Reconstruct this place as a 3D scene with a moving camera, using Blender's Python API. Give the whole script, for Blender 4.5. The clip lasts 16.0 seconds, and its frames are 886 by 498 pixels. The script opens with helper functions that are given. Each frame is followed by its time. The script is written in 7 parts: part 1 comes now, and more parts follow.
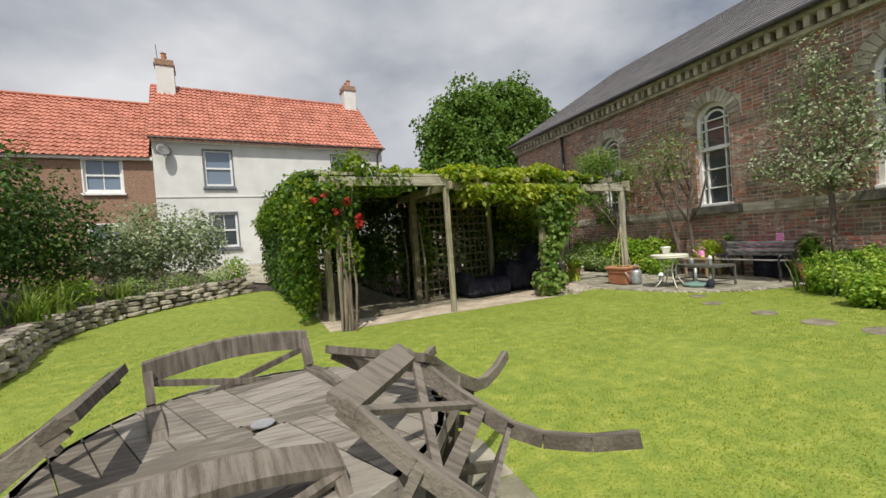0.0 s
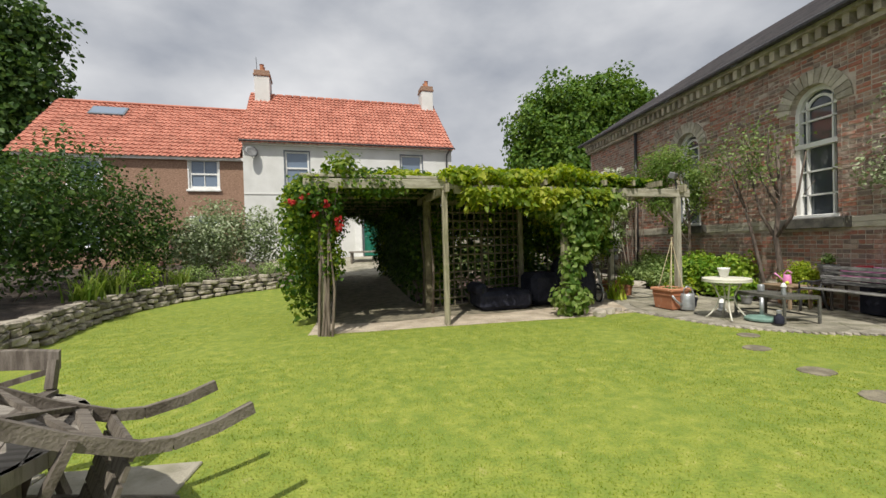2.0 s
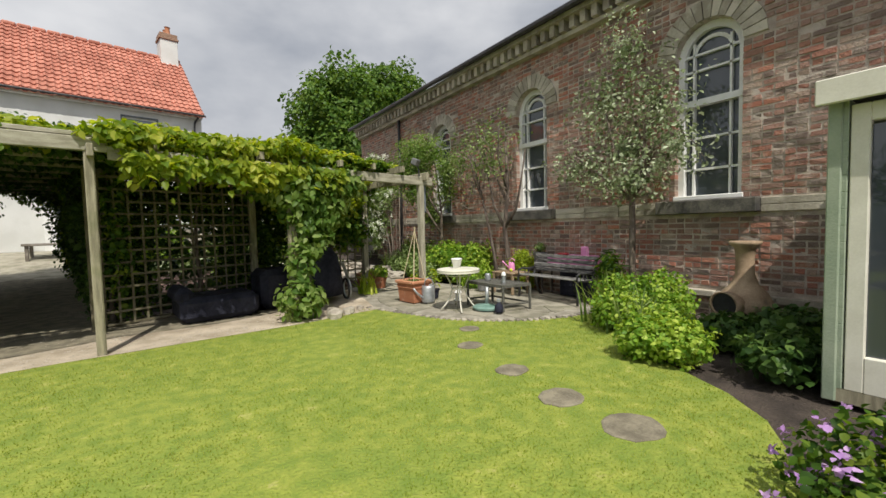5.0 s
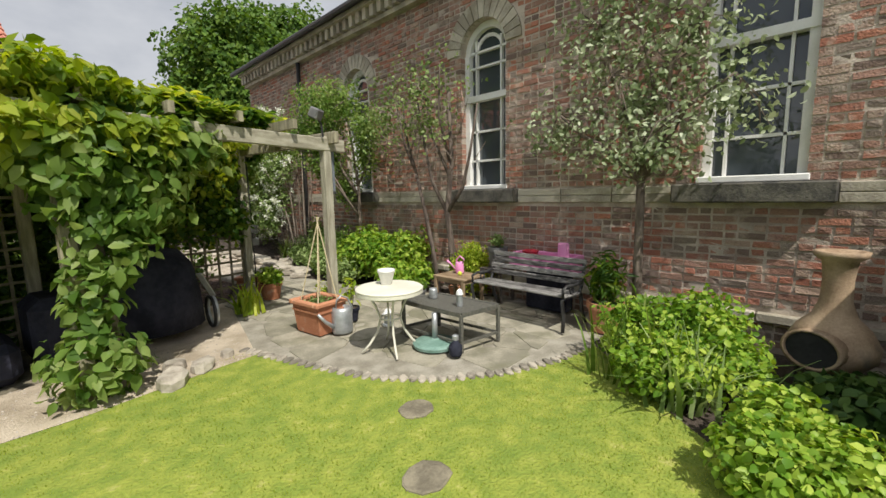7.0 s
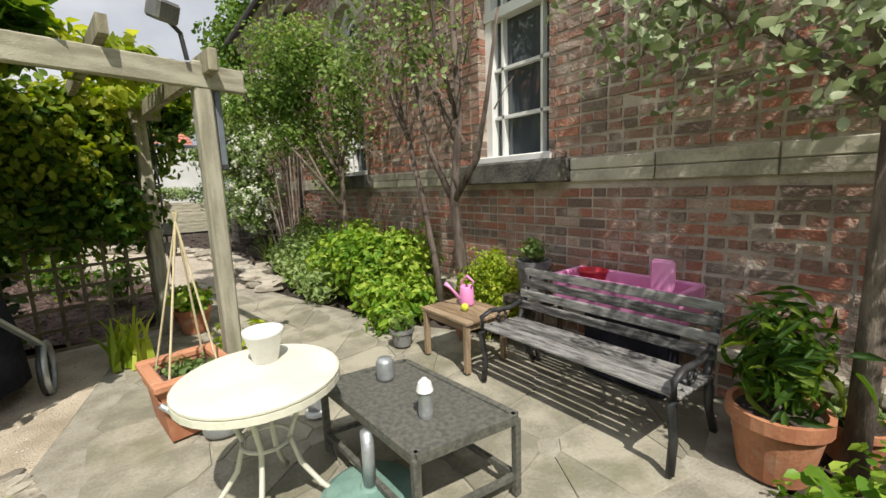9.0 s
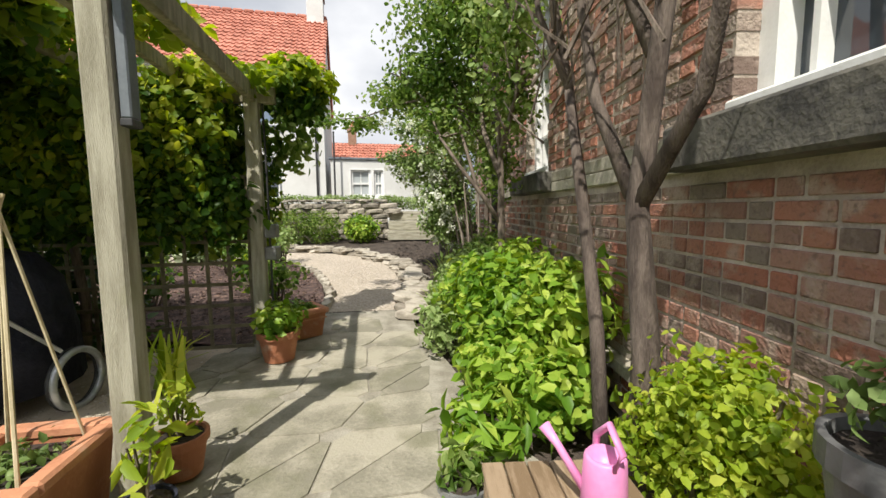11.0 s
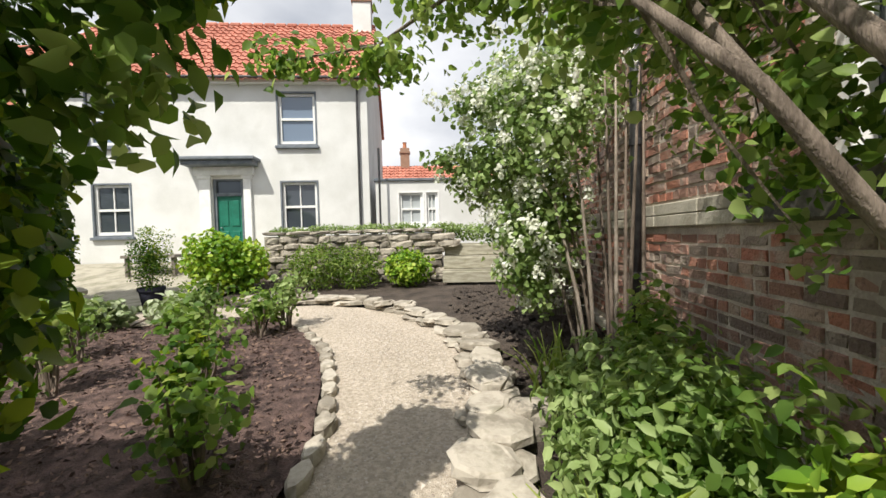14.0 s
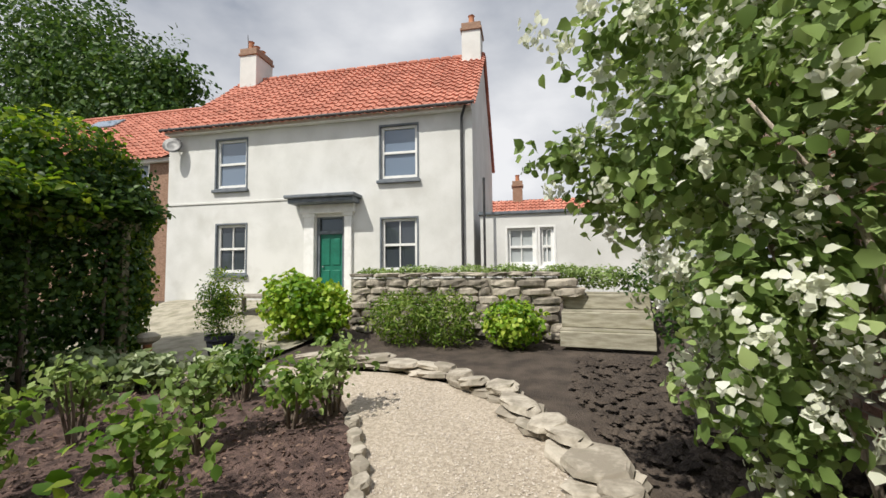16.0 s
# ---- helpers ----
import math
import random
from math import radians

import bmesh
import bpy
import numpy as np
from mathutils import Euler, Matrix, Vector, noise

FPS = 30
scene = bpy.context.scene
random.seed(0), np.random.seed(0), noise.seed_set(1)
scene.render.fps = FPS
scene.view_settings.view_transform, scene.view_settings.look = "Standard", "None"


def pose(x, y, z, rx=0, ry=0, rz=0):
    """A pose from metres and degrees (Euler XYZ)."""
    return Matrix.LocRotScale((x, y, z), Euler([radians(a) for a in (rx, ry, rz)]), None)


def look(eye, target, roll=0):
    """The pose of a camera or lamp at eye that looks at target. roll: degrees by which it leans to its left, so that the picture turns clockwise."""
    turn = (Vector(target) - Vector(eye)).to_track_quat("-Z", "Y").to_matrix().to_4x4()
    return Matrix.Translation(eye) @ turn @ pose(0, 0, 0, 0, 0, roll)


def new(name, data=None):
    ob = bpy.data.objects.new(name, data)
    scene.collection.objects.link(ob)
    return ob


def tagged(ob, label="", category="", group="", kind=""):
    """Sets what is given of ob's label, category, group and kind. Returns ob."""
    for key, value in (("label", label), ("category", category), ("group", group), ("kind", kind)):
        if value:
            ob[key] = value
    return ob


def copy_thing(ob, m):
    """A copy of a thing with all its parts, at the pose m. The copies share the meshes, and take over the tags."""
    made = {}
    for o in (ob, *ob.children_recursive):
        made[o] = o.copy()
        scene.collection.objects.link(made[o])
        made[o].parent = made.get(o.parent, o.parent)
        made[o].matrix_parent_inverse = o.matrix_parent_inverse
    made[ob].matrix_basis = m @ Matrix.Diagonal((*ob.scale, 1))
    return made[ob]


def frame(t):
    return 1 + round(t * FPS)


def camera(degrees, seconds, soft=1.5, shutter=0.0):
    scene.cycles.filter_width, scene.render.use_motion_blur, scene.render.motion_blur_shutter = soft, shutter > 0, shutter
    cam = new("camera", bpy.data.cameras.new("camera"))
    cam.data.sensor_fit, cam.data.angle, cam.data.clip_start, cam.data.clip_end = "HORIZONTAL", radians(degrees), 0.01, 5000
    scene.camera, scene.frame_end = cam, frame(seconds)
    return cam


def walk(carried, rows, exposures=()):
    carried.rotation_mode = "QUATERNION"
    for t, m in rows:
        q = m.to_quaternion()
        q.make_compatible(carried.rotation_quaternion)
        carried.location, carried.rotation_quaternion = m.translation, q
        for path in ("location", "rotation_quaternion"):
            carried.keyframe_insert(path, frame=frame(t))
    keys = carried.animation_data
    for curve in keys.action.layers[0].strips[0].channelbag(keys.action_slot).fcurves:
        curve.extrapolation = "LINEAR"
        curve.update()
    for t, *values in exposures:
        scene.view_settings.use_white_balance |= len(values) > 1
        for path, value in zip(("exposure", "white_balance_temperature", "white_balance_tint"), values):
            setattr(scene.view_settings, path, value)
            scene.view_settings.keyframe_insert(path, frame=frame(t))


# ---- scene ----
cam = camera(94.9, 16.0)
PATH = [
    (0, (1.17, 0.136, 1.323), (1.855, 2.014, 1.277), -4.2),
    (0.5, (1.689, 0.114, 1.344), (2.243, 2.035, 1.318), -3.9),
    (1, (2.148, 0.143, 1.343), (2.58, 2.096, 1.331), -3.3),
    (1.5, (2.661, 0.155, 1.369), (2.972, 2.131, 1.352), -2.5),
    (2, (3.044, 0.254, 1.37), (3.258, 2.242, 1.344), -1.6),
    (2.5, (3.382, 0.426, 1.408), (3.521, 2.421, 1.373), -0.5),
    (3, (3.673, 0.475, 1.432), (3.881, 2.464, 1.397), 0.2),
    (3.5, (3.961, 0.461, 1.426), (4.534, 2.377, 1.403), 0.1),
    (4, (4.007, 0.518, 1.429), (4.87, 2.322, 1.385), -1.0),
    (4.5, (4.185, 0.72, 1.365), (5.195, 2.445, 1.288), -1.7),
    (4.7, (4.314, 0.845, 1.346), (5.367, 2.543, 1.259), -1.6),
    (6.8, (5.701, 2.971, 1.61), (7.096, 4.378, 1.346), -1.0),
    (7, (5.862, 3.132, 1.615), (7.272, 4.524, 1.343), -1.2),
    (7.5, (6.387, 3.536, 1.578), (7.803, 4.916, 1.283), -1.7),
    (8, (6.883, 3.939, 1.541), (8.287, 5.325, 1.216), -1.9),
    (8.2, (7.071, 4.069, 1.539), (8.463, 5.468, 1.211), -2.0),
    (10.3, (9.364, 5.42, 1.287), (9.894, 7.333, 1.039), -1.2),
    (10.5, (9.493, 5.609, 1.271), (9.892, 7.555, 1.035), -0.9),
    (11, (9.706, 6.021, 1.303), (9.787, 8.01, 1.107), -0.5),
    (11.5, (9.808, 6.452, 1.344), (9.676, 8.442, 1.193), 0.1),
    (12, (9.786, 6.928, 1.346), (9.552, 8.91, 1.223), -1.1),
    (12.5, (9.67, 7.475, 1.338), (9.434, 9.459, 1.236), -0.7),
    (13, (9.614, 7.927, 1.383), (9.401, 9.913, 1.292), -1.0),
    (13.5, (9.479, 8.487, 1.414), (9.299, 10.478, 1.333), -1.0),
    (14, (9.47, 9.063, 1.439), (9.275, 11.052, 1.371), -1.5),
    (14.5, (9.438, 9.603, 1.456), (9.187, 11.587, 1.425), -1.5),
    (15, (9.392, 10.141, 1.469), (9.026, 12.107, 1.497), -1.3),
    (15.5, (9.385, 10.606, 1.541), (8.848, 12.531, 1.623), -0.9),
    (16, (9.292, 10.933, 1.568), (8.557, 12.788, 1.694), -0.6),
]
walk(cam, [(t, look(e, a, r)) for t, e, a, r in PATH],
     [(0.0, -0.15), (4.7, -0.13), (7.0, 0.03), (8.2, 0.13), (10.3, 0.24), (12.0, 0.42), (13.2, 0.52), (14.2, 0.26), (14.8, 0.12), (16.0, 0.05)])

# ---- sky and sun ----
SUN_EL, SUN_AZ = 55.5, 21.0
world = bpy.data.worlds.new("sky")
scene.world = world
world.use_nodes = True
wn, wl = world.node_tree.nodes, world.node_tree.links
bg = wn["Background"]
sky = wn.new("ShaderNodeTexSky")
sky.sky_type, sky.sun_disc = "NISHITA", False
sky.sun_elevation, sky.sun_rotation = radians(SUN_EL), radians(180 + SUN_AZ)
wtc = wn.new("ShaderNodeTexCoord")
wmap = wn.new("ShaderNodeMapping")
wmap.inputs["Scale"].default_value = (1.0, 1.0, 1.9)
cn = wn.new("ShaderNodeTexNoise")
cn.inputs["Scale"].default_value, cn.inputs["Detail"].default_value, cn.inputs["Roughness"].default_value = 1.9, 7, 0.5
cr = wn.new("ShaderNodeValToRGB")
cr.color_ramp.elements[0].position, cr.color_ramp.elements[0].color = 0.38, (4.5, 4.95, 5.85, 1)
cr.color_ramp.elements[1].position, cr.color_ramp.elements[1].color = 0.68, (11.2, 11.3, 11.6, 1)
cm = wn.new("ShaderNodeValToRGB")
cm.color_ramp.elements[0].position, cm.color_ramp.elements[0].color = 0.28, (0.25, 0.25, 0.25, 1)
cm.color_ramp.elements[1].position, cm.color_ramp.elements[1].color = 0.42, (1, 1, 1, 1)
mixs = wn.new("ShaderNodeMix")
mixs.data_type = "RGBA"
wl.new(wtc.outputs["Generated"], wmap.inputs["Vector"])
wl.new(wmap.outputs[0], cn.inputs["Vector"])
wl.new(cn.outputs["Fac"], cr.inputs["Fac"])
wl.new(cn.outputs["Fac"], cm.inputs["Fac"])
wl.new(cm.outputs["Color"], mixs.inputs["Factor"])
wl.new(sky.outputs[0], mixs.inputs["A"])
wl.new(cr.outputs[0], mixs.inputs["B"])
# clouds are brighter round the sun
dirn = wn.new("ShaderNodeVectorMath")
dirn.operation = "DOT_PRODUCT"
dirn.inputs[1].default_value = (-math.sin(radians(SUN_AZ)) * math.cos(radians(SUN_EL)), -math.cos(radians(SUN_AZ)) * math.cos(radians(SUN_EL)), math.sin(radians(SUN_EL)))
wl.new(wtc.outputs["Generated"], dirn.inputs[0])
glow = wn.new("ShaderNodeMapRange")
glow.interpolation_type = "SMOOTHSTEP"
glow.inputs["From Min"].default_value, glow.inputs["From Max"].default_value = 0.25, 1.0
glow.inputs["To Min"].default_value, glow.inputs["To Max"].default_value = 1.0, 1.5
wl.new(dirn.outputs["Value"], glow.inputs["Value"])
gm = wn.new("ShaderNodeVectorMath")
gm.operation = "SCALE"
wl.new(mixs.outputs["Result"], gm.inputs[0])
wl.new(glow.outputs[0], gm.inputs["Scale"])
wl.new(gm.outputs[0], bg.inputs["Color"])
bg.inputs["Strength"].default_value = 0.075
sun = new("sun", bpy.data.lights.new("sun", "SUN"))
sun.data.energy, sun.data.angle, sun.data.color = 4.7, radians(0.6), (1.0, 0.95, 0.86)
sun.matrix_world = look((-math.sin(radians(SUN_AZ)) * math.cos(radians(SUN_EL)) * 50, -math.cos(radians(SUN_AZ)) * math.cos(radians(SUN_EL)) * 50, math.sin(radians(SUN_EL)) * 50), (0, 0, 0))


# ---- materials ----
def mat(name, c1, c2, scale=8.0, rough=0.8, bump=0.3, fine=60.0, metal=0.0, c3=None, stretch=(1, 1, 1), island=0.0, objrand=0.0, obj_space=True, dist=0.01, spec=0.5, stain=None):
    m = bpy.data.materials.new(name)
    m.use_nodes = True
    n, l = m.node_tree.nodes, m.node_tree.links
    b = n["Principled BSDF"]
    tc = n.new("ShaderNodeTexCoord")
    mp = n.new("ShaderNodeMapping")
    mp.inputs["Scale"].default_value = stretch
    geo = n.new("ShaderNodeNewGeometry")
    l.new(tc.outputs["Object"] if obj_space else geo.outputs["Position"], mp.inputs["Vector"])
    n1 = n.new("ShaderNodeTexNoise")
    n1.inputs["Scale"].default_value, n1.inputs["Detail"].default_value = scale, 6
    n2 = n.new("ShaderNodeTexNoise")
    n2.inputs["Scale"].default_value, n2.inputs["Detail"].default_value = fine, 4
    l.new(mp.outputs[0], n1.inputs["Vector"])
    l.new(mp.outputs[0], n2.inputs["Vector"])
    r = n.new("ShaderNodeValToRGB")
    r.color_ramp.elements[0].position, r.color_ramp.elements[0].color = 0.36, (*c1, 1)
    r.color_ramp.elements[1].position, r.color_ramp.elements[1].color = 0.64, (*c2, 1)
    if c3:
        e = r.color_ramp.elements.new(0.74)
        e.color = (*c3, 1)
    fac = n1.outputs["Fac"]
    add = n.new("ShaderNodeMath")
    add.operation = "MULTIPLY_ADD"
    l.new(n2.outputs["Fac"], add.inputs[0])
    add.inputs[1].default_value = 0.35
    sub = n.new("ShaderNodeMath")
    sub.operation = "ADD"
    sub.inputs[1].default_value = -0.175
    l.new(fac, sub.inputs[0])
    l.new(sub.outputs[0], add.inputs[2])
    fac = add.outputs[0]
    for amount, source in ((island, geo.outputs["Random Per Island"]), (objrand, None)):
        if amount:
            if source is None:
                oi = n.new("ShaderNodeObjectInfo")
                source = oi.outputs["Random"]
            k = n.new("ShaderNodeMath")
            k.operation = "MULTIPLY_ADD"
            k.inputs[1].default_value = amount
            l.new(source, k.inputs[0])
            s2 = n.new("ShaderNodeMath")
            s2.operation = "ADD"
            s2.inputs[1].default_value = -amount / 2
            l.new(fac, s2.inputs[0])
            l.new(s2.outputs[0], k.inputs[2])
            fac = k.outputs[0]
    l.new(fac, r.inputs["Fac"])
    col = r.outputs["Color"]
    if stain:
        n3 = n.new("ShaderNodeTexNoise")
        n3.inputs["Scale"].default_value, n3.inputs["Detail"].default_value = stain[1], 5
        l.new(geo.outputs["Position"], n3.inputs["Vector"])
        r3 = n.new("ShaderNodeValToRGB")
        r3.color_ramp.elements[0].position, r3.color_ramp.elements[1].position = stain[2], stain[2] + 0.14
        mx = n.new("ShaderNodeMix")
        mx.data_type = "RGBA"
        l.new(n3.outputs["Fac"], r3.inputs["Fac"])
        mul = n.new("ShaderNodeMath")
        mul.operation = "MULTIPLY"
        mul.inputs[1].default_value = stain[3]
        l.new(r3.outputs["Color"], mul.inputs[0])
        l.new(mul.outputs[0], mx.inputs["Factor"])
        l.new(col, mx.inputs["A"])
        mx.inputs["B"].default_value = (*stain[0], 1)
        col = mx.outputs["Result"]
    l.new(col, b.inputs["Base Color"])
    b.inputs["Roughness"].default_value, b.inputs["Metallic"].default_value = rough, metal
    b.inputs["Specular IOR Level"].default_value = spec
    if bump:
        bp = n.new("ShaderNodeBump")
        bp.inputs["Strength"].default_value, bp.inputs["Distance"].default_value = bump, dist
        l.new(n2.outputs["Fac"], bp.inputs["Height"])
        l.new(bp.outputs[0], b.inputs["Normal"])
    return m


def leafmat(name, c1, c2, c3, rough=0.5, trans=0.35):
    m = bpy.data.materials.new(name)
    m.use_nodes = True
    n, l = m.node_tree.nodes, m.node_tree.links
    b, out = n["Principled BSDF"], n["Material Output"]
    geo = n.new("ShaderNodeNewGeometry")
    nz = n.new("ShaderNodeTexNoise")
    nz.inputs["Scale"].default_value, nz.inputs["Detail"].default_value = 1.6, 3
    l.new(geo.outputs["Position"], nz.inputs["Vector"])
    k = n.new("ShaderNodeMath")
    k.operation = "MULTIPLY_ADD"
    k.inputs[1].default_value = 0.55
    l.new(geo.outputs["Random Per Island"], k.inputs[0])
    k2 = n.new("ShaderNodeMath")
    k2.operation = "ADD"
    k2.inputs[1].default_value = -0.27
    l.new(nz.outputs["Fac"], k2.inputs[0])
    l.new(k2.outputs[0], k.inputs[2])
    r = n.new("ShaderNodeValToRGB")
    r.color_ramp.elements[0].position, r.color_ramp.elements[0].color = 0.3, (*c1, 1)
    r.color_ramp.elements[1].position, r.color_ramp.elements[1].color = 0.8, (*c3, 1)
    e = r.color_ramp.elements.new(0.52)
    e.color = (*c2, 1)
    l.new(k.outputs[0], r.inputs["Fac"])
    l.new(r.outputs[0], b.inputs["Base Color"])
    b.inputs["Roughness"].default_value = rough
    b.inputs["Specular IOR Level"].default_value = 0.2
    tr = n.new("ShaderNodeBsdfTranslucent")
    hs = n.new("ShaderNodeHueSaturation")
    hs.inputs["Hue"].default_value, hs.inputs["Saturation"].default_value, hs.inputs["Value"].default_value = 0.485, 1.1, 1.5
    l.new(r.outputs[0], hs.inputs["Color"])
    l.new(hs.outputs[0], tr.inputs["Color"])
    mx = n.new("ShaderNodeMixShader")
    mx.inputs[0].default_value = trans
    l.new(b.outputs[0], mx.inputs[1])
    l.new(tr.outputs[0], mx.inputs[2])
    l.new(mx.outputs[0], out.inputs["Surface"])
    return m


def glassmat(name, tint=(0.05, 0.06, 0.07), rough=0.03):
    m = bpy.data.materials.new(name)
    m.use_nodes = True
    b = m.node_tree.nodes["Principled BSDF"]
    b.inputs["Base Color"].default_value = (*tint, 1)
    b.inputs["Roughness"].default_value = rough
    b.inputs["Specular IOR Level"].default_value = 0.9
    return m


M_SOIL = mat("soil", (0.035, 0.026, 0.02), (0.085, 0.065, 0.05), 3, 0.95, 0.9, 45, dist=0.03, obj_space=False)
M_MULCH = mat("bark_mulch", (0.05, 0.03, 0.026), (0.15, 0.095, 0.08), 9, 0.95, 1.0, 70, dist=0.03, obj_space=False)
M_LAWN = mat("lawn_turf", (0.17, 0.235, 0.03), (0.275, 0.315, 0.046), 7.0, 0.9, 0.8, 45, c3=(0.36, 0.36, 0.1), dist=0.02, obj_space=False, stain=((0.145, 0.22, 0.028), 1.7, 0.52, 0.45))
M_GRASS = leafmat("grass_blade", (0.2, 0.275, 0.034), (0.27, 0.33, 0.046), (0.38, 0.4, 0.1), 0.7, 0.5)
M_GRAVEL = mat("gravel", (0.38, 0.32, 0.25), (0.56, 0.485, 0.39), 30, 0.95, 1.0, 110, dist=0.02, obj_space=False)
M_SAND = mat("sandy_gravel", (0.4, 0.33, 0.24), (0.62, 0.53, 0.41), 3, 0.95, 1.0, 90, dist=0.02, obj_space=False)
M_PEBBLE = mat("pebble", (0.33, 0.285, 0.235), (0.58, 0.52, 0.45), 20, 0.9, 0.3, 120, island=0.5)
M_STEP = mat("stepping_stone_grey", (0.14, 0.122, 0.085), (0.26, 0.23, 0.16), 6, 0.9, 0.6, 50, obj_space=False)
M_FLAG = mat("flagstone", (0.215, 0.2, 0.15), (0.37, 0.34, 0.265), 3.5, 0.9, 0.7, 55, obj_space=False, objrand=0.3, stain=((0.16, 0.155, 0.095), 2.6, 0.52, 0.7))
M_MORTAR = mat("mortar_bed", (0.22, 0.2, 0.155), (0.36, 0.335, 0.275), 5, 0.95, 0.8, 60, obj_space=False)
M_STONE = mat("rubble_stone", (0.17, 0.15, 0.12), (0.42, 0.375, 0.305), 7, 0.92, 0.8, 40, objrand=0.4, obj_space=False, stain=((0.09, 0.09, 0.07), 4, 0.56, 0.6))
M_PALESTONE = mat("pale_stone", (0.25, 0.22, 0.175), (0.45, 0.405, 0.335), 6, 0.9, 0.9, 30, objrand=0.35, obj_space=False, stain=((0.17, 0.16, 0.11), 5, 0.56, 0.6))
M_BRICK = mat("old_brick", (0.27, 0.175, 0.14), (0.46, 0.205, 0.145), 1.6, 0.92, 0.9, 45, c3=(0.52, 0.38, 0.3), objrand=0.5, island=0.5, obj_space=False, stain=((0.4, 0.32, 0.26), 5.0, 0.56, 0.65))
def brickmat(name):
    """Old hand-made brick: each piece takes one fired colour, with sooty and limy patches over it."""
    m = mat(name, (0.3, 0.3, 0.3), (0.7, 0.7, 0.7), 9, 0.92, 1.0, 55, obj_space=False, dist=0.012)
    n, l = m.node_tree.nodes, m.node_tree.links
    b = n["Principled BSDF"]
    geo = n.new("ShaderNodeNewGeometry")
    oi = n.new("ShaderNodeObjectInfo")
    add = n.new("ShaderNodeMath")
    add.operation = "ADD"
    l.new(geo.outputs["Random Per Island"], add.inputs[0])
    l.new(oi.outputs["Random"], add.inputs[1])
    fr = n.new("ShaderNodeMath")
    fr.operation = "FRACT"
    l.new(add.outputs[0], fr.inputs[0])
    r = n.new("ShaderNodeValToRGB")
    r.color_ramp.interpolation = "CONSTANT"
    stops = ((0.0, (0.36, 0.145, 0.095)), (0.16, (0.28, 0.15, 0.11)), (0.3, (0.42, 0.18, 0.115)), (0.45, (0.18, 0.125, 0.1)), (0.58, (0.31, 0.185, 0.14)), (0.7, (0.36, 0.2, 0.15)), (0.82, (0.235, 0.185, 0.15)), (0.92, (0.42, 0.3, 0.23)))
    r.color_ramp.elements[0].position, r.color_ramp.elements[0].color = 0.0, (*stops[0][1], 1)
    r.color_ramp.elements[1].position, r.color_ramp.elements[1].color = 0.92, (*stops[-1][1], 1)
    for p, c in stops[1:-1]:
        r.color_ramp.elements.new(p).color = (*c, 1)
    l.new(fr.outputs[0], r.inputs["Fac"])
    col = r.outputs["Color"]
    for scale, lo, hi, amount, paint in ((0.9, 0.45, 0.66, 0.5, (0.21, 0.165, 0.135)), (7.0, 0.52, 0.64, 0.6, (0.46, 0.38, 0.31)), (38.0, 0.55, 0.7, 0.6, (0.13, 0.085, 0.07))):
        nz = n.new("ShaderNodeTexNoise")
        nz.inputs["Scale"].default_value, nz.inputs["Detail"].default_value = scale, 5
        l.new(geo.outputs["Position"], nz.inputs["Vector"])
        mr = n.new("ShaderNodeMapRange")
        mr.inputs["From Min"].default_value, mr.inputs["From Max"].default_value, mr.inputs["To Max"].default_value = lo, hi, amount
        l.new(nz.outputs["Fac"], mr.inputs["Value"])
        mx = n.new("ShaderNodeMix")
        mx.data_type = "RGBA"
        l.new(mr.outputs[0], mx.inputs["Factor"])
        l.new(col, mx.inputs["A"])
        mx.inputs["B"].default_value = (*paint, 1)
        col = mx.outputs["Result"]
    l.new(col, b.inputs["Base Color"])
    return m


M_OLDBRICK = brickmat("weathered_chapel_brick")
M_JOINT = mat("lime_mortar", (0.36, 0.3, 0.25), (0.58, 0.505, 0.425), 5, 0.95, 0.8, 60, obj_space=False, stain=((0.2, 0.16, 0.13), 1.2, 0.52, 0.4))
M_BAND = mat("stone_band", (0.3, 0.27, 0.21), (0.52, 0.48, 0.39), 4, 0.9, 0.6, 45, objrand=0.3, obj_space=False)
M_DARKSTONE = mat("sooty_sill_stone", (0.045, 0.043, 0.04), (0.15, 0.14, 0.115), 4, 0.9, 0.6, 45, obj_space=False)
M_SLATE = mat("slate", (0.085, 0.08, 0.085), (0.15, 0.14, 0.14), 2, 0.65, 0.4, 30, island=0.5, obj_space=False)
M_WHITE = mat("white_paint", (0.72, 0.72, 0.69), (0.82, 0.82, 0.8), 5, 0.55, 0.1, 60)
M_RENDER = mat("white_render", (0.6, 0.6, 0.57), (0.7, 0.7, 0.675), 1.2, 0.85, 0.35, 50, obj_space=False, stain=((0.5, 0.49, 0.45), 1.0, 0.6, 0.5))
M_TILE = mat("red_pantile", (0.37, 0.135, 0.09), (0.52, 0.215, 0.15), 1.5, 0.85, 0.4, 30, island=0.25, obj_space=False, stain=((0.25, 0.12, 0.08), 1.2, 0.6, 0.5))
M_BROWNBRICK = mat("brown_brick", (0.22, 0.13, 0.085), (0.36, 0.23, 0.16), 14, 0.9, 0.6, 30, stretch=(1, 1, 3), obj_space=False)
M_GREYPAINT = mat("grey_window_paint", (0.1, 0.12, 0.14), (0.16, 0.18, 0.2), 5, 0.6, 0.1, 60)
M_GREENDOOR = mat("green_door_paint", (0.006, 0.12, 0.075), (0.012, 0.17, 0.11), 4, 0.45, 0.1, 50)
M_BLACK = mat("black_iron", (0.018, 0.018, 0.02), (0.045, 0.045, 0.045), 12, 0.5, 0.2, 80)
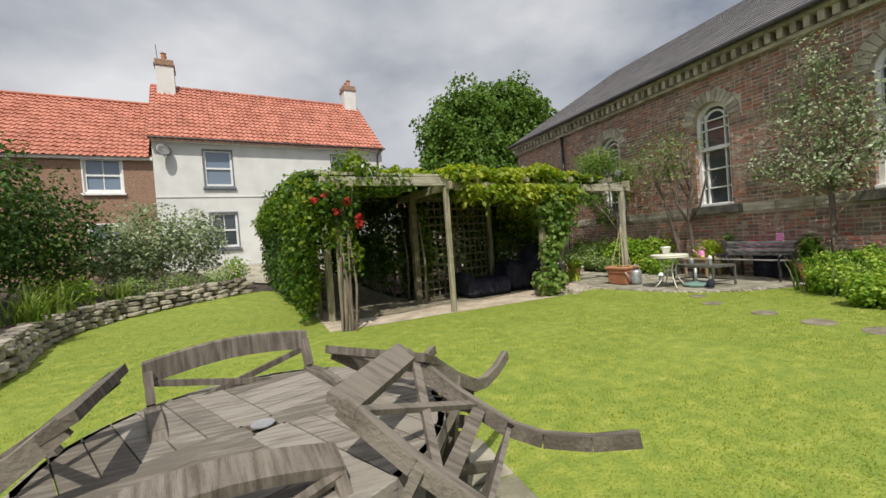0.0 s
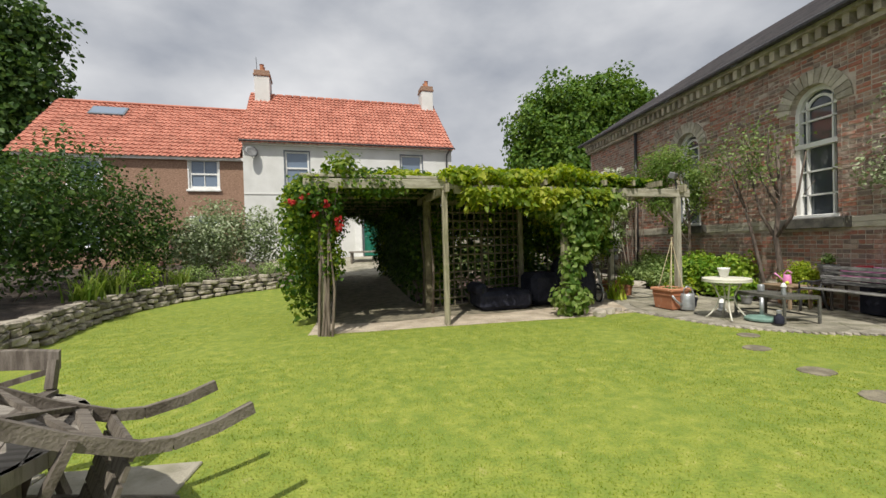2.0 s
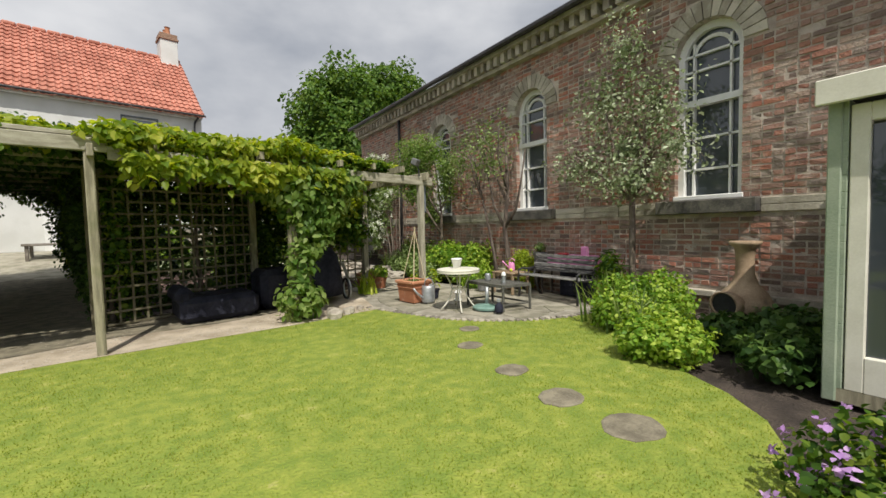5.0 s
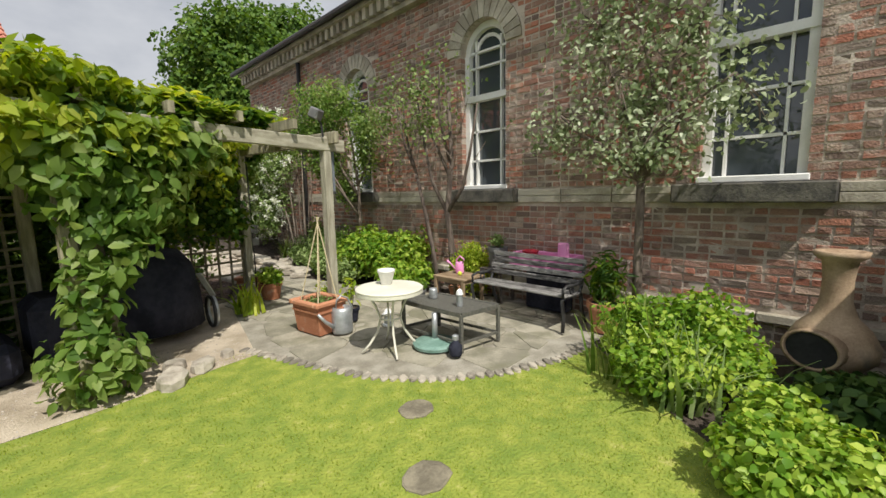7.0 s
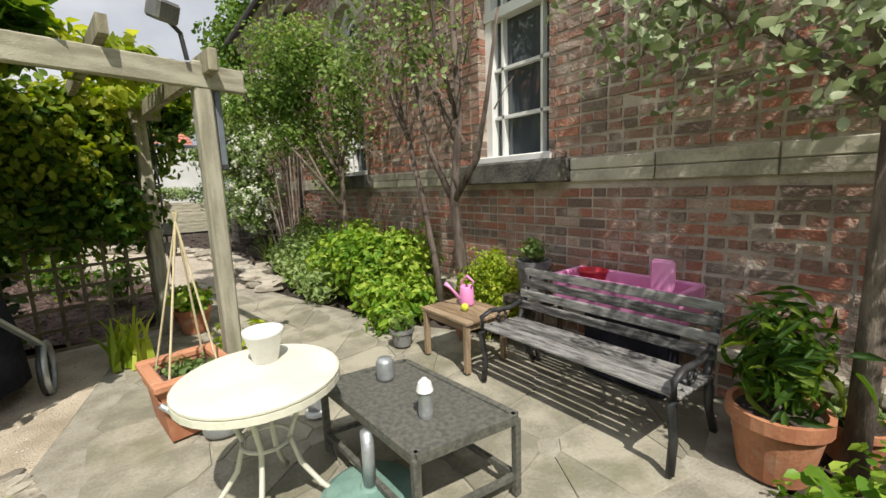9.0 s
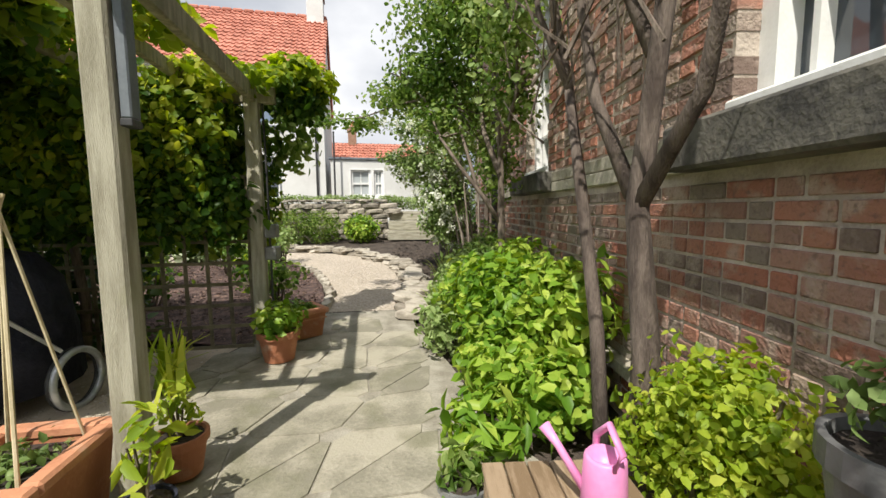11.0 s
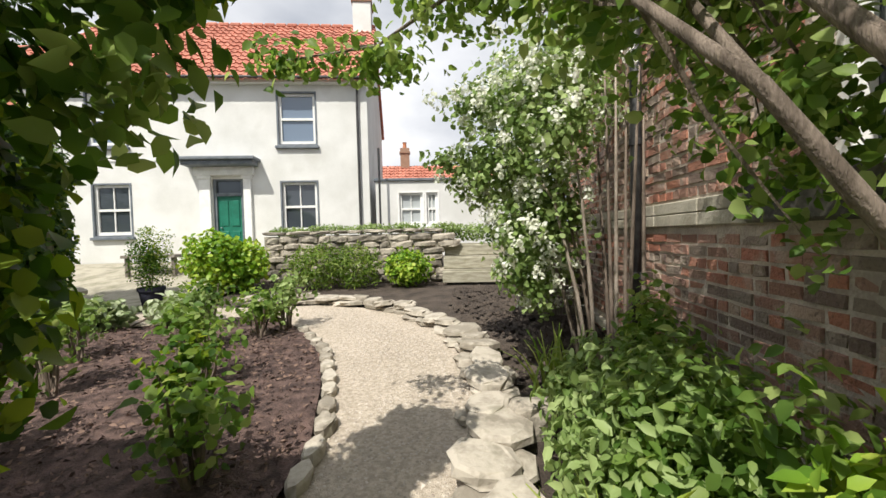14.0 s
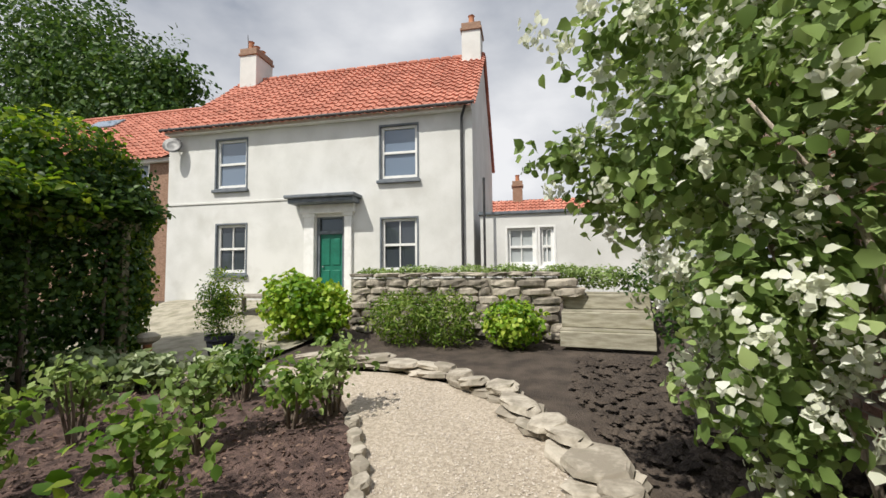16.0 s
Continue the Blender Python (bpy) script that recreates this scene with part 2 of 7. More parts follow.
# near-black that stands in for the shade in rooms and holes
M_DARK = mat("unlit_black", (0.012, 0.012, 0.012), (0.03, 0.03, 0.03), 4, 0.9, 0.0, 30)
M_GLASS = glassmat("window_glass")
# blue base tint stands in for the sky reflected in the panes
M_SKYTINT = glassmat("sky_tinted_glass", (0.16, 0.21, 0.28), 0.02)
M_TIMBER = mat("weathered_timber", (0.2, 0.18, 0.12), (0.38, 0.345, 0.24), 4, 0.9, 0.6, 60, stretch=(6, 6, 0.7), obj_space=False, stain=((0.17, 0.18, 0.08), 3, 0.55, 0.5))
M_PALETIMBER = mat("pale_beam_timber", (0.26, 0.24, 0.175), (0.43, 0.405, 0.315), 4, 0.9, 0.5, 60, stretch=(1, 5, 5), obj_space=False, stain=((0.25, 0.25, 0.12), 3, 0.6, 0.5))
M_PALEPOST = mat("pale_post_timber", (0.26, 0.24, 0.175), (0.43, 0.405, 0.315), 4, 0.9, 0.5, 60, stretch=(6, 6, 0.7), obj_space=False, stain=((0.24, 0.24, 0.13), 3, 0.6, 0.5))
M_TRELLIS = mat("trellis_wood", (0.1, 0.088, 0.052), (0.205, 0.18, 0.11), 6, 0.9, 0.4, 60, obj_space=False)
M_TEAK = mat("weathered_teak", (0.16, 0.138, 0.112), (0.33, 0.3, 0.255), 5, 0.88, 0.6, 70, stretch=(1, 9, 1), objrand=0.35, stain=((0.15, 0.13, 0.11), 5, 0.58, 0.6))
M_TEAKDARK = mat("brown_weathered_teak", (0.1, 0.082, 0.064), (0.225, 0.195, 0.16), 5, 0.88, 0.6, 70, stretch=(9, 1, 1), objrand=0.2)
# pale streaks put the sun's glance off glossy dark slats into colour
M_BENCH = mat("bench_slat_sheen", (0.05, 0.048, 0.046), (0.3, 0.29, 0.275), 7, 0.55, 0.5, 60, stretch=(6, 1, 6), objrand=0.2)
M_TERRA = mat("terracotta", (0.38, 0.15, 0.075), (0.52, 0.24, 0.13), 6, 0.85, 0.3, 60, objrand=0.3, stain=((0.5, 0.38, 0.28), 9, 0.6, 0.5))
M_GALV = mat("galvanised_steel", (0.36, 0.38, 0.39), (0.52, 0.54, 0.55), 9, 0.42, 0.15, 60, metal=0.6)
M_PINK = mat("pink_plastic", (0.72, 0.25, 0.5), (0.8, 0.33, 0.58), 6, 0.4, 0.05, 60)
M_DECK = mat("dark_stained_wood", (0.05, 0.04, 0.033), (0.11, 0.09, 0.075), 6, 0.85, 0.4, 60, stretch=(1, 6, 1))
M_REDPL = mat("red_plastic", (0.4, 0.015, 0.03), (0.5, 0.03, 0.05), 6, 0.4, 0.05, 60)
M_BALL = mat("tennis_ball_felt", (0.55, 0.62, 0.05), (0.68, 0.74, 0.1), 20, 0.95, 0.5, 200)
M_COVER = mat("dark_navy_cover", (0.012, 0.013, 0.022), (0.03, 0.032, 0.048), 4, 0.85, 0.4, 20, dist=0.04, spec=0.2)
M_GREENPL = mat("green_cast_base", (0.12, 0.22, 0.18), (0.2, 0.32, 0.27), 6, 0.6, 0.2, 60)
M_BARK = mat("bark", (0.11, 0.085, 0.065), (0.25, 0.2, 0.16), 7, 0.95, 0.9, 50, stretch=(3, 3, 0.6), obj_space=False)
M_PALEBARK = mat("pale_bark", (0.2, 0.165, 0.13), (0.4, 0.34, 0.28), 7, 0.95, 0.8, 50, stretch=(3, 3, 0.6), obj_space=False)
M_SAGE = mat("sage_green_cladding", (0.25, 0.31, 0.22), (0.33, 0.38, 0.28), 4, 0.8, 0.3, 60, obj_space=False)
M_CREAM = mat("cream_frame_paint", (0.62, 0.6, 0.5), (0.72, 0.7, 0.6), 4, 0.6, 0.1, 60)
M_CLAY = mat("chiminea_clay", (0.27, 0.185, 0.115), (0.45, 0.33, 0.22), 5, 0.85, 0.4, 60, stain=((0.1, 0.09, 0.075), 3.5, 0.58, 0.8))
M_CANE = mat("bamboo_cane", (0.5, 0.42, 0.25), (0.65, 0.56, 0.38), 8, 0.7, 0.2, 60)
M_GREYPOT = mat("grey_glazed_pot", (0.12, 0.12, 0.12), (0.22, 0.22, 0.215), 6, 0.5, 0.2, 60)
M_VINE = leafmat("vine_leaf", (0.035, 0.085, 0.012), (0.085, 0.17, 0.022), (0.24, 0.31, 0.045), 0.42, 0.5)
# paler copy of the vine leaf, with sun on the top growth coloured in
M_VINELIT = leafmat("sunlit_vine_leaf", (0.13, 0.21, 0.02), (0.27, 0.35, 0.035), (0.45, 0.48, 0.08), 0.42, 0.52)
M_TREELEAF = leafmat("tree_leaf", (0.05, 0.11, 0.016), (0.095, 0.18, 0.026), (0.17, 0.26, 0.045), 0.5, 0.3)
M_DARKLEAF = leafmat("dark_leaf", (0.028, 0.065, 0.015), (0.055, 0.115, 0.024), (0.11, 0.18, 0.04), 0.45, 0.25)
M_SILVER = leafmat("silver_leaf", (0.14, 0.19, 0.08), (0.27, 0.33, 0.17), (0.5, 0.55, 0.38), 0.4, 0.25)
M_APPLE = leafmat("apple_leaf", (0.085, 0.165, 0.03), (0.175, 0.275, 0.058), (0.33, 0.41, 0.14), 0.45, 0.5)
M_BRIGHT = leafmat("bright_leaf", (0.1, 0.21, 0.02), (0.22, 0.36, 0.04), (0.43, 0.53, 0.09), 0.42, 0.35)
M_YELLOW = leafmat("golden_leaf", (0.17, 0.265, 0.02), (0.32, 0.42, 0.04), (0.53, 0.58, 0.09), 0.45, 0.45)
M_HERB = leafmat("herb_leaf", (0.12, 0.19, 0.05), (0.22, 0.31, 0.1), (0.36, 0.45, 0.19), 0.5, 0.35)
M_MEADOW = leafmat("strap_leaf", (0.08, 0.15, 0.02), (0.16, 0.25, 0.04), (0.3, 0.36, 0.1), 0.5, 0.35)
M_PETALW = leafmat("white_petal", (0.6, 0.62, 0.5), (0.72, 0.74, 0.64), (0.8, 0.8, 0.75), 0.6, 0.3)
M_PETALP = leafmat("mauve_petal", (0.45, 0.25, 0.55), (0.55, 0.33, 0.62), (0.66, 0.45, 0.7), 0.6, 0.3)
M_PETALR = leafmat("red_petal", (0.35, 0.02, 0.015), (0.45, 0.04, 0.03), (0.55, 0.08, 0.06), 0.6, 0.2)
M_PETALPK = leafmat("pink_petal", (0.6, 0.3, 0.3), (0.7, 0.42, 0.4), (0.78, 0.55, 0.5), 0.6, 0.3)


# ---- mesh helpers ----
def link(name, me, material, parent=None, label=""):
    ob = new(name, me)
    if material:
        me.materials.append(material)
    if parent is not None:
        ob.parent = parent
        ob.matrix_parent_inverse = ORIGINS.get(parent.name, Matrix()).inverted()
    if label:
        ob["label"] = label
    return ob


ORIGINS = {}


def thing(name, loc, label, category, group=""):
    ob = new(name)
    ob.empty_display_size = 0.1
    ob.matrix_basis = Matrix.Translation(loc)
    ORIGINS[ob.name] = Matrix.Translation(loc)
    return tagged(ob, label, category, group)


def part(name, bm, material, parent=None, label="", smooth=False):
    me = bpy.data.meshes.new(name)
    bm.to_mesh(me)
    bm.free()
    if smooth:
        me.polygons.foreach_set("use_smooth", [True] * len(me.polygons))
    return link(name, me, material, parent, label)


def B():
    return bmesh.new()


def box(bm, x0, x1, y0, y1, z0, z1, bevel=0.0, m=None):
    r = bmesh.ops.create_cube(bm, size=1.0)
    mm = Matrix.Translation(((x0 + x1) / 2, (y0 + y1) / 2, (z0 + z1) / 2)) @ Matrix.Diagonal((x1 - x0, y1 - y0, z1 - z0, 1))
    bmesh.ops.transform(bm, matrix=(m or Matrix()) @ mm, verts=r["verts"])
    if bevel:
        edges = list({e for v in r["verts"] for e in v.link_edges})
        bmesh.ops.bevel(bm, geom=edges, offset=bevel, segments=1, profile=0.6, affect="EDGES")
    return bm


def bar(bm, p0, p1, w, h, up=(0, 0, 1), bevel=0.0):
    p0, p1 = Vector(p0), Vector(p1)
    d = p1 - p0
    y = d.normalized()
    x = y.cross(Vector(up))
    if x.length < 1e-4:
        x = y.cross(Vector((1, 0, 0)))
    x.normalize()
    z = x.cross(y)
    m = Matrix((x, y, z)).transposed().to_4x4()
    m.translation = (p0 + p1) / 2
    return box(bm, -w / 2, w / 2, -d.length / 2, d.length / 2, -h / 2, h / 2, bevel, m)


def tube(bm, pts, radii, sides=7, cap=True):
    rings = []
    pts = [Vector(p) for p in pts]
    for i, p in enumerate(pts):
        d = (pts[min(i + 1, len(pts) - 1)] - pts[max(i - 1, 0)]).normalized()
        x = d.cross(Vector((0.31, 0.2, 0.93)))
        if x.length < 0.05:
            x = d.cross(Vector((1, 0, 0)))
        x.normalize()
        y = d.cross(x)
        r = radii[i] if isinstance(radii, (list, tuple)) else radii
        rings.append([bm.verts.new(p + (x * math.cos(a) + y * math.sin(a)) * r) for a in [2 * math.pi * k / sides for k in range(sides)]])
    for a, b in zip(rings, rings[1:]):
        for k in range(sides):
            bm.faces.new((a[k], a[(k + 1) % sides], b[(k + 1) % sides], b[k]))
    if cap:
        bm.faces.new(rings[0][::-1])
        bm.faces.new(rings[-1])
    return bm


def lathe(bm, profile, cx, cy, cz, segs=24, m=None):
    rings = []
    for r, z in profile:
        ring = []
        for k in range(segs):
            a = 2 * math.pi * k / segs
            v = Vector((r * math.cos(a), r * math.sin(a), z))
            v = (m @ v) if m else v
            ring.append(bm.verts.new(v + Vector((cx, cy, cz))))
        rings.append(ring)
    for a, b in zip(rings, rings[1:]):
        for k in range(segs):
            bm.faces.new((a[k], a[(k + 1) % segs], b[(k + 1) % segs], b[k]))
    bm.faces.new(rings[0][::-1])
    bm.faces.new(rings[-1])
    return bm


def raw(name, verts, faces, material, parent=None, label="", smooth=False):
    me = bpy.data.meshes.new(name)
    me.from_pydata(verts, [], faces)
    if smooth:
        me.polygons.foreach_set("use_smooth", [True] * len(me.polygons))
    return link(name, me, material, parent, label)


def smooth01(t):
    t = min(1.0, max(0.0, t))
    return t * t * (3 - 2 * t)


def zg(x, y):
    """Height of the ground."""
    t = min(1.0, max(0.0, (y - 10) / 7.6))
    z = 0.45 * t ** 1.3
    a, b = (17.95, 18.5) if x > 4.4 else (16.6, 19.6)
    return z + 0.39 * smooth01((y - a) / (b - a))


def sheet(name, poly, material, off=0.0, step=0.5, parent=None, label="", rough=0.0):
    """A piece of ground with that outline, laid over the slope."""
    bm = B()
    bm.faces.new([bm.verts.new((x, y, 0)) for x, y in poly])
    xs, ys = [p[0] for p in poly], [p[1] for p in poly]
    for axis, lo, hi in ((0, min(xs), max(xs)), (1, min(ys), max(ys))):
        k = math.ceil(lo / step) * step
        while k < hi:
            co, no = ((k, 0, 0), (1, 0, 0)) if axis == 0 else ((0, k, 0), (0, 1, 0))
            bmesh.ops.bisect_plane(bm, geom=bm.verts[:] + bm.edges[:] + bm.faces[:], plane_co=co, plane_no=no, dist=1e-5)
            k += step
    for v in bm.verts:
        v.co.z = zg(v.co.x, v.co.y) + off + (rough * noise.noise(Vector((v.co.x * 1.1, v.co.y * 1.1, 3))) if rough else 0)
    bmesh.ops.recalc_face_normals(bm, faces=bm.faces)
    if bm.faces and sum(f.normal.z for f in bm.faces) < 0:
        bmesh.ops.reverse_faces(bm, faces=bm.faces)
    return part(name, bm, material, parent, label, smooth=True)


def inside(poly, x, y):
    c, j = False, len(poly) - 1
    for i in range(len(poly)):
        (xi, yi), (xj, yj) = poly[i], poly[j]
        if (yi > y) != (yj > y) and x < (xj - xi) * (y - yi) / (yj - yi) + xi:
            c = not c
        j = i
    return c


def leaves(name, P, N, size, material, parent=None, width=0.3, spread=0.8, seed=1, label="", hang=0.0):
    """Many small folded leaves at the places P, facing about N."""
    rng = np.random.default_rng(seed)
    n = len(P)
    nn = N + rng.normal(0, spread, (n, 3))
    nn /= np.linalg.norm(nn, axis=1)[:, None] + 1e-9
    d = rng.normal(0, 1, (n, 3))
    d[:, 2] -= hang
    d -= nn * np.sum(d * nn, axis=1)[:, None]
    d /= np.linalg.norm(d, axis=1)[:, None] + 1e-9
    s = np.cross(nn, d)
    L = (size * rng.uniform(0.6, 1.35, n))[:, None]
    W = L * width
    fold = L * 0.1
    v = np.stack([P + d * L * 0.45, P, P + d * L * 0.24 + s * W * 0.86 + nn * fold, P + d * L * 0.58 + s * W * 0.88 + nn * fold * 0.8, P + d * L - nn * fold * 1.2, P + d * L * 0.58 - s * W * 0.88 + nn * fold * 0.8, P + d * L * 0.24 - s * W * 0.86 + nn * fold], axis=1).reshape(-1, 3)
    base = (np.arange(n) * 7)[:, None]
    f = np.stack([base + np.array([[0, k, k % 6 + 1]]) for k in range(1, 7)], axis=1).reshape(-1, 3)
    return trimesh(name, v, f, material, parent, label)


def trimesh(name, v, f, material, parent=None, label=""):
    me = bpy.data.meshes.new(name)
    me.vertices.add(len(v))
    me.vertices.foreach_set("co", v.astype(np.float32).ravel())
    me.loops.add(len(f) * 3)
    me.loops.foreach_set("vertex_index", f.astype(np.int32).ravel())
    me.polygons.add(len(f))
    me.polygons.foreach_set("loop_start", np.arange(0, len(f) * 3, 3, dtype=np.int32))
    me.update(calc_edges=True)
    return link(name, me, material, parent, label)


def blobs(bl, n, seed=1, shell=0.5, lump=0.3):
    """Points through a set of ellipsoids (x, y, z, rx, ry, rz), thicker towards their outsides, with lumps and gaps."""
    rng = np.random.default_rng(seed)
    bl = np.array(bl, float)
    w = (bl[:, 3] * bl[:, 4] * bl[:, 5]) ** 0.67
    k = rng.choice(len(bl), n, p=w / w.sum())
    d = rng.normal(0, 1, (n, 3))
    d /= np.linalg.norm(d, axis=1)[:, None]
    ph = rng.uniform(0, 6.28, (len(bl), 3))[k]
    bump = np.sin(d[:, 0] * 5 + ph[:, 0]) * np.sin(d[:, 1] * 5 + ph[:, 1]) * np.sin(d[:, 2] * 5 + ph[:, 2])
    r = (1 - shell * rng.uniform(0, 1, n) ** 1.5) * (1 + lump * bump)
    P = bl[k, :3] + d * bl[k, 3:6] * r[:, None]
    N = d / bl[k, 3:6] * bl[k, 3:6].mean(axis=1)[:, None]
    N /= np.linalg.norm(N, axis=1)[:, None]
    N[:, 2] += 0.5
    return P, N


def bush(name, bl, n, size, material, label, category="shrub", seed=1, width=0.3, stems=5, group="", flower=None, shell=0.55, lump=0.3, spread=0.8, hang=0.0):
    """A shrub: several stems and one crown of leaves, with its flowers where it has them."""
    cx, cy = float(np.mean([b[0] for b in bl])), float(np.mean([b[1] for b in bl]))
    z0 = GROUND(cx, cy) if group != "raised" else min(b[2] - b[5] for b in bl)
    t = thing(name, (cx, cy, z0), label, category, group if group != "raised" else "")
    rnd = random.Random(seed)
    bm = B()
    for i in range(stems):
        b = bl[i % len(bl)]
        tx, ty, tz = b[0] + rnd.uniform(-.5, .5) * b[3], b[1] + rnd.uniform(-.5, .5) * b[4], b[2] + rnd.uniform(-.2, .5) * b[5]
        sx, sy = cx + (tx - cx) * 0.3, cy + (ty - cy) * 0.3
        tube(bm, [(sx, sy, z0 - 0.02), ((sx + tx) / 2 + rnd.uniform(-.05, .05), (sy + ty) / 2, (z0 + tz) / 2), (tx, ty, tz)], [0.018, 0.013, 0.006], 5)
    part("stem", bm, M_BARK, t)
    P, N = blobs(bl, n, seed, shell, lump)
    P[:, 2] = np.maximum(P[:, 2], z0 + 0.01)
    leaves("crown", P, N, size, material, t, width, spread, seed, hang=hang)
    if flower:
        fm, fn, fs = flower
        P, N = blobs(bl, fn, seed + 50, 0.08, lump)
        Q = np.repeat(P + N * 0.02, 7, axis=0) + np.random.default_rng(seed).normal(0, fs * 0.35, (len(P) * 7, 3))
        keep = np.repeat(P[:, 2] > z0 + 0.1, 7)
        leaves("blossom", Q[keep], np.repeat(N, 7, axis=0)[keep], fs, fm, t, 0.45, 0.7, seed + 9)
    return t


GROUND = zg


def tree(name, base, limbs, bl, n, size, material, label, bark, seed=1, width=0.32, category="tree", hang=0.3, shell=0.7, twigs=True, lump=0.45, flower=None):
    """A tree: trunk, limbs with tapered twigs, and a crown of leaves."""
    t = thing(name, base, label, category)
    bm = B()
    for i, (pts, r0, r1) in enumerate(limbs):
        k = len(pts)
        tube(bm, pts, [r0 + (r1 - r0) * j / (k - 1) for j in range(k)], 8)
        if i == 0:
            part("trunk", bm, bark, t, smooth=True)
        else:
            part("limb", bm, bark, t, smooth=True)
        bm = B()
    bm.free()
    P, N = blobs(bl, n, seed, shell, lump)
    if twigs:
        rnd = random.Random(seed)
        bm = B()
        ends = [pts[-1] for pts, _, _ in limbs] + [pts[len(pts) // 2] for pts, _, _ in limbs[1:]]
        for q in range(70):
            p = Vector(P[rnd.randrange(n)])
            e = min((Vector(a) for a in ends), key=lambda a: (a - p).length + rnd.uniform(0, .5))
            mid = (e + p) / 2 + Vector((rnd.uniform(-.1, .1), rnd.uniform(-.1, .1), rnd.uniform(0, .12)))
            tube(bm, [e, mid, p], [0.012, 0.008, 0.003], 4)
        part("twig", bm, bark, t)["kind"] = "stuff"
    leaves("crown", P, N, size, material, t, width, 0.9, seed, hang=hang)
    if flower:
        fm, fn, fs = flower
        P, N = blobs(bl, fn, seed + 50, 0.12, lump)
        Q = np.repeat(P + N * 0.03, 26, axis=0) + np.random.default_rng(seed).normal(0, fs, (len(P) * 26, 3))
        leaves("blossom", Q, np.repeat(N, 26, axis=0), fs * 0.9, fm, t, 0.45, 0.8, seed + 9)
    return t


STONES = []
rs = random.Random(5)
for i in range(9):
    bm = B()
    vs = []
    for rr, zz in ((0.9, -0.5), (1.0, -0.3), (1.0, 0.3), (0.86, 0.5)):
        ring = []
        for k in range(8):
            a = 2 * math.pi * (k + 0.5) / 8
            cx, cy = math.cos(a), math.sin(a)
            q = max(abs(cx), abs(cy)) ** 1.0
            ring.append(bm.verts.new((0.5 * rr * cx / q * rs.uniform(.8, 1.05), 0.5 * rr * cy / q * rs.uniform(.8, 1.05), zz * rs.uniform(.75, 1.1))))
        vs.append(ring)
    for a, b in zip(vs, vs[1:]):
        for k in range(8):
            bm.faces.new((a[k], a[(k + 1) % 8], b[(k + 1) % 8], b[k]))
    bm.faces.new(vs[0][::-1])
    bm.faces.new(vs[-1])
    me = bpy.data.meshes.new("stone")
    bm.to_mesh(me)
    bm.free()
    STONES.append(me)


def stone_piece(parent, material, x, y, z, sx, sy, sz, rz, rnd, tilt=4):
    me = STONES[rnd.randrange(len(STONES))]
    key = (me.name, material.name)
    if key not in STONE_MATS:
        c = me.copy()
        c.materials.append(material)
        STONE_MATS[key] = c
    ob = new("stone", STONE_MATS[key])
    ob.matrix_basis = pose(x, y, z, rnd.uniform(-tilt, tilt), rnd.uniform(-tilt, tilt), rz + rnd.uniform(-5, 5)) @ Matrix.Diagonal((sx, sy, sz, 1))
    if parent is not None:
        ob.parent = parent
        ob.matrix_parent_inverse = ORIGINS.get(parent.name, Matrix()).inverted()
    return ob


STONE_MATS = {}


# ---- ground ----
bm = B()
R = 900.0
grid = sorted(set([-R, -300, -120, -60, -40] + [i * 1.0 for i in range(-30, 46)] + [60, 120, 300, R]))
gv = [[bm.verts.new((x, y, zg(x, y) - 0.05)) for x in grid] for y in grid]
for i in range(len(grid) - 1):
    for j in range(len(grid) - 1):
        bm.faces.new((gv[i][j], gv[i][j + 1], gv[i + 1][j + 1], gv[i + 1][j]))
tagged(part("ground", bm, M_SOIL, smooth=True), "bare dark garden soil under the beds", "ground", kind="structure")

LEFTWALL = [(-2.0, -6), (-1.9, 2.0), (-2.0, 5.0), (-2.35, 7.0), (-2.85, 8.6), (-3.05, 10.0), (-2.6, 11.4), (-1.5, 12.6), (-0.3, 13.4)]
PATIO_EDGE = [(7.3, 7.6), (7.52, 6.9), (7.7, 6.35), (7.88, 5.95), (8.2, 5.55), (8.7, 5.2), (9.3, 4.98), (9.9, 4.93)]
BED_EDGE = [(9.75, 4.75), (9.2, 4.2), (8.6, 3.45), (8.3, 2.85), (8.1, 2.45), (7.8, 2.1), (7.3, 1.8), (6.7, 1.55), (6.25, 1.25), (5.95, 0.75), (5.7, -0.2), (5.6, -6)]
LAWN = LEFTWALL + [(0.2, 13.6), (0.75, 13.0), (1.35, 10.0), (1.6, 6.75), (3.8, 6.95), (6.0, 7.1)] + PATIO_EDGE + BED_EDGE
tagged(sheet("lawn", LAWN, M_LAWN, 0.0, 0.5, rough=0.012), "mown sunlit lawn with worn yellow patches", "lawn", kind="structure")
GRAVEL = [(1.6, 6.75), (3.8, 6.95), (6.0, 7.1), (7.35, 7.35), (7.5, 8.0), (7.9, 9.9), (3.6, 9.3), (3.0, 11), (2.4, 15.6), (0.6, 15.4), (0.9, 13), (1.35, 10)]
gravel_floor = tagged(sheet("gravel_floor", GRAVEL, M_SAND, 0.002, 0.5, rough=0.01), "pale gravel and stone floor under the pergola", "gravel", kind="structure")
# dark floor sheet that paints the pergola's shade over the pale gravel
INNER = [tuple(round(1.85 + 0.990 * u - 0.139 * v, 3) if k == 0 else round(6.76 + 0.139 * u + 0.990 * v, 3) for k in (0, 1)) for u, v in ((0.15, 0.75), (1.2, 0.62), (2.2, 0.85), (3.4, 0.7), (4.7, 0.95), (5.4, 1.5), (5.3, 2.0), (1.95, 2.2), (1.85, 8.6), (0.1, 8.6))]
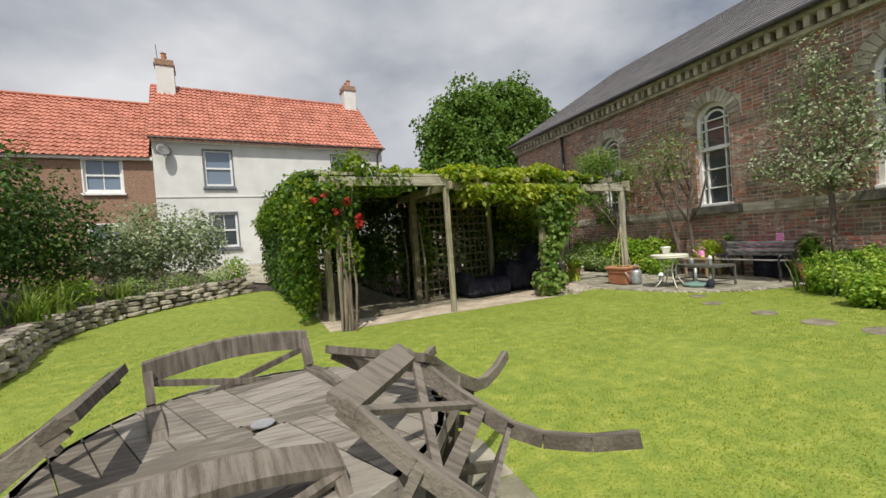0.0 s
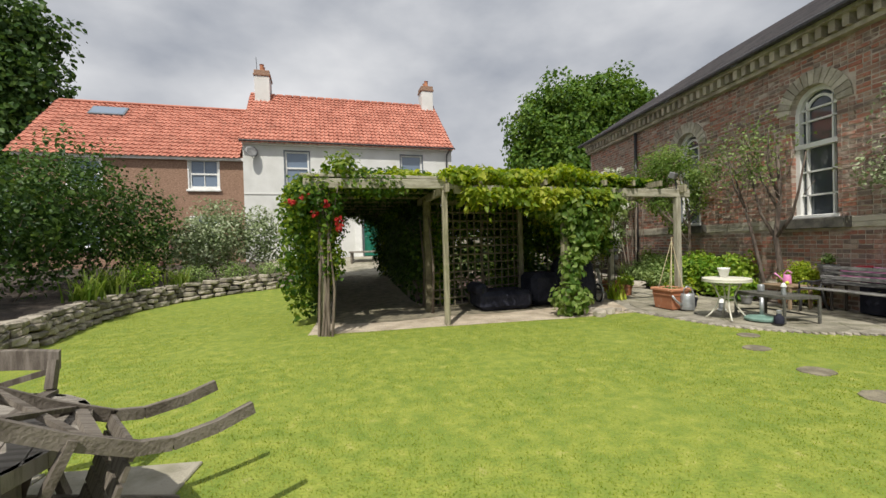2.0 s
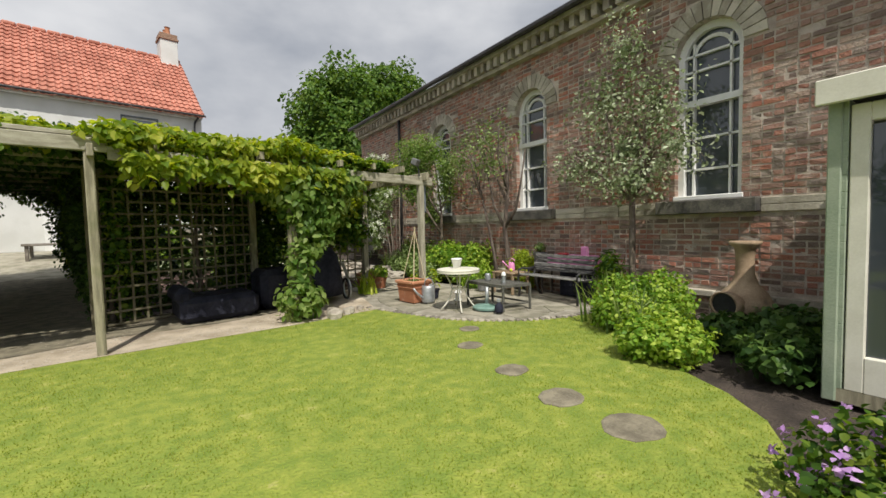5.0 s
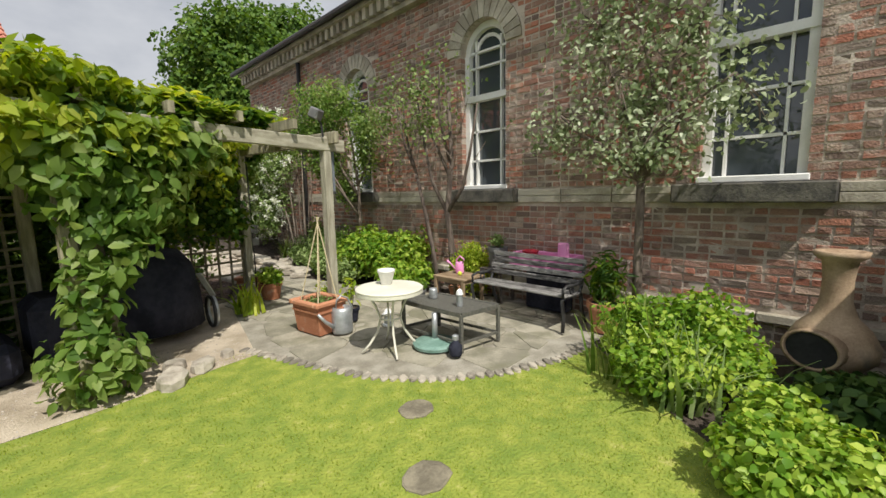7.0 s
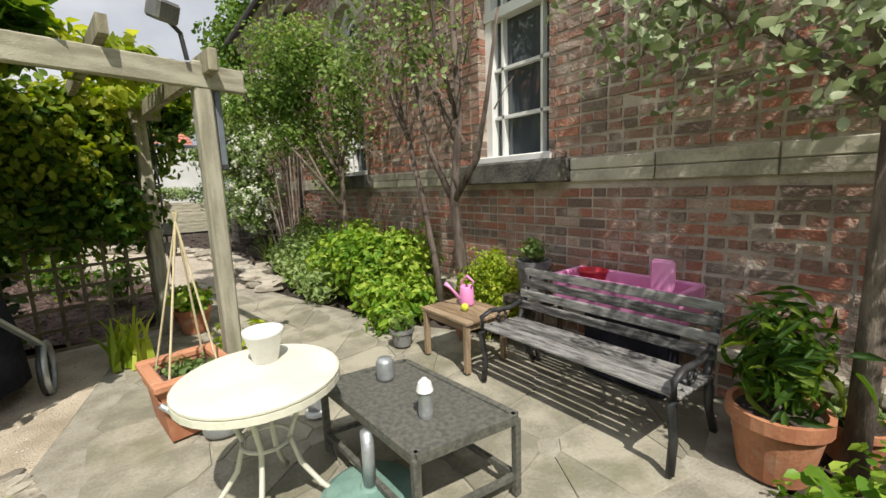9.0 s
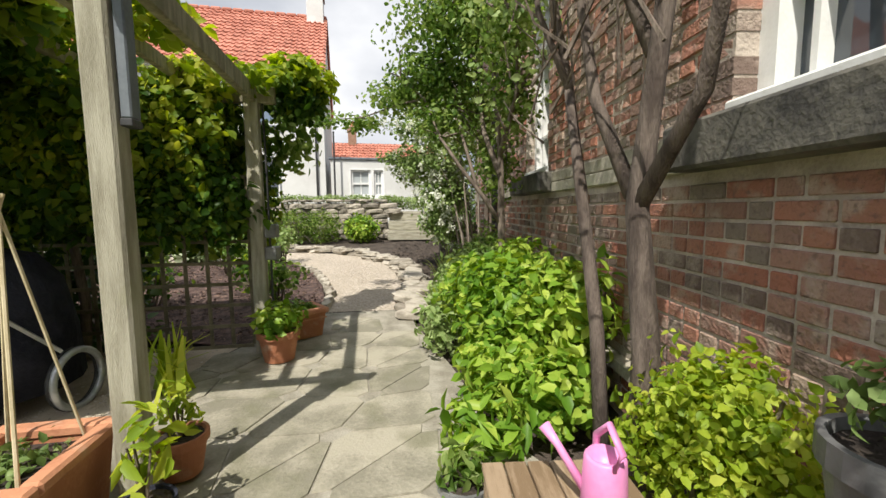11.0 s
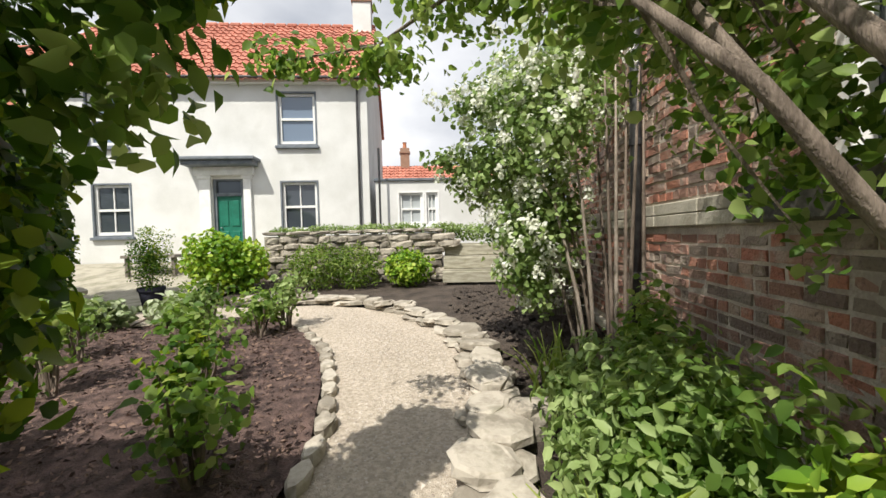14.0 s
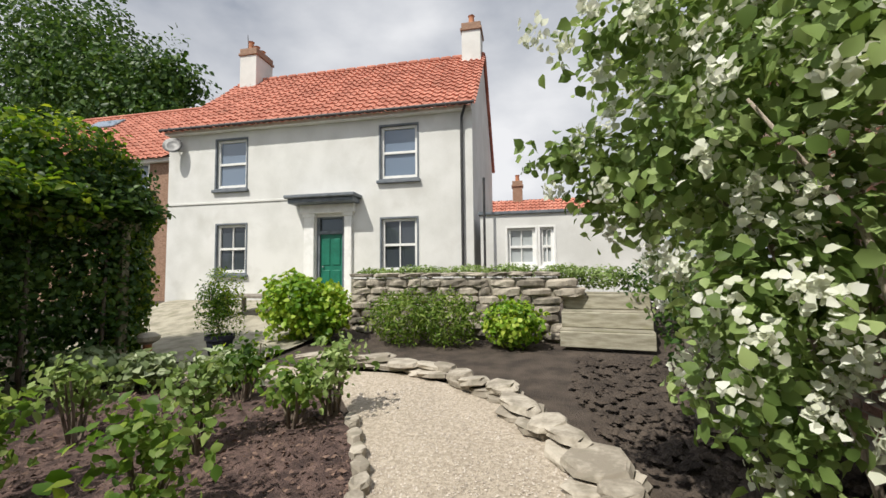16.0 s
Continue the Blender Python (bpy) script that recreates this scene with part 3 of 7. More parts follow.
tagged(sheet("pergola_floor_shade", INNER, M_STEP, 0.009, 0.5, rough=0.01), "brown stone floor sheet, darkened for the shade of the pergola", "paving", kind="structure")
PATIO = PATIO_EDGE + [(10.95, 4.9), (10.95, 6.6), (10.5, 7.6), (10.1, 8.3), (9.9, 9.3), (9.55, 10.6), (9.35, 11.1), (8.45, 11.0), (8.5, 10.3), (7.95, 10.0), (7.45, 8.0)]
patio = tagged(sheet("patio", PATIO, M_MORTAR, 0.0, 0.5), "grey crazy-paved patio and garden path", "patio", kind="structure")
GPATH = [(8.45, 11.0), (9.35, 11.1), (9.42, 12.0), (9.38, 12.8), (9.1, 14.0), (8.55, 14.75), (8.0, 15.3), (6.9, 15.65), (5.0, 15.5), (3.2, 15.2), (2.6, 14.2), (4.6, 14.5), (6.3, 15.0), (7.2, 14.1), (7.75, 13.4), (8.15, 12.4), (8.4, 11.6)]
gravel_path = tagged(sheet("gravel_path", GPATH, M_GRAVEL, 0.004, 0.4, rough=0.015), "pale gravel path curving between stone borders", "path", kind="structure")
MULCH = [(8.35, 10.95), (8.3, 11.6), (8.05, 12.4), (7.65, 13.4), (7.1, 14.1), (6.2, 14.9), (4.6, 14.4), (3.0, 14.0), (3.4, 10.2), (7.9, 10.0)]
tagged(sheet("mulch_bed", MULCH, M_MULCH, 0.02, 0.3, rough=0.06), "brown bark mulch over the rose bed", "garden bed", kind="structure")
TERRACE = [(0.2, 15.2), (3.2, 15.25), (4.4, 15.6), (4.3, 17.5), (4.3, 21.4), (-3.5, 20.0), (-1.5, 17)]
tagged(sheet("stone_terrace", TERRACE, M_FLAG, 0.01, 0.5), "worn stone terrace sloping up to the house", "terrace", kind="structure")


# ---- house ----
HM = pose(-4.0, 19.93, 0.84, 0, 0, 10.3)


def wall_with_holes(bm, x0, x1, z0, z1, y0, y1, holes, m):
    """A wall from slabs, with openings (x0, x1, z0, z1) left through it."""
    xs = sorted({x0, x1, *[h[0] for h in holes], *[h[1] for h in holes]})
    for a, b in zip(xs, xs[1:]):
        cuts = sorted((h[2], h[3]) for h in holes if h[0] <= a + 1e-6 and h[1] >= b - 1e-6)
        z = z0
        for c0, c1 in cuts:
            if c0 > z + 1e-4:
                box(bm, a, b, y0, y1, z, c0, 0, m)
            z = c1
        if z < z1 - 1e-4:
            box(bm, a, b, y0, y1, z, z1, 0, m)
    bmesh.ops.remove_doubles(bm, verts=bm.verts, dist=1e-4)
    return bm


def pantiles(name, parent, m, x0, x1, run, rise, over, material, wave=0.21, course=0.31):
    """A pantiled roof slope: rolls across, courses stepped down the slope; from the eave (y=-over) to the ridge (y=run)."""
    nx = int((x1 - x0) / wave * 6)
    length = math.hypot(run + over, rise * (run + over) / run)
    nc = int(length / course)
    verts, faces = [], []
    up = Vector((0, -rise, run)).normalized()
    sl = Vector((0, run, rise)).normalized()
    start = Vector((0, -over, -rise * over / run))
    for c in range(nc):
        for e in (0, 1):
            for i in range(nx + 1):
                x = x0 + (x1 - x0) * i / nx
                w = math.sin(2 * math.pi * x / wave)
                h = 0.035 * (w if w > 0 else 0.45 * w) + (0.045 if e == 0 else 0.0) + 0.03
                h += 0.012 * math.sin(c * 7.3 + int(x / wave) * 3.7)
                p = start + sl * (length * (c + e * 1.02) / nc) + up * h
                verts.append(m @ Vector((x, p.y, p.z)))
        b0 = c * 2 * (nx + 1)
        for i in range(nx):
            faces.append((b0 + i, b0 + i + 1, b0 + nx + 1 + i + 1, b0 + nx + 1 + i))
            if c:
                pb = b0 - (nx + 1)
                faces.append((pb + i, pb + i + 1, b0 + i + 1, b0 + i))
    return raw(name, verts, faces, material, parent)


def sash(house, m, x0, x1, z0, z1, surround, glass, bars=True):
    w = part("window", box(B(), x0 + 0.1, x1 - 0.1, 0.13, 0.15, z0 + 0.1, z1 - 0.1, 0, m), glass, house, "dark reflecting sash glass")
    f = B()
    for a in ((x0, x0 + 0.05, z0, z1), (x1 - 0.05, x1, z0, z1), (x0 + 0.05, x1 - 0.05, z1 - 0.05, z1), (x0 + 0.05, x1 - 0.05, z0, z0 + 0.05)):
        box(f, a[0], a[1], -0.015, 0.1, a[2], a[3], 0, m)
    part("surround", f, surround, w, "dark grey painted window surround")
    f = B()
    zm = (z0 + z1) / 2
    for a in ((x0 + 0.05, x0 + 0.13, z0 + 0.05, z1 - 0.05), (x1 - 0.13, x1 - 0.05, z0 + 0.05, z1 - 0.05), (x0 + 0.13, x1 - 0.13, z1 - 0.12, z1 - 0.05), (x0 + 0.13, x1 - 0.13, z0 + 0.05, z0 + 0.15), (x0 + 0.13, x1 - 0.13, zm - 0.035, zm + 0.035)):
        box(f, a[0], a[1], 0.07, 0.135, a[2], a[3], 0, m)
    if bars:
        xm = (x0 + x1) / 2
        box(f, xm - 0.015, xm + 0.015, 0.09, 0.13, z0 + 0.15, zm - 0.03, 0, m)
        box(f, xm - 0.015, xm + 0.015, 0.09, 0.13, zm + 0.03, z1 - 0.13, 0, m)
    part("frame", f, M_WHITE, w, "white painted sash frame")
    part("sill", box(B(), x0 - 0.05, x1 + 0.05, -0.1, 0.1, z0 - 0.09, z0 - 0.002, 0.01, m), surround, w)


house = thing("house", HM.translation, "white rendered cottage with red pantiled roof", "house")
HOLES = [(1.76, 2.95, 3.5, 5.17), (7.32, 8.54, 3.5, 5.17), (1.83, 2.98, 0.8, 2.42), (7.35, 8.52, 0.8, 2.42), (5.33, 6.24, 0.0, 2.5)]
part("front_wall", wall_with_holes(B(), 0, 10.1, -0.5, 5.6, 0, 0.35, HOLES, HM), M_RENDER, house)
bm = B()
box(bm, 0, 0.35, 0.35, 7.2, -0.5, 5.6, 0, HM)
box(bm, 9.75, 10.1, 0.35, 7.2, -0.5, 5.6, 0, HM)
box(bm, 0.35, 9.75, 6.85, 7.2, -0.5, 5.6, 0, HM)
for x in (0.0, 9.75):
    vs = [bm.verts.new(HM @ Vector(p)) for p in ((x, 0.0, 5.6), (x, 7.2, 5.6), (x, 3.6, 8.85), (x + 0.35, 0.0, 5.6), (x + 0.35, 7.2, 5.6), (x + 0.35, 3.6, 8.85))]
    for f in ((0, 2, 1), (3, 4, 5), (0, 3, 5, 2), (2, 5, 4, 1)):
        bm.faces.new([vs[i] for i in f])
part("gable_wall", bm, M_RENDER, house)
part("room_shade_slab", box(B(), 0.36, 9.74, 0.7, 0.8, -0.4, 5.5, 0, HM), M_DARK, house, "near-black slab standing in for the unlit rooms")
pantiles("roof", house, HM, -0.12, 10.22, 3.6, 3.28, 0.28, M_TILE)
pantiles("roof", house, HM @ pose(10.1, 7.2, 0, 0, 0, 180), -0.12, 10.22, 3.6, 3.28, 0.28, M_TILE)
for ob in [o for o in house.children if o.name.startswith("roof")]:
    for v in ob.data.vertices:
        v.co.z += 5.62
bm = B()
for i in range(24):
    a = -0.1 + i * 0.43
    box(bm, a, min(a + 0.42, 10.2), 3.47, 3.73, 8.86, 9.03, 0.05, HM)
part("ridge_tiles", bm, M_TILE, house)
part("gutter", tube(B(), [HM @ Vector((x, -0.3, 5.5)) for x in (-0.1, 3, 7, 10.2)], 0.05, 8), M_BLACK, house, "black gutter")
part("downpipe", tube(B(), [HM @ Vector(p) for p in ((9.95, -0.28, 5.46), (9.82, -0.1, 5.2), (9.8, -0.07, 4.8), (9.8, -0.07, -0.3))], 0.04, 8), M_BLACK, house, "black downpipe")
part("eave_board", box(B(), 0, 10.1, -0.2, 0.0, 5.38, 5.5, 0, HM), M_WHITE, house)
bm = B()
box(bm, 0.002, 4.54, -0.03, 0.0, 3.06, 3.13, 0.008, HM)
part("string_course", bm, M_RENDER, house)
for i, h in enumerate(HOLES[:4]):
    sash(house, HM, *h, M_GREYPAINT, M_SKYTINT if i < 2 else M_GLASS, i >= 2)
door = part("door", box(B(), 5.42, 6.15, 0.1, 0.15, 0.04, 1.98, 0, HM), M_GREENDOOR, house, "green painted front door")
bm = B()
for a, b in ((5.5, 5.74), (5.83, 6.07)):
    for c, d in ((0.2, 0.9), (1.05, 1.85)):
        box(bm, a, b, 0.075, 0.105, c, d, 0.015, HM)
part("panel", bm, M_GREENDOOR, door)
part("door_knob", lathe(B(), [(0.0, -0.02), (0.03, -0.01), (0.03, 0.02), (0.0, 0.03)], *(HM @ Vector((5.52, 0.06, 1.0))), 10), M_GALV, door, "small metal knob")
part("fanlight", box(B(), 5.42, 6.15, 0.12, 0.15, 2.08, 2.45, 0, HM), M_GLASS, house, "dark glass fanlight over the door")
bm = B()
for a in ((5.33, 5.42, 0, 2.5), (6.15, 6.24, 0, 2.5), (5.42, 6.15, 1.98, 2.08), (5.42, 6.15, 2.45, 2.5)):
    box(bm, a[0], a[1], 0.04, 0.16, a[2], a[3], 0, HM)
part("door_frame", bm, M_GREYPAINT, house)
for a, b in ((4.97, 5.3), (6.27, 6.5)):
    bm = box(B(), a, b, -0.1, 0.0, 0, 2.5, 0.012, HM)
    box(bm, a - 0.04, b + 0.04, -0.13, 0.0, 2.5, 2.6, 0.01, HM)
    box(bm, a - 0.03, b + 0.03, -0.12, 0.0, 0, 0.2, 0.01, HM)
    part("pilaster", bm, M_WHITE, house)
bm = box(B(), 4.86, 6.6, -0.16, 0.0, 2.6, 2.86, 0.01, HM)
part("door_entablature", bm, M_WHITE, house)
bm = box(B(), 4.58, 6.8, -0.6, 0.0, 3.0, 3.1, 0.02, HM)
box(bm, 4.66, 6.72, -0.5, 0.0, 2.86, 3.0, 0.02, HM)
part("door_hood", bm, M_GREYPAINT, house, "flat grey hood over the front door")


def chimney(parent, m, x, y, z0, z1, w, d, pots, material=M_RENDER):
    bm = box(B(), x - w / 2, x + w / 2, y - d / 2, y + d / 2, z0, z1, 0.01, m)
    c = part("chimney", bm, material, parent, "white rendered chimney stack")
    bm = box(B(), x - w / 2 - 0.05, x + w / 2 + 0.05, y - d / 2 - 0.05, y + d / 2 + 0.05, z1, z1 + 0.1, 0.01, m)
    box(bm, x - w / 2 - 0.01, x + w / 2 + 0.01, y - d / 2 - 0.01, y + d / 2 + 0.01, z1 + 0.1, z1 + 0.3, 0.01, m)
    part("chimney_cap", bm, M_BROWNBRICK, c, "dark brick chimney top")
    for k in range(pots):
        p = m @ Vector((x, y - d / 2 + d * (k + 0.5) / pots, z1 + 0.28))
        part("chimney_pot", lathe(B(), [(0.13, 0), (0.11, 0.1), (0.1, 0.3), (0.13, 0.36), (0.09, 0.37)], *p, 12), M_TERRA, c)


chimney(house, HM, 0.55, 3.6, 8.2, 9.8, 0.75, 1.1, 3)
chimney(house, HM, 9.72, 3.6, 8.2, 9.75, 0.7, 0.8, 2)
part("aerial", tube(B(), [HM @ Vector(p) for p in ((0.3, 3.4, 9.9), (0.25, 3.4, 10.9))], 0.015, 5), M_BLACK, house)
dish = thing("satellite_dish", HM @ Vector((0.35, -0.02, 4.95)), "grey satellite dish on a bracket by the eaves", "satellite dish")
dm = HM @ pose(0.42, -0.3, 4.98, 70, 0, 25)
part("reflector", lathe(B(), [(0.0, -0.05), (0.16, -0.03), (0.28, 0.02), (0.285, 0.03), (0.16, -0.015), (0.0, -0.03)], *dm.translation, 18, dm.to_3x3().to_4x4()), M_GREYPOT, dish, smooth=True)
part("bracket", tube(B(), [HM @ Vector(p) for p in ((0.35, 0.0, 4.9), (0.4, -0.28, 4.95))], 0.018, 6), M_BLACK, dish)

# the lower brick house that adjoins it
bh = thing("brick_house", HM @ Vector((-4.5, 0.4, 0)), "brown brick house with red pantiled roof", "house")
BHOLES = [(-2.33, -1.03, 3.3, 4.72), (-6.85, -5.55, 3.3, 4.6), (-2.3, -1.1, 0.7, 2.1), (-6.8, -5.6, 0.7, 2.1)]
part("front_wall", wall_with_holes(B(), -8.6, -0.002, -0.5, 4.85, 0.25, 0.55, BHOLES, HM), M_BROWNBRICK, bh)
bm = B()
box(bm, -8.6, -8.3, 0.55, 7.2, -0.5, 4.85, 0, HM)
vs = [bm.verts.new(HM @ Vector(p)) for p in ((-8.6, 0.25, 4.85), (-8.6, 7.2, 4.85), (-8.6, 3.7, 7.9))]
bm.faces.new(vs)
part("gable_wall", bm, M_BROWNBRICK, bh)
part("room_shade_slab", box(B(), -8.2, -0.1, 0.9, 1.0, -0.4, 4.7, 0, HM), M_DARK, bh)
pantiles("roof", bh, HM @ pose(0, 0.25, 4.9), -8.75, -0.13, 3.45, 3.1, 0.25, M_TILE)
pantiles("roof", bh, HM @ pose(0, 7.15, 4.9, 0, 0, 180), 0.13, 8.75, 3.45, 3.1, 0.25, M_TILE)
part("eave_board", box(B(), -8.6, -0.02, 0.08, 0.25, 4.62, 4.74, 0, HM), M_WHITE, bh)
for h in BHOLES:
    sash(bh, HM @ pose(0, 0.25, 0), *h, M_WHITE, M_SKYTINT, bars=True)
part("ridge_tiles", box(B(), -8.7, -0.1, 3.58, 3.82, 7.98, 8.12, 0.05, HM), M_TILE, bh)
sm = HM @ pose(0, 0.25, 4.9) @ pose(0, 0, 0, math.degrees(math.atan2(3.1, 3.45)))
sk = part("skylight", box(B(), -7.1, -5.6, 3.3, 4.1, 0.06, 0.12, 0.01, sm), M_GREYPAINT, bh, "grey framed roof window")
part("pane", box(B(), -7.03, -5.67, 3.38, 4.02, 0.1, 0.126, 0, sm), M_SKYTINT, sk)

# single-storey white annexe
annex = thing("annexe", HM @ Vector((12.6, -0.2, 0)), "low white rendered annexe beside the cottage", "house")
M_PALEGLASS = glassmat("pale_grey_glass", (0.42, 0.45, 0.46), 0.08)
AH = [(10.98, 11.82, 0.9, 2.02), (11.84, 12.3, 0.9, 2.02)]
part("front_wall", wall_with_holes(B(), 10.3, 15.0, -0.3, 2.35, -0.1, 0.2, AH, HM), M_RENDER, annex)
part("parapet", box(B(), 10.25, 15.05, -0.16, 0.25, 2.35, 2.43, 0.01, HM), M_GREYPAINT, annex, "grey coping")
part("room_shade_slab", box(B(), 10.3, 15, 0.6, 0.7, -0.3, 2.3, 0, HM), M_DARK, annex)
part("roof_deck", box(B(), 10.3, 15, 0.2, 4.0, 2.2, 2.34, 0, HM), M_SLATE, annex)
for h in AH:
    sash(annex, HM @ pose(0, -0.1, 0), *h, M_WHITE, M_PALEGLASS)
far = thing("far_house", HM @ Vector((14.5, 9, 0)), "distant house with red tiled roof", "house")
part("wall", box(B(), 9.5, 17, 7.6, 12.4, -0.5, 2.8, 0, HM), M_RENDER, far)
pantiles("roof", far, HM @ pose(0, 7.6, 2.8), 9.2, 17.2, 2.4, 1.7, 0.25, M_TILE)
pantiles("roof", far, HM @ pose(0, 12.4, 2.8, 0, 0, 180), -17.2, -9.2, 2.4, 1.7, 0.25, M_TILE)
chimney(far, HM, 11.2, 10.0, 4.2, 5.2, 0.5, 0.5, 1, M_BROWNBRICK)
tv = thing("mast_pole", HM @ Vector((10.45, -0.5, 0)), "thin dark metal pole by the annexe", "pole")
part("shaft", tube(B(), [HM @ Vector((10.45, -0.5, 0)), HM @ Vector((10.45, -0.5, 3.3))], 0.035, 8), M_BLACK, tv)

# ---- chapel ----
CX = 10.95
WINS = [3.84, 7.23, 10.62]
HALF, SILL, SPRING = 0.44, 1.66, 3.76


def in_window(y, z, grow=0.0):
    for c in WINS:
        if abs(y - c) < HALF + grow and SILL - 0.0 < z < SPRING:
            return True
        if z >= SPRING and math.hypot(y - c, z - SPRING) < HALF + grow:
            return True
    return False


chapel_wall = B()
CY0, CY1, CTOP = -9.0, 16.2, 5.2
ys = sorted({CY0, CY1, *[c - HALF for c in WINS], *[c + HALF for c in WINS]})
for a, b in zip(ys, ys[1:]):
    mid = (a + b) / 2
    if any(abs(mid - c) < HALF for c in WINS):
        box(chapel_wall, CX + 0.003, CX + 0.5, a, b, -0.1, SILL)
        c = min(WINS, key=lambda q: abs(q - mid))
        n = 14
        for k in range(n):
            a0, a1 = math.pi * k / n, math.pi * (k + 1) / n
            pts = [(c + HALF * math.cos(a0), SPRING + HALF * math.sin(a0)), (c + HALF * math.cos(a1), SPRING + HALF * math.sin(a1))]
            q = [(CX + dx, y, z) for dx in (0.003, 0.5) for y, z in (pts[0], pts[1], (pts[1][0], CTOP), (pts[0][0], CTOP))]
            vs = [chapel_wall.verts.new(p) for p in q]
            for f in ((0, 1, 2, 3), (7, 6, 5, 4), (0, 4, 5, 1)):
                chapel_wall.faces.new([vs[i] for i in f])
    else:
        box(chapel_wall, CX + 0.003, CX + 0.5, a, b, -0.1, CTOP)
bmesh.ops.recalc_face_normals(chapel_wall, faces=chapel_wall.faces)
wall_chapel = tagged(part("wall_chapel", chapel_wall, M_JOINT), "tall weathered red brick chapel wall", "wall", kind="structure")
bm = box(B(), CX + 0.5, CX + 12, CY1 - 0.4, CY1, -0.1, 5.0)
vs = [bm.verts.new(p) for p in ((CX, CY1 - 0.1, 5.0), (CX + 12, CY1 - 0.1, 5.0), (CX + 6, CY1 - 0.1, 8.6))]
bm.faces.new(vs)
tagged(part("wall_chapel_end", bm, M_BRICK), "brick end wall of the chapel", "wall", kind="structure")
tagged(part("chapel_shade_slab", box(B(), CX + 1.2, CX + 1.3, CY0, CY1 - 0.5, 0, 5), M_DARK), "near-black slab standing in for the unlit chapel", "wall", kind="structure")

# slate roof with stepped courses
rv, rf = [], []
run, rise, over = 6.2, 3.75, 0.38
nc, ny = 26, 84
for c in range(nc):
    for e in (0, 1):
        for i in range(ny + 1):
            t = (c + e) / nc
            x = CX - over + (run + over) * t
            rv.append((x, CY0 + (CY1 + 0.25 - CY0) * i / ny, 5.22 + rise / run * (x - CX + over) * 1.0 + (0.02 if e == 0 else 0.0)))
    b0 = c * 2 * (ny + 1)
    for i in range(ny):
        rf.append((b0 + i, b0 + ny + 1 + i, b0 + ny + 2 + i, b0 + i + 1))
        if c:
            rf.append((b0 - ny - 1 + i, b0 + i, b0 + i + 1, b0 - ny + i))
roofc = raw("roof_chapel", rv, rf, M_SLATE)
tagged(roofc, "grey slate chapel roof", "roof", kind="structure")
bm = B()
vs = [bm.verts.new(p) for p in ((CX + run, CY0, 5.22 + rise + .2), (CX + run, CY1 + .25, 5.22 + rise + .2), (CX + 2 * run + .4, CY1 + .25, 4.9), (CX + 2 * run + .4, CY0, 4.9))]
bm.faces.new(vs)
tagged(part("roof_chapel_back", bm, M_SLATE), "far slope of the slate chapel roof", "roof", kind="structure")
gut = tagged(part("chapel_gutter", tube(B(), [(CX - over - 0.02, CY0, 5.2), (CX - over - 0.02, CY1 + 0.2, 5.2)], 0.06, 8), M_BLACK), "dark iron gutter along the chapel eaves", "gutter", kind="structure")
bm = B()
box(bm, CX - 0.3, CX + 0.02, CY0, CY1, 5.1, 5.18)
box(bm, CX - 0.14, CX + 0.02, CY0, CY1, 4.82, 4.9)
tagged(part("cornice", bm, M_BAND), "stone cornice band under the eaves", "cornice", kind="structure")
dent = tagged(new("dentil_course"), "brick dentils under the chapel eaves", "cornice", kind="structure")
dmesh = bpy.data.meshes.new("brick")
bm = box(B(), -0.24, 0.02, -0.055, 0.055, -0.1, 0.1)
bm.to_mesh(dmesh)
bm.free()
dmesh.materials.append(M_BAND)
y = CY1 - 0.1
while y > 0.5:
    ob = new("brick", dmesh)
    ob.parent, ob.location = dent, (CX, y, 5.0)
    y -= 0.23


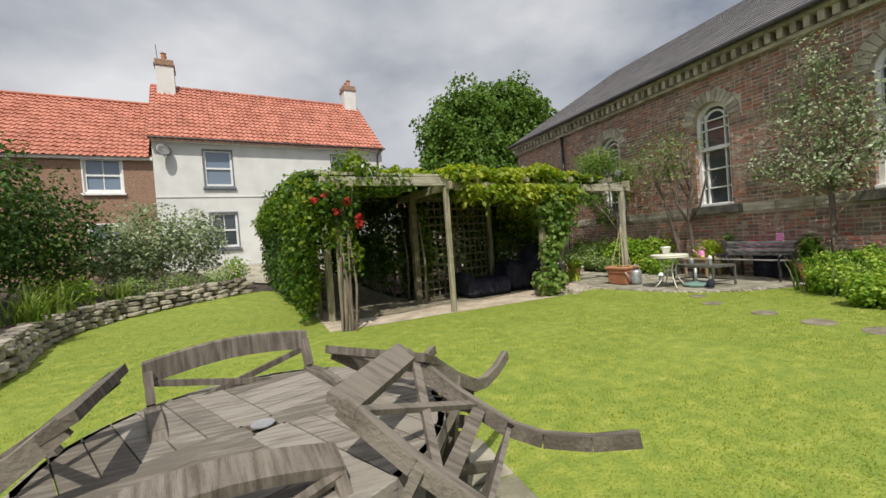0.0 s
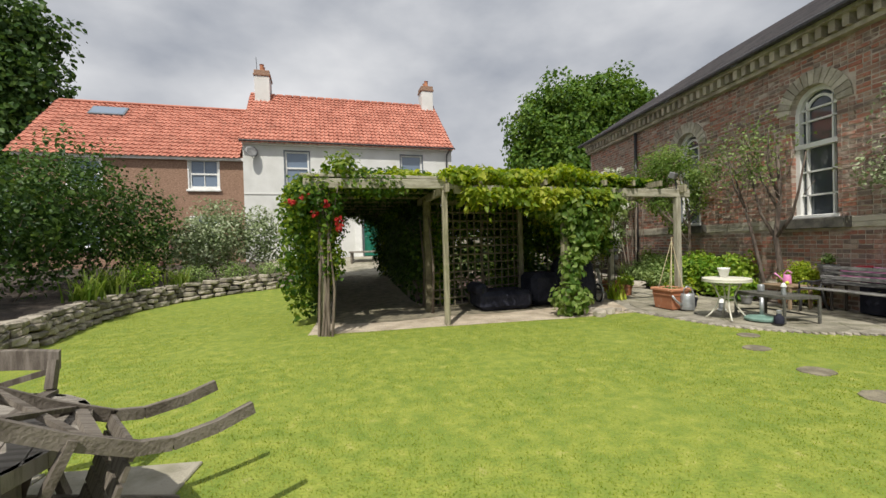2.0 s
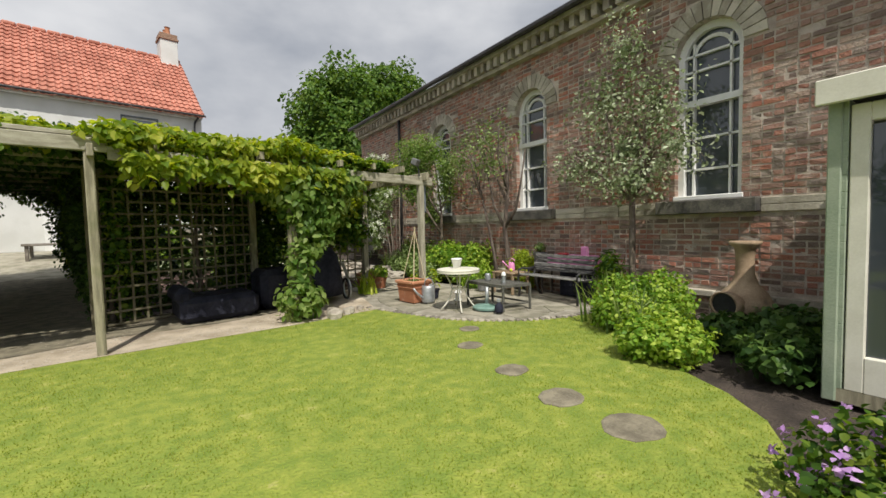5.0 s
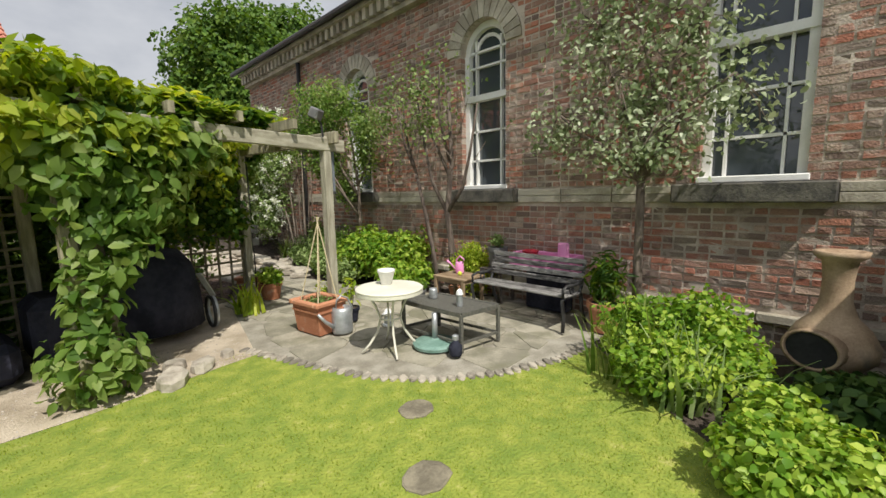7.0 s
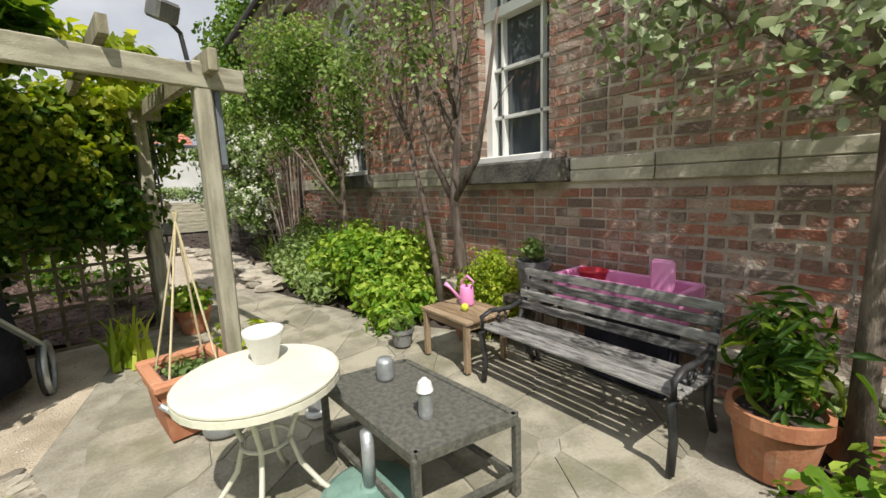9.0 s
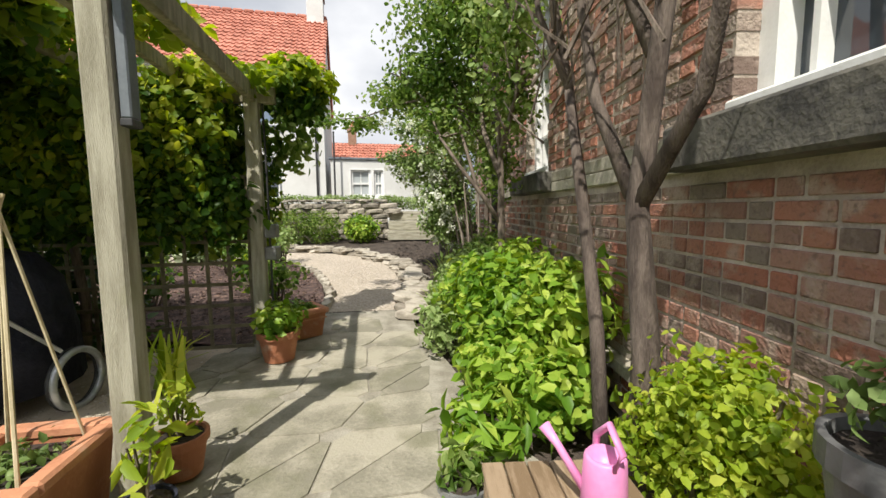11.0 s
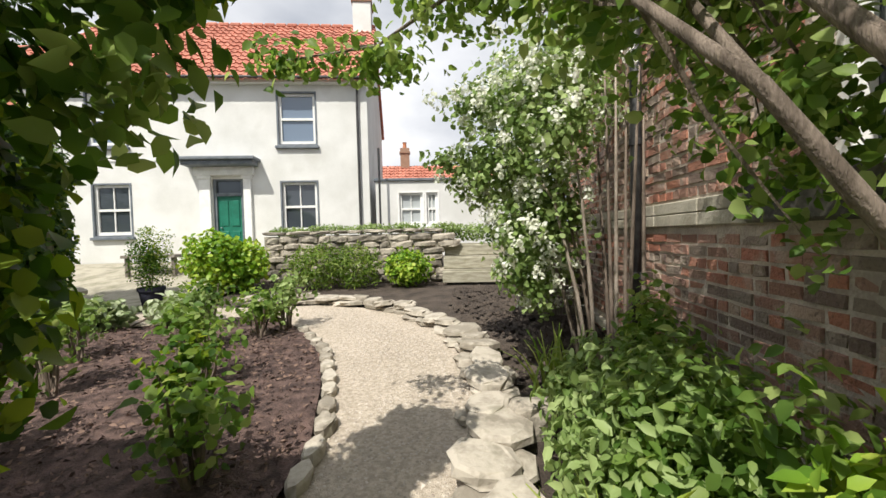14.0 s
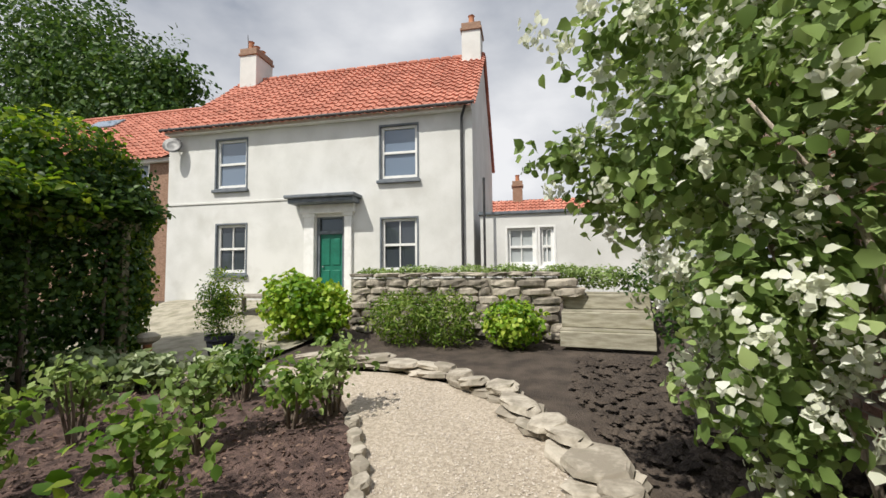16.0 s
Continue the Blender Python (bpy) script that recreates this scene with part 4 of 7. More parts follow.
def chapel_window(c):
    w = thing("arched_window", (CX + 0.2, c, SILL), "tall arched white window with leaded panes", "window", "chapel windows")
    w["kind"] = "structure"
    n = 20
    arc = [(c + HALF * math.cos(math.pi * k / n), SPRING + HALF * math.sin(math.pi * k / n)) for k in range(n + 1)]
    bm = B()
    outline = [(c - HALF, SILL)] + [(c + HALF, SILL)] + arc
    bm.faces.new([bm.verts.new((CX + 0.2, y, z)) for y, z in outline])
    part("pane", bm, M_GLASS, w, "dark reflecting glass")
    bm = B()
    for y in (c - HALF + 0.04, c + HALF - 0.04):
        box(bm, CX + 0.1, CX + 0.22, y - 0.045, y + 0.045, SILL, SPRING)
    for (a, b) in zip(arc, arc[1:]):
        k = (HALF - 0.04) / HALF
        p0, p1 = (CX + 0.16, c + (a[0] - c) * k, SPRING + (a[1] - SPRING) * k), (CX + 0.16, c + (b[0] - c) * k, SPRING + (b[1] - SPRING) * k)
        bar(bm, p0, p1, 0.12, 0.085, up=(1, 0, 0))
    box(bm, CX + 0.08, CX + 0.22, c - HALF, c + HALF, SPRING - 0.72, SPRING - 0.63)
    part("frame", bm, M_WHITE, w, "white painted arched frame")
    bm = B()
    for y in (c - 0.24, c + 0.24):
        box(bm, CX + 0.14, CX + 0.215, y - 0.014, y + 0.014, SILL, SPRING + 0.2)
    for z in (SILL + 0.46, SILL + 0.92, SPRING - 0.2, SPRING + 0.03):
        box(bm, CX + 0.14, CX + 0.215, c - HALF, c + HALF, z - 0.015, z + 0.015)
    for k in range(10):
        a0, a1 = math.pi * k / 10, math.pi * (k + 1) / 10
        bar(bm, (CX + 0.18, c + .25 * math.cos(a0), SPRING + .25 * math.sin(a0)), (CX + 0.18, c + .25 * math.cos(a1), SPRING + .25 * math.sin(a1)), 0.05, 0.025, up=(1, 0, 0))
    part("glazing_bars", bm, M_WHITE, w)
    part("sill", box(B(), CX - 0.02, CX + 0.2, c - HALF - 0.02, c + HALF + 0.02, SILL + 0.002, SILL + 0.07, 0.01), M_WHITE, w, "white wooden sill")
    part("stone_sill", box(B(), CX - 0.16, CX + 0.1, c - HALF - 0.22, c + HALF + 0.22, SILL - 0.2, SILL - 0.002, 0.015), M_DARKSTONE, w, "sooty projecting stone sill")
    for k in range(15):
        a0, a1 = math.pi * (k + 0.06) / 15, math.pi * (k + 0.94) / 15
        q = [(r * math.cos(a), r * math.sin(a)) for r, a in ((HALF, a0), (HALF + 0.27, a0), (HALF + 0.27, a1), (HALF, a1))]
        bm = B()
        vs = [bm.verts.new((CX - 0.03 + dx, c + y, SPRING + z)) for dx in (0, 0.1) for y, z in q]
        for f in ((0, 1, 2, 3), (7, 6, 5, 4), (0, 4, 5, 1), (1, 5, 6, 2), (2, 6, 7, 3), (3, 7, 4, 0)):
            bm.faces.new([vs[i] for i in f])
        bmesh.ops.recalc_face_normals(bm, faces=bm.faces)
        part("voussoir", bm, M_BAND, w)
    return w


for c in WINS:
    chapel_window(c)
band = tagged(new("string_course"), "pale stone band along the chapel wall", "trim", kind="structure")
rb = random.Random(8)
stops = [CY0] + [q for c in WINS for q in (c - HALF - 0.22, c + HALF + 0.22)] + [CY1]
for a, b in zip(stops[::2], stops[1::2]):
    n = max(1, round((b - a) / 0.68))
    for k in range(n):
        y0, y1 = a + (b - a) * k / n, a + (b - a) * (k + 1) / n
        for z0 in (1.46, 1.555):
            part("stone", box(B(), CX - 0.03, CX + 0.1, y0 + 0.005, y1 - 0.005, z0, z0 + 0.09, 0.006), M_BAND, band)
plinth = tagged(new("plinth"), "pale stone plinth at the foot of the chapel wall", "trim", kind="structure")
y = CY0
while y < CY1 - 0.3:
    ln = rb.uniform(0.4, 0.7)
    part("stone", box(B(), CX - 0.07, CX + 0.1, y + 0.006, y + ln - 0.006, 0.27, 0.36, 0.01), M_BAND, plinth)
    y += ln

# ---- pergola ----
PU, PV = Vector((math.cos(radians(8)), math.sin(radians(8)), 0)), Vector((-math.sin(radians(8)), math.cos(radians(8)), 0))
P0 = Vector((1.85, 6.76, 0))


def pg(u, v, z=0.0):
    p = P0 + PU * u + PV * v
    return Vector((p.x, p.y, z))


pergola = thing("pergola", pg(3.3, 1.0), "weathered timber pergola overgrown with vine", "pergola")


def post(u, v, h, w=0.115, lean=(0, 0), material=M_TIMBER):
    b = pg(u, v)
    b.z = zg(b.x, b.y) - 0.02
    part("post", bar(B(), b, (b.x + lean[0], b.y + lean[1], h), w, w, up=PV, bevel=0.012), material, pergola)


post(0, 0, 2.28)
post(0, 0.95, 2.2)
post(1.99, 0, 2.3, 0.09, material=M_TIMBER)
post(4.25, 0.05, 2.2)
post(6.69, 0.0, 2.32, 0.108, material=M_PALEPOST)
post(6.7, 2.06, 2.35, 0.115, material=M_PALEPOST)
# post inside the tunnel: the darker trellis wood paints its shade
post(2.0, 1.55, 2.3, 0.13, material=M_TRELLIS)
for k in (2, 3, 4):
    post(0, 1.92 * k + 0.1, 2.3)
    post(2.0, 1.92 * k + 0.1, 2.3)
post(4.3, 2.06, 2.3)
part("beam", bar(B(), pg(-0.25, -0.03, 2.36), pg(2.15, -0.03, 2.36), 0.06, 0.15, bevel=0.008), M_PALETIMBER, pergola)
part("beam", bar(B(), pg(-0.3, 0.04, 2.5), pg(2.3, 0.04, 2.47), 0.06, 0.05, bevel=0.006), M_PALETIMBER, pergola)
part("beam", bar(B(), pg(2.15, -0.03, 2.28), pg(6.95, -0.03, 2.22), 0.06, 0.15, bevel=0.008), M_PALETIMBER, pergola)
part("beam", bar(B(), pg(6.72, -0.2, 2.3), pg(6.72, 2.3, 2.3), 0.06, 0.14, bevel=0.008), M_TIMBER, pergola)
part("beam", bar(B(), pg(2.0, 2.06, 2.3), pg(6.9, 2.06, 2.3), 0.06, 0.14, bevel=0.008), M_TIMBER, pergola)
for u in (0, 2.0):
    part("beam", bar(B(), pg(u, -0.2, 2.28), pg(u, 8.0, 2.32), 0.06, 0.14, bevel=0.008), M_TIMBER, pergola)
for k in range(9):
    part("rafter", bar(B(), pg(-0.2, 0.45 + k * 0.88, 2.42), pg(2.2, 0.45 + k * 0.88, 2.42), 0.05, 0.1), M_TIMBER, pergola)
for k in range(7):
    part("rafter", bar(B(), pg(2.6 + k * 0.6, -0.15, 2.4), pg(2.6 + k * 0.6, 2.2, 2.4), 0.05, 0.1), M_TIMBER, pergola)


def trellis(u0, v0, u1, v1, z0, z1, label):
    a, b = pg(u0, v0), pg(u1, v1)
    t = thing("trellis_panel", a, label, "trellis", "pergola trellises")
    g = zg(a.x, a.y)
    d = (b - a)
    n = max(2, int(d.length / 0.17))
    side = Vector((-d.y, d.x, 0)).normalized() * 0.012
    for i in range(n + 1):
        p = a + d * (i / n)
        part("slat", bar(B(), p + side + Vector((0, 0, g + z0)), p + side + Vector((0, 0, z1)), 0.03, 0.012, up=side), M_TRELLIS, t)
    m = int((z1 - z0) / 0.17)
    for j in range(m + 1):
        z = g + z0 + (z1 - z0 - g) * j / m
        part("slat", bar(B(), a - side + Vector((0, 0, z)), b - side + Vector((0, 0, z)), 0.012, 0.03), M_TRELLIS, t)


trellis(2.1, 1.6, 4.3, 2.06, 0.05, 2.2, "brown square wooden trellis under the pergola vine")
trellis(5.0, 2.06, 6.62, 2.06, 0.08, 1.6, "brown square wooden trellis beside the pergola post")


# ---- planting on the pergola ----
def pblob(u, v, z, ru, rv, rz):
    p = pg(u, v, z)
    return (p.x, p.y, z, ru, rv, rz)


vine = thing("vine", pg(4.3, 0.1), "dense leafy vine covering the pergola", "climbing plant")
bm = B()
rv_ = random.Random(3)
for u, v in ((4.3, 0.12), (4.4, 0.02), (2.2, 2.2), (3.4, 2.15), (5.2, 2.15)):
    p = pg(u, v)
    part("stem", tube(B(), [(p.x, p.y, 0)] + [(p.x + rv_.uniform(-.06, .06), p.y + rv_.uniform(-.06, .06), z) for z in (0.5, 1.0, 1.5, 2.0, 2.4)], [0.045, 0.04, 0.035, 0.03, 0.025, 0.02], 7), M_BARK, vine, smooth=True)
BODY = [pblob(2.5 + 0.5 * k, 2.25, 1.9 if k in (1, 2) else 1.7, 0.36, 0.22, 0.45 if k in (1, 2) else 0.75) for k in range(7)] + [pblob(2.5 + 0.5 * k, 2.3, 0.6, 0.34, 0.2, 0.6) for k in (0, 3, 4)]
BODY += [pblob(6.0, 2.2, 1.85, 0.4, 0.3, 0.6), pblob(6.35, 2.25, 2.1, 0.3, 0.25, 0.45), pblob(7.0, 2.4, 2.4, 0.28, 0.25, 0.25)]
BODY += [pblob(2.6 + 0.55 * k, 0.9, 2.42, 0.45, 0.95, 0.2) for k in range(6)]
BODY += [pblob(2.3, 1.9, 1.3, 0.2, 0.5, 1.1), pblob(2.25, 2.6, 1.2, 0.25, 0.5, 1.2)]
BODY += [pblob(5.4 + 0.3 * k, 2.35, 1.55, 0.3, 0.22, 0.7) for k in range(5)] + [pblob(6.8, 2.5, 2.45, 0.3, 0.22, 0.2)]
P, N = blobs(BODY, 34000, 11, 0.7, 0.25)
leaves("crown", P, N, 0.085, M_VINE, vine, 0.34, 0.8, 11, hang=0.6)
FRONT = [pblob(4.35, -0.02, 1.95, 0.42, 0.3, 0.5), pblob(4.75, 0.0, 1.8, 0.4, 0.28, 0.45), pblob(4.5, -0.05, 1.35, 0.3, 0.22, 0.4), pblob(4.35, -0.02, 0.9, 0.2, 0.18, 0.35), pblob(4.3, -0.05, 0.35, 0.33, 0.25, 0.32), pblob(5.1, 0.1, 2.15, 0.4, 0.3, 0.3), pblob(4.2, 0.6, 2.2, 0.5, 0.6, 0.35)]
P, N = blobs(FRONT, 4300, 12, 0.5, 0.3)
P[:, 2] = np.maximum(P[:, 2], 0.02)
# open front takes the apple leaf, so its lit tops are in the colour
leaves("crown", P, N, 0.115, M_APPLE, vine, 0.32, 0.6, 12, hang=1.0)
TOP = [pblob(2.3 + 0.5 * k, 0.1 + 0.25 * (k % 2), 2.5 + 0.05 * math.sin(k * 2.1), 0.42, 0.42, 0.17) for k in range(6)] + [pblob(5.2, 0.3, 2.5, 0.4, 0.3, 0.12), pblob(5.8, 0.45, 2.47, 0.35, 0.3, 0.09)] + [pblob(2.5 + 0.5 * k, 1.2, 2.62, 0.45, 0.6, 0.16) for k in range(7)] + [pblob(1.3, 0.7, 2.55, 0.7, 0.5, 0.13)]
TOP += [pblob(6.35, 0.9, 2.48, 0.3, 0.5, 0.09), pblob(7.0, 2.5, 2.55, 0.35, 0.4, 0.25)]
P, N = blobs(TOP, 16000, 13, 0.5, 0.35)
leaves("crown", P, N, 0.1, M_VINELIT, vine, 0.33, 0.7, 13, hang=0.4)
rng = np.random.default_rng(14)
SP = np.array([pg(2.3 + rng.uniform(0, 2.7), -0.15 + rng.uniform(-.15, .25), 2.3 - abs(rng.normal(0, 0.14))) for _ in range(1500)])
leaves("crown", SP, np.tile([0.1, -0.8, 0.5], (len(SP), 1)), 0.12, M_VINELIT, vine, 0.3, 0.5, 15, hang=1.2)

SIDE = [pblob(4.9 + 0.33 * k, 1.95, 2.0, 0.34, 0.22, 0.5) for k in range(5)] + [pblob(5.2 + 0.4 * k, 1.9, 1.35, 0.3, 0.16, 0.35) for k in range(4)]
P, N = blobs(SIDE, 5200, 16, 0.7, 0.4)
leaves("crown", P, N, 0.085, M_VINE, vine, 0.34, 0.7, 16, hang=0.8)
P, N = blobs(SIDE[:5] + [pblob(6.45, 1.95, 2.42, 0.45, 0.3, 0.13)], 4200, 17, 0.35, 0.4)
leaves("crown", P, N, 0.09, M_VINELIT, vine, 0.34, 0.7, 17, hang=0.8)
P, N = blobs([pblob(6.95, 2.5, 2.05, 0.27, 0.3, 0.36), pblob(6.95, 2.7, 2.45, 0.3, 0.25, 0.2)], 650, 18, 0.6, 0.4)
leaves("crown", P, N, 0.085, M_APPLE, vine, 0.34, 0.7, 18, hang=0.8)
hedge = thing("climbing_hedge", pg(-0.2, 4.5), "dense dark climber walling the pergola tunnel", "climbing plant")
for k in range(8):
    for u in (-0.15, 2.0):
        p = pg(u, 1.2 + k * 0.9)
        z = zg(p.x, p.y)
        part("stem", tube(B(), [(p.x, p.y, z - 0.02), (p.x + .04, p.y, z + 0.9), (p.x - .03, p.y + .05, z + 1.9)], [0.03, 0.025, 0.018], 6), M_BARK, hedge, smooth=True)
HB = [pblob(-0.25, 1.5 + 0.75 * k, 1.35, 0.34, 0.5, 1.3) for k in range(10)] + [pblob(1.98, 3.2 + 0.75 * k, 1.4, 0.25, 0.5, 1.35) for k in range(7)]
HB += [pblob(1.0, 1.2 + 0.8 * k, 2.62, 1.15, 0.55, 0.22) for k in range(10)] + [pblob(1.62, 8.1, 1.7, 0.32, 0.4, 1.4), pblob(1.85, 7.6, 2.6, 0.45, 0.6, 0.5), pblob(1.0, 8.0, 2.7, 0.8, 0.4, 0.3)]
HB += [pblob(1.1, 7.3, 3.0, 0.9, 0.9, 0.75), pblob(1.4, 8.1, 2.7, 0.7, 0.5, 0.8), pblob(0.4, 6.2, 2.9, 0.7, 0.8, 0.55), pblob(0.0, 7.8, 2.4, 0.6, 0.6, 1.0)]
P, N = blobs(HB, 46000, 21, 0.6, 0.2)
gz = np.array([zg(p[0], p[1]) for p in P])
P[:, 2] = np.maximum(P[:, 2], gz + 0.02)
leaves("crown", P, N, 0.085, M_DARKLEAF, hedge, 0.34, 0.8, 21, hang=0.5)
# upper leaves take the lighter vine leaf, carrying the sun on the hedge top
HT = [pblob(-0.3, 1.2 + 0.75 * k, 2.2, 0.42, 0.5, 0.5) for k in range(10)] + [pblob(1.98, 3.6 + 0.65 * k, 2.5, 0.42, 0.5, 0.42) for k in range(6)] + [pblob(1.1, 7.4, 3.4, 0.9, 0.9, 0.55), pblob(1.3, 8.0, 3.1, 0.5, 0.5, 0.55), pblob(-0.45, 0.9, 1.2, 0.3, 0.35, 1.0)]
P, N = blobs(HT, 15000, 22, 0.35, 0.3)
leaves("crown", P, N, 0.095, M_VINE, hedge, 0.34, 0.7, 22, hang=0.5)

# hedge end in the same lighter leaf, sunlight put into its colour
HE = [pblob(1.82, 8.0, 1.5, 0.28, 0.35, 1.3), pblob(1.55, 8.2, 2.6, 0.42, 0.4, 0.5), pblob(0.9, 8.3, 2.75, 0.7, 0.4, 0.4), pblob(1.85, 7.6, 1.6, 0.22, 0.5, 1.3)]
P, N = blobs(HE, 7500, 23, 0.4, 0.25)
P[:, 2] = np.maximum(P[:, 2], 0.35)
leaves("crown", P, N, 0.08, M_VINE, hedge, 0.36, 0.7, 23, hang=0.4)
rngr = np.random.default_rng(26)
# dark leaf layer added overhead to keep light out of the tunnel
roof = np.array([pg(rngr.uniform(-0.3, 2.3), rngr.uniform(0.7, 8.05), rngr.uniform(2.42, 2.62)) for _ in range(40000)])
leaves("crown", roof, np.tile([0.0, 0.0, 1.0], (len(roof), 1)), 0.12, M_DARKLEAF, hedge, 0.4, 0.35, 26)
front = np.array([pg(rngr.uniform(5.0, 5.95), rngr.uniform(-0.05, 0.95), rngr.uniform(2.36, 2.5)) for _ in range(2600)])
leaves("crown", front, np.tile([0.0, 0.0, 1.0], (len(front), 1)), 0.11, M_VINE, vine, 0.4, 0.4, 28)
# layers added behind and above to block light, in the dark leaf for shade
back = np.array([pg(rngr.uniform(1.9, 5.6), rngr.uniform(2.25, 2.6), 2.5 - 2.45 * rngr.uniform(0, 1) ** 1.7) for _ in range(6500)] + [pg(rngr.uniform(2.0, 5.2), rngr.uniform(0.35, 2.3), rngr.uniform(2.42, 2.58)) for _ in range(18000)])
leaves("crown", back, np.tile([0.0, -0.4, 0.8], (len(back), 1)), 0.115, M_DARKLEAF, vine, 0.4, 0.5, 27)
rose = thing("climbing_rose", pg(0.05, -0.1), "climbing rose with red blooms on the pergola post", "climbing plant")
bm = B()
for k in range(5):
    p = pg(0.05 * k - 0.08, -0.1 - 0.02 * k)
    tube(bm, [(p.x, p.y, -0.02), (p.x + rv_.uniform(-.08, .08), p.y, 0.7), (p.x + rv_.uniform(-.15, .1), p.y, 1.5), (p.x + rv_.uniform(-.25, .3), p.y + .1, 2.35)], [0.022, 0.018, 0.013, 0.008], 6)
part("stem", bm, M_BARK, rose)
RB = [pblob(-0.1, -0.05, 2.1, 0.45, 0.35, 0.4), pblob(0.0, 0.0, 1.6, 0.3, 0.25, 0.4), pblob(0.15, -0.05, 1.15, 0.2, 0.2, 0.3), pblob(0.8, 0.1, 2.35, 0.6, 0.3, 0.2), pblob(-0.35, 0.2, 1.9, 0.3, 0.3, 0.5), pblob(0.35, 0.15, 2.6, 0.35, 0.3, 0.3)]
P, N = blobs(RB, 3800, 31, 0.7, 0.4)
leaves("crown", P, N, 0.075, M_VINE, rose, 0.36, 0.8, 31, hang=0.4)
rr = random.Random(7)
for k in range(6):
    p = pg(rr.uniform(-0.5, 0.35), -0.28, rr.choice([2.1, 2.15, 1.95, 1.7, 1.6]) + rr.uniform(-.1, .1))
    Q = np.array([[p.x + rr.gauss(0, .03), p.y + rr.gauss(0, .03), p.z + rr.gauss(0, .025)] for _ in range(22)])
    leaves("bloom", Q, np.tile([0.0, -0.7, 0.6], (22, 1)), 0.05, M_PETALR, rose, 0.5, 0.8, k)

# ---- trees ----
tree("big_tree", (20.5, 41, 0.8), [([(20.5, 41, 0.8), (20.4, 41, 6), (20.6, 41.2, 12)], 0.5, 0.25), ([(20.4, 41, 5), (17.5, 40.5, 10)], 0.2, 0.08), ([(20.4, 41, 6), (24, 41, 11)], 0.2, 0.08)],
     [(21.8, 41, 12.2, 6.0, 5.5, 5.6), (17.4, 40, 11.2, 3.5, 4, 4.2), (26.5, 41, 11.7, 4.8, 4, 6.0), (20, 39, 8.5, 6.6, 4.5, 4.5), (24.2, 40, 15.5, 4.2, 3, 2.8), (18.8, 40, 14.4, 3.2, 3, 2.4), (31, 43, 12, 3.0, 3, 4.6)], 52000, 0.36, M_TREELEAF, "large broad leafy green tree behind the houses", M_BARK, 41, 0.4, shell=0.55, twigs=False)
tree("tall_tree", (-26, 33, 0.8), [([(-26, 33, 0.8), (-26, 33, 8), (-26.2, 33, 15)], 0.5, 0.2), ([(-26, 33, 6), (-22.5, 33, 11)], 0.2, 0.07), ([(-26, 33, 7), (-30, 33, 12)], 0.2, 0.07)],
     [(-34, 33, 19, 7, 5, 8), (-42, 33, 22, 8, 5, 9), (-27, 33, 15.5, 5.5, 4.5, 6), (-23.0, 32, 13.5, 3.0, 2.6, 2.6), (-23.5, 33, 17.5, 2.6, 2.4, 2.4), (-31, 33, 14, 5, 4, 6), (-25, 33, 9.5, 5, 4, 4), (-22.5, 32, 9.8, 2.4, 2, 2.4)], 36000, 0.42, M_DARKLEAF, "tall dark broadleaf tree beyond the brick house", M_BARK, 42, 0.36, shell=0.7, twigs=False)


def limbs_up(x, y, z0, tips, r0, r1, rnd, trunk_h=0.9):
    out = [([(x, y, z0 - 0.03), (x + rnd.uniform(-.03, .03), y, z0 + trunk_h * 0.5), (x + rnd.uniform(-.05, .05), y + rnd.uniform(-.04, .04), z0 + trunk_h)], r0, r0 * 0.8)]
    top = Vector(out[0][0][-1])
    for tx, ty, tz in tips:
        e = Vector((tx, ty, tz))
        a = top + (e - top) * 0.33 + Vector((rnd.uniform(-.1, .1), rnd.uniform(-.1, .1), rnd.uniform(-.05, .15)))
        b = top + (e - top) * 0.68 + Vector((rnd.uniform(-.12, .12), rnd.uniform(-.12, .12), rnd.uniform(-.05, .15)))
        out.append(([tuple(top), tuple(a), tuple(b), tuple(e)], r0 * 0.62, r1))
    return out


rt = random.Random(12)
# silver-leaved tree against the chapel
tree("silver_leaf_tree", (10.55, 4.72, 0.0), limbs_up(10.55, 4.72, 0, [(10.4, 4.2, 3.2), (10.5, 5.2, 3.4), (10.6, 4.8, 4.3), (10.3, 3.9, 2.6), (10.35, 5.6, 2.5)], 0.055, 0.012, rt, 1.7),
     [(10.45, 4.75, 2.5, 0.5, 0.95, 0.75), (10.45, 4.3, 3.1, 0.45, 0.6, 0.6), (10.5, 5.2, 3.3, 0.45, 0.6, 0.6), (10.5, 4.8, 4.0, 0.4, 0.5, 0.65), (10.3, 3.95, 2.4, 0.4, 0.5, 0.45), (10.35, 5.6, 2.3, 0.4, 0.5, 0.4), (10.2, 4.6, 2.0, 0.45, 0.7, 0.35)], 4800, 0.064, M_SILVER, "slender tree with silvery pale leaves", M_BARK, 51, 0.3, shell=0.95, lump=0.5)
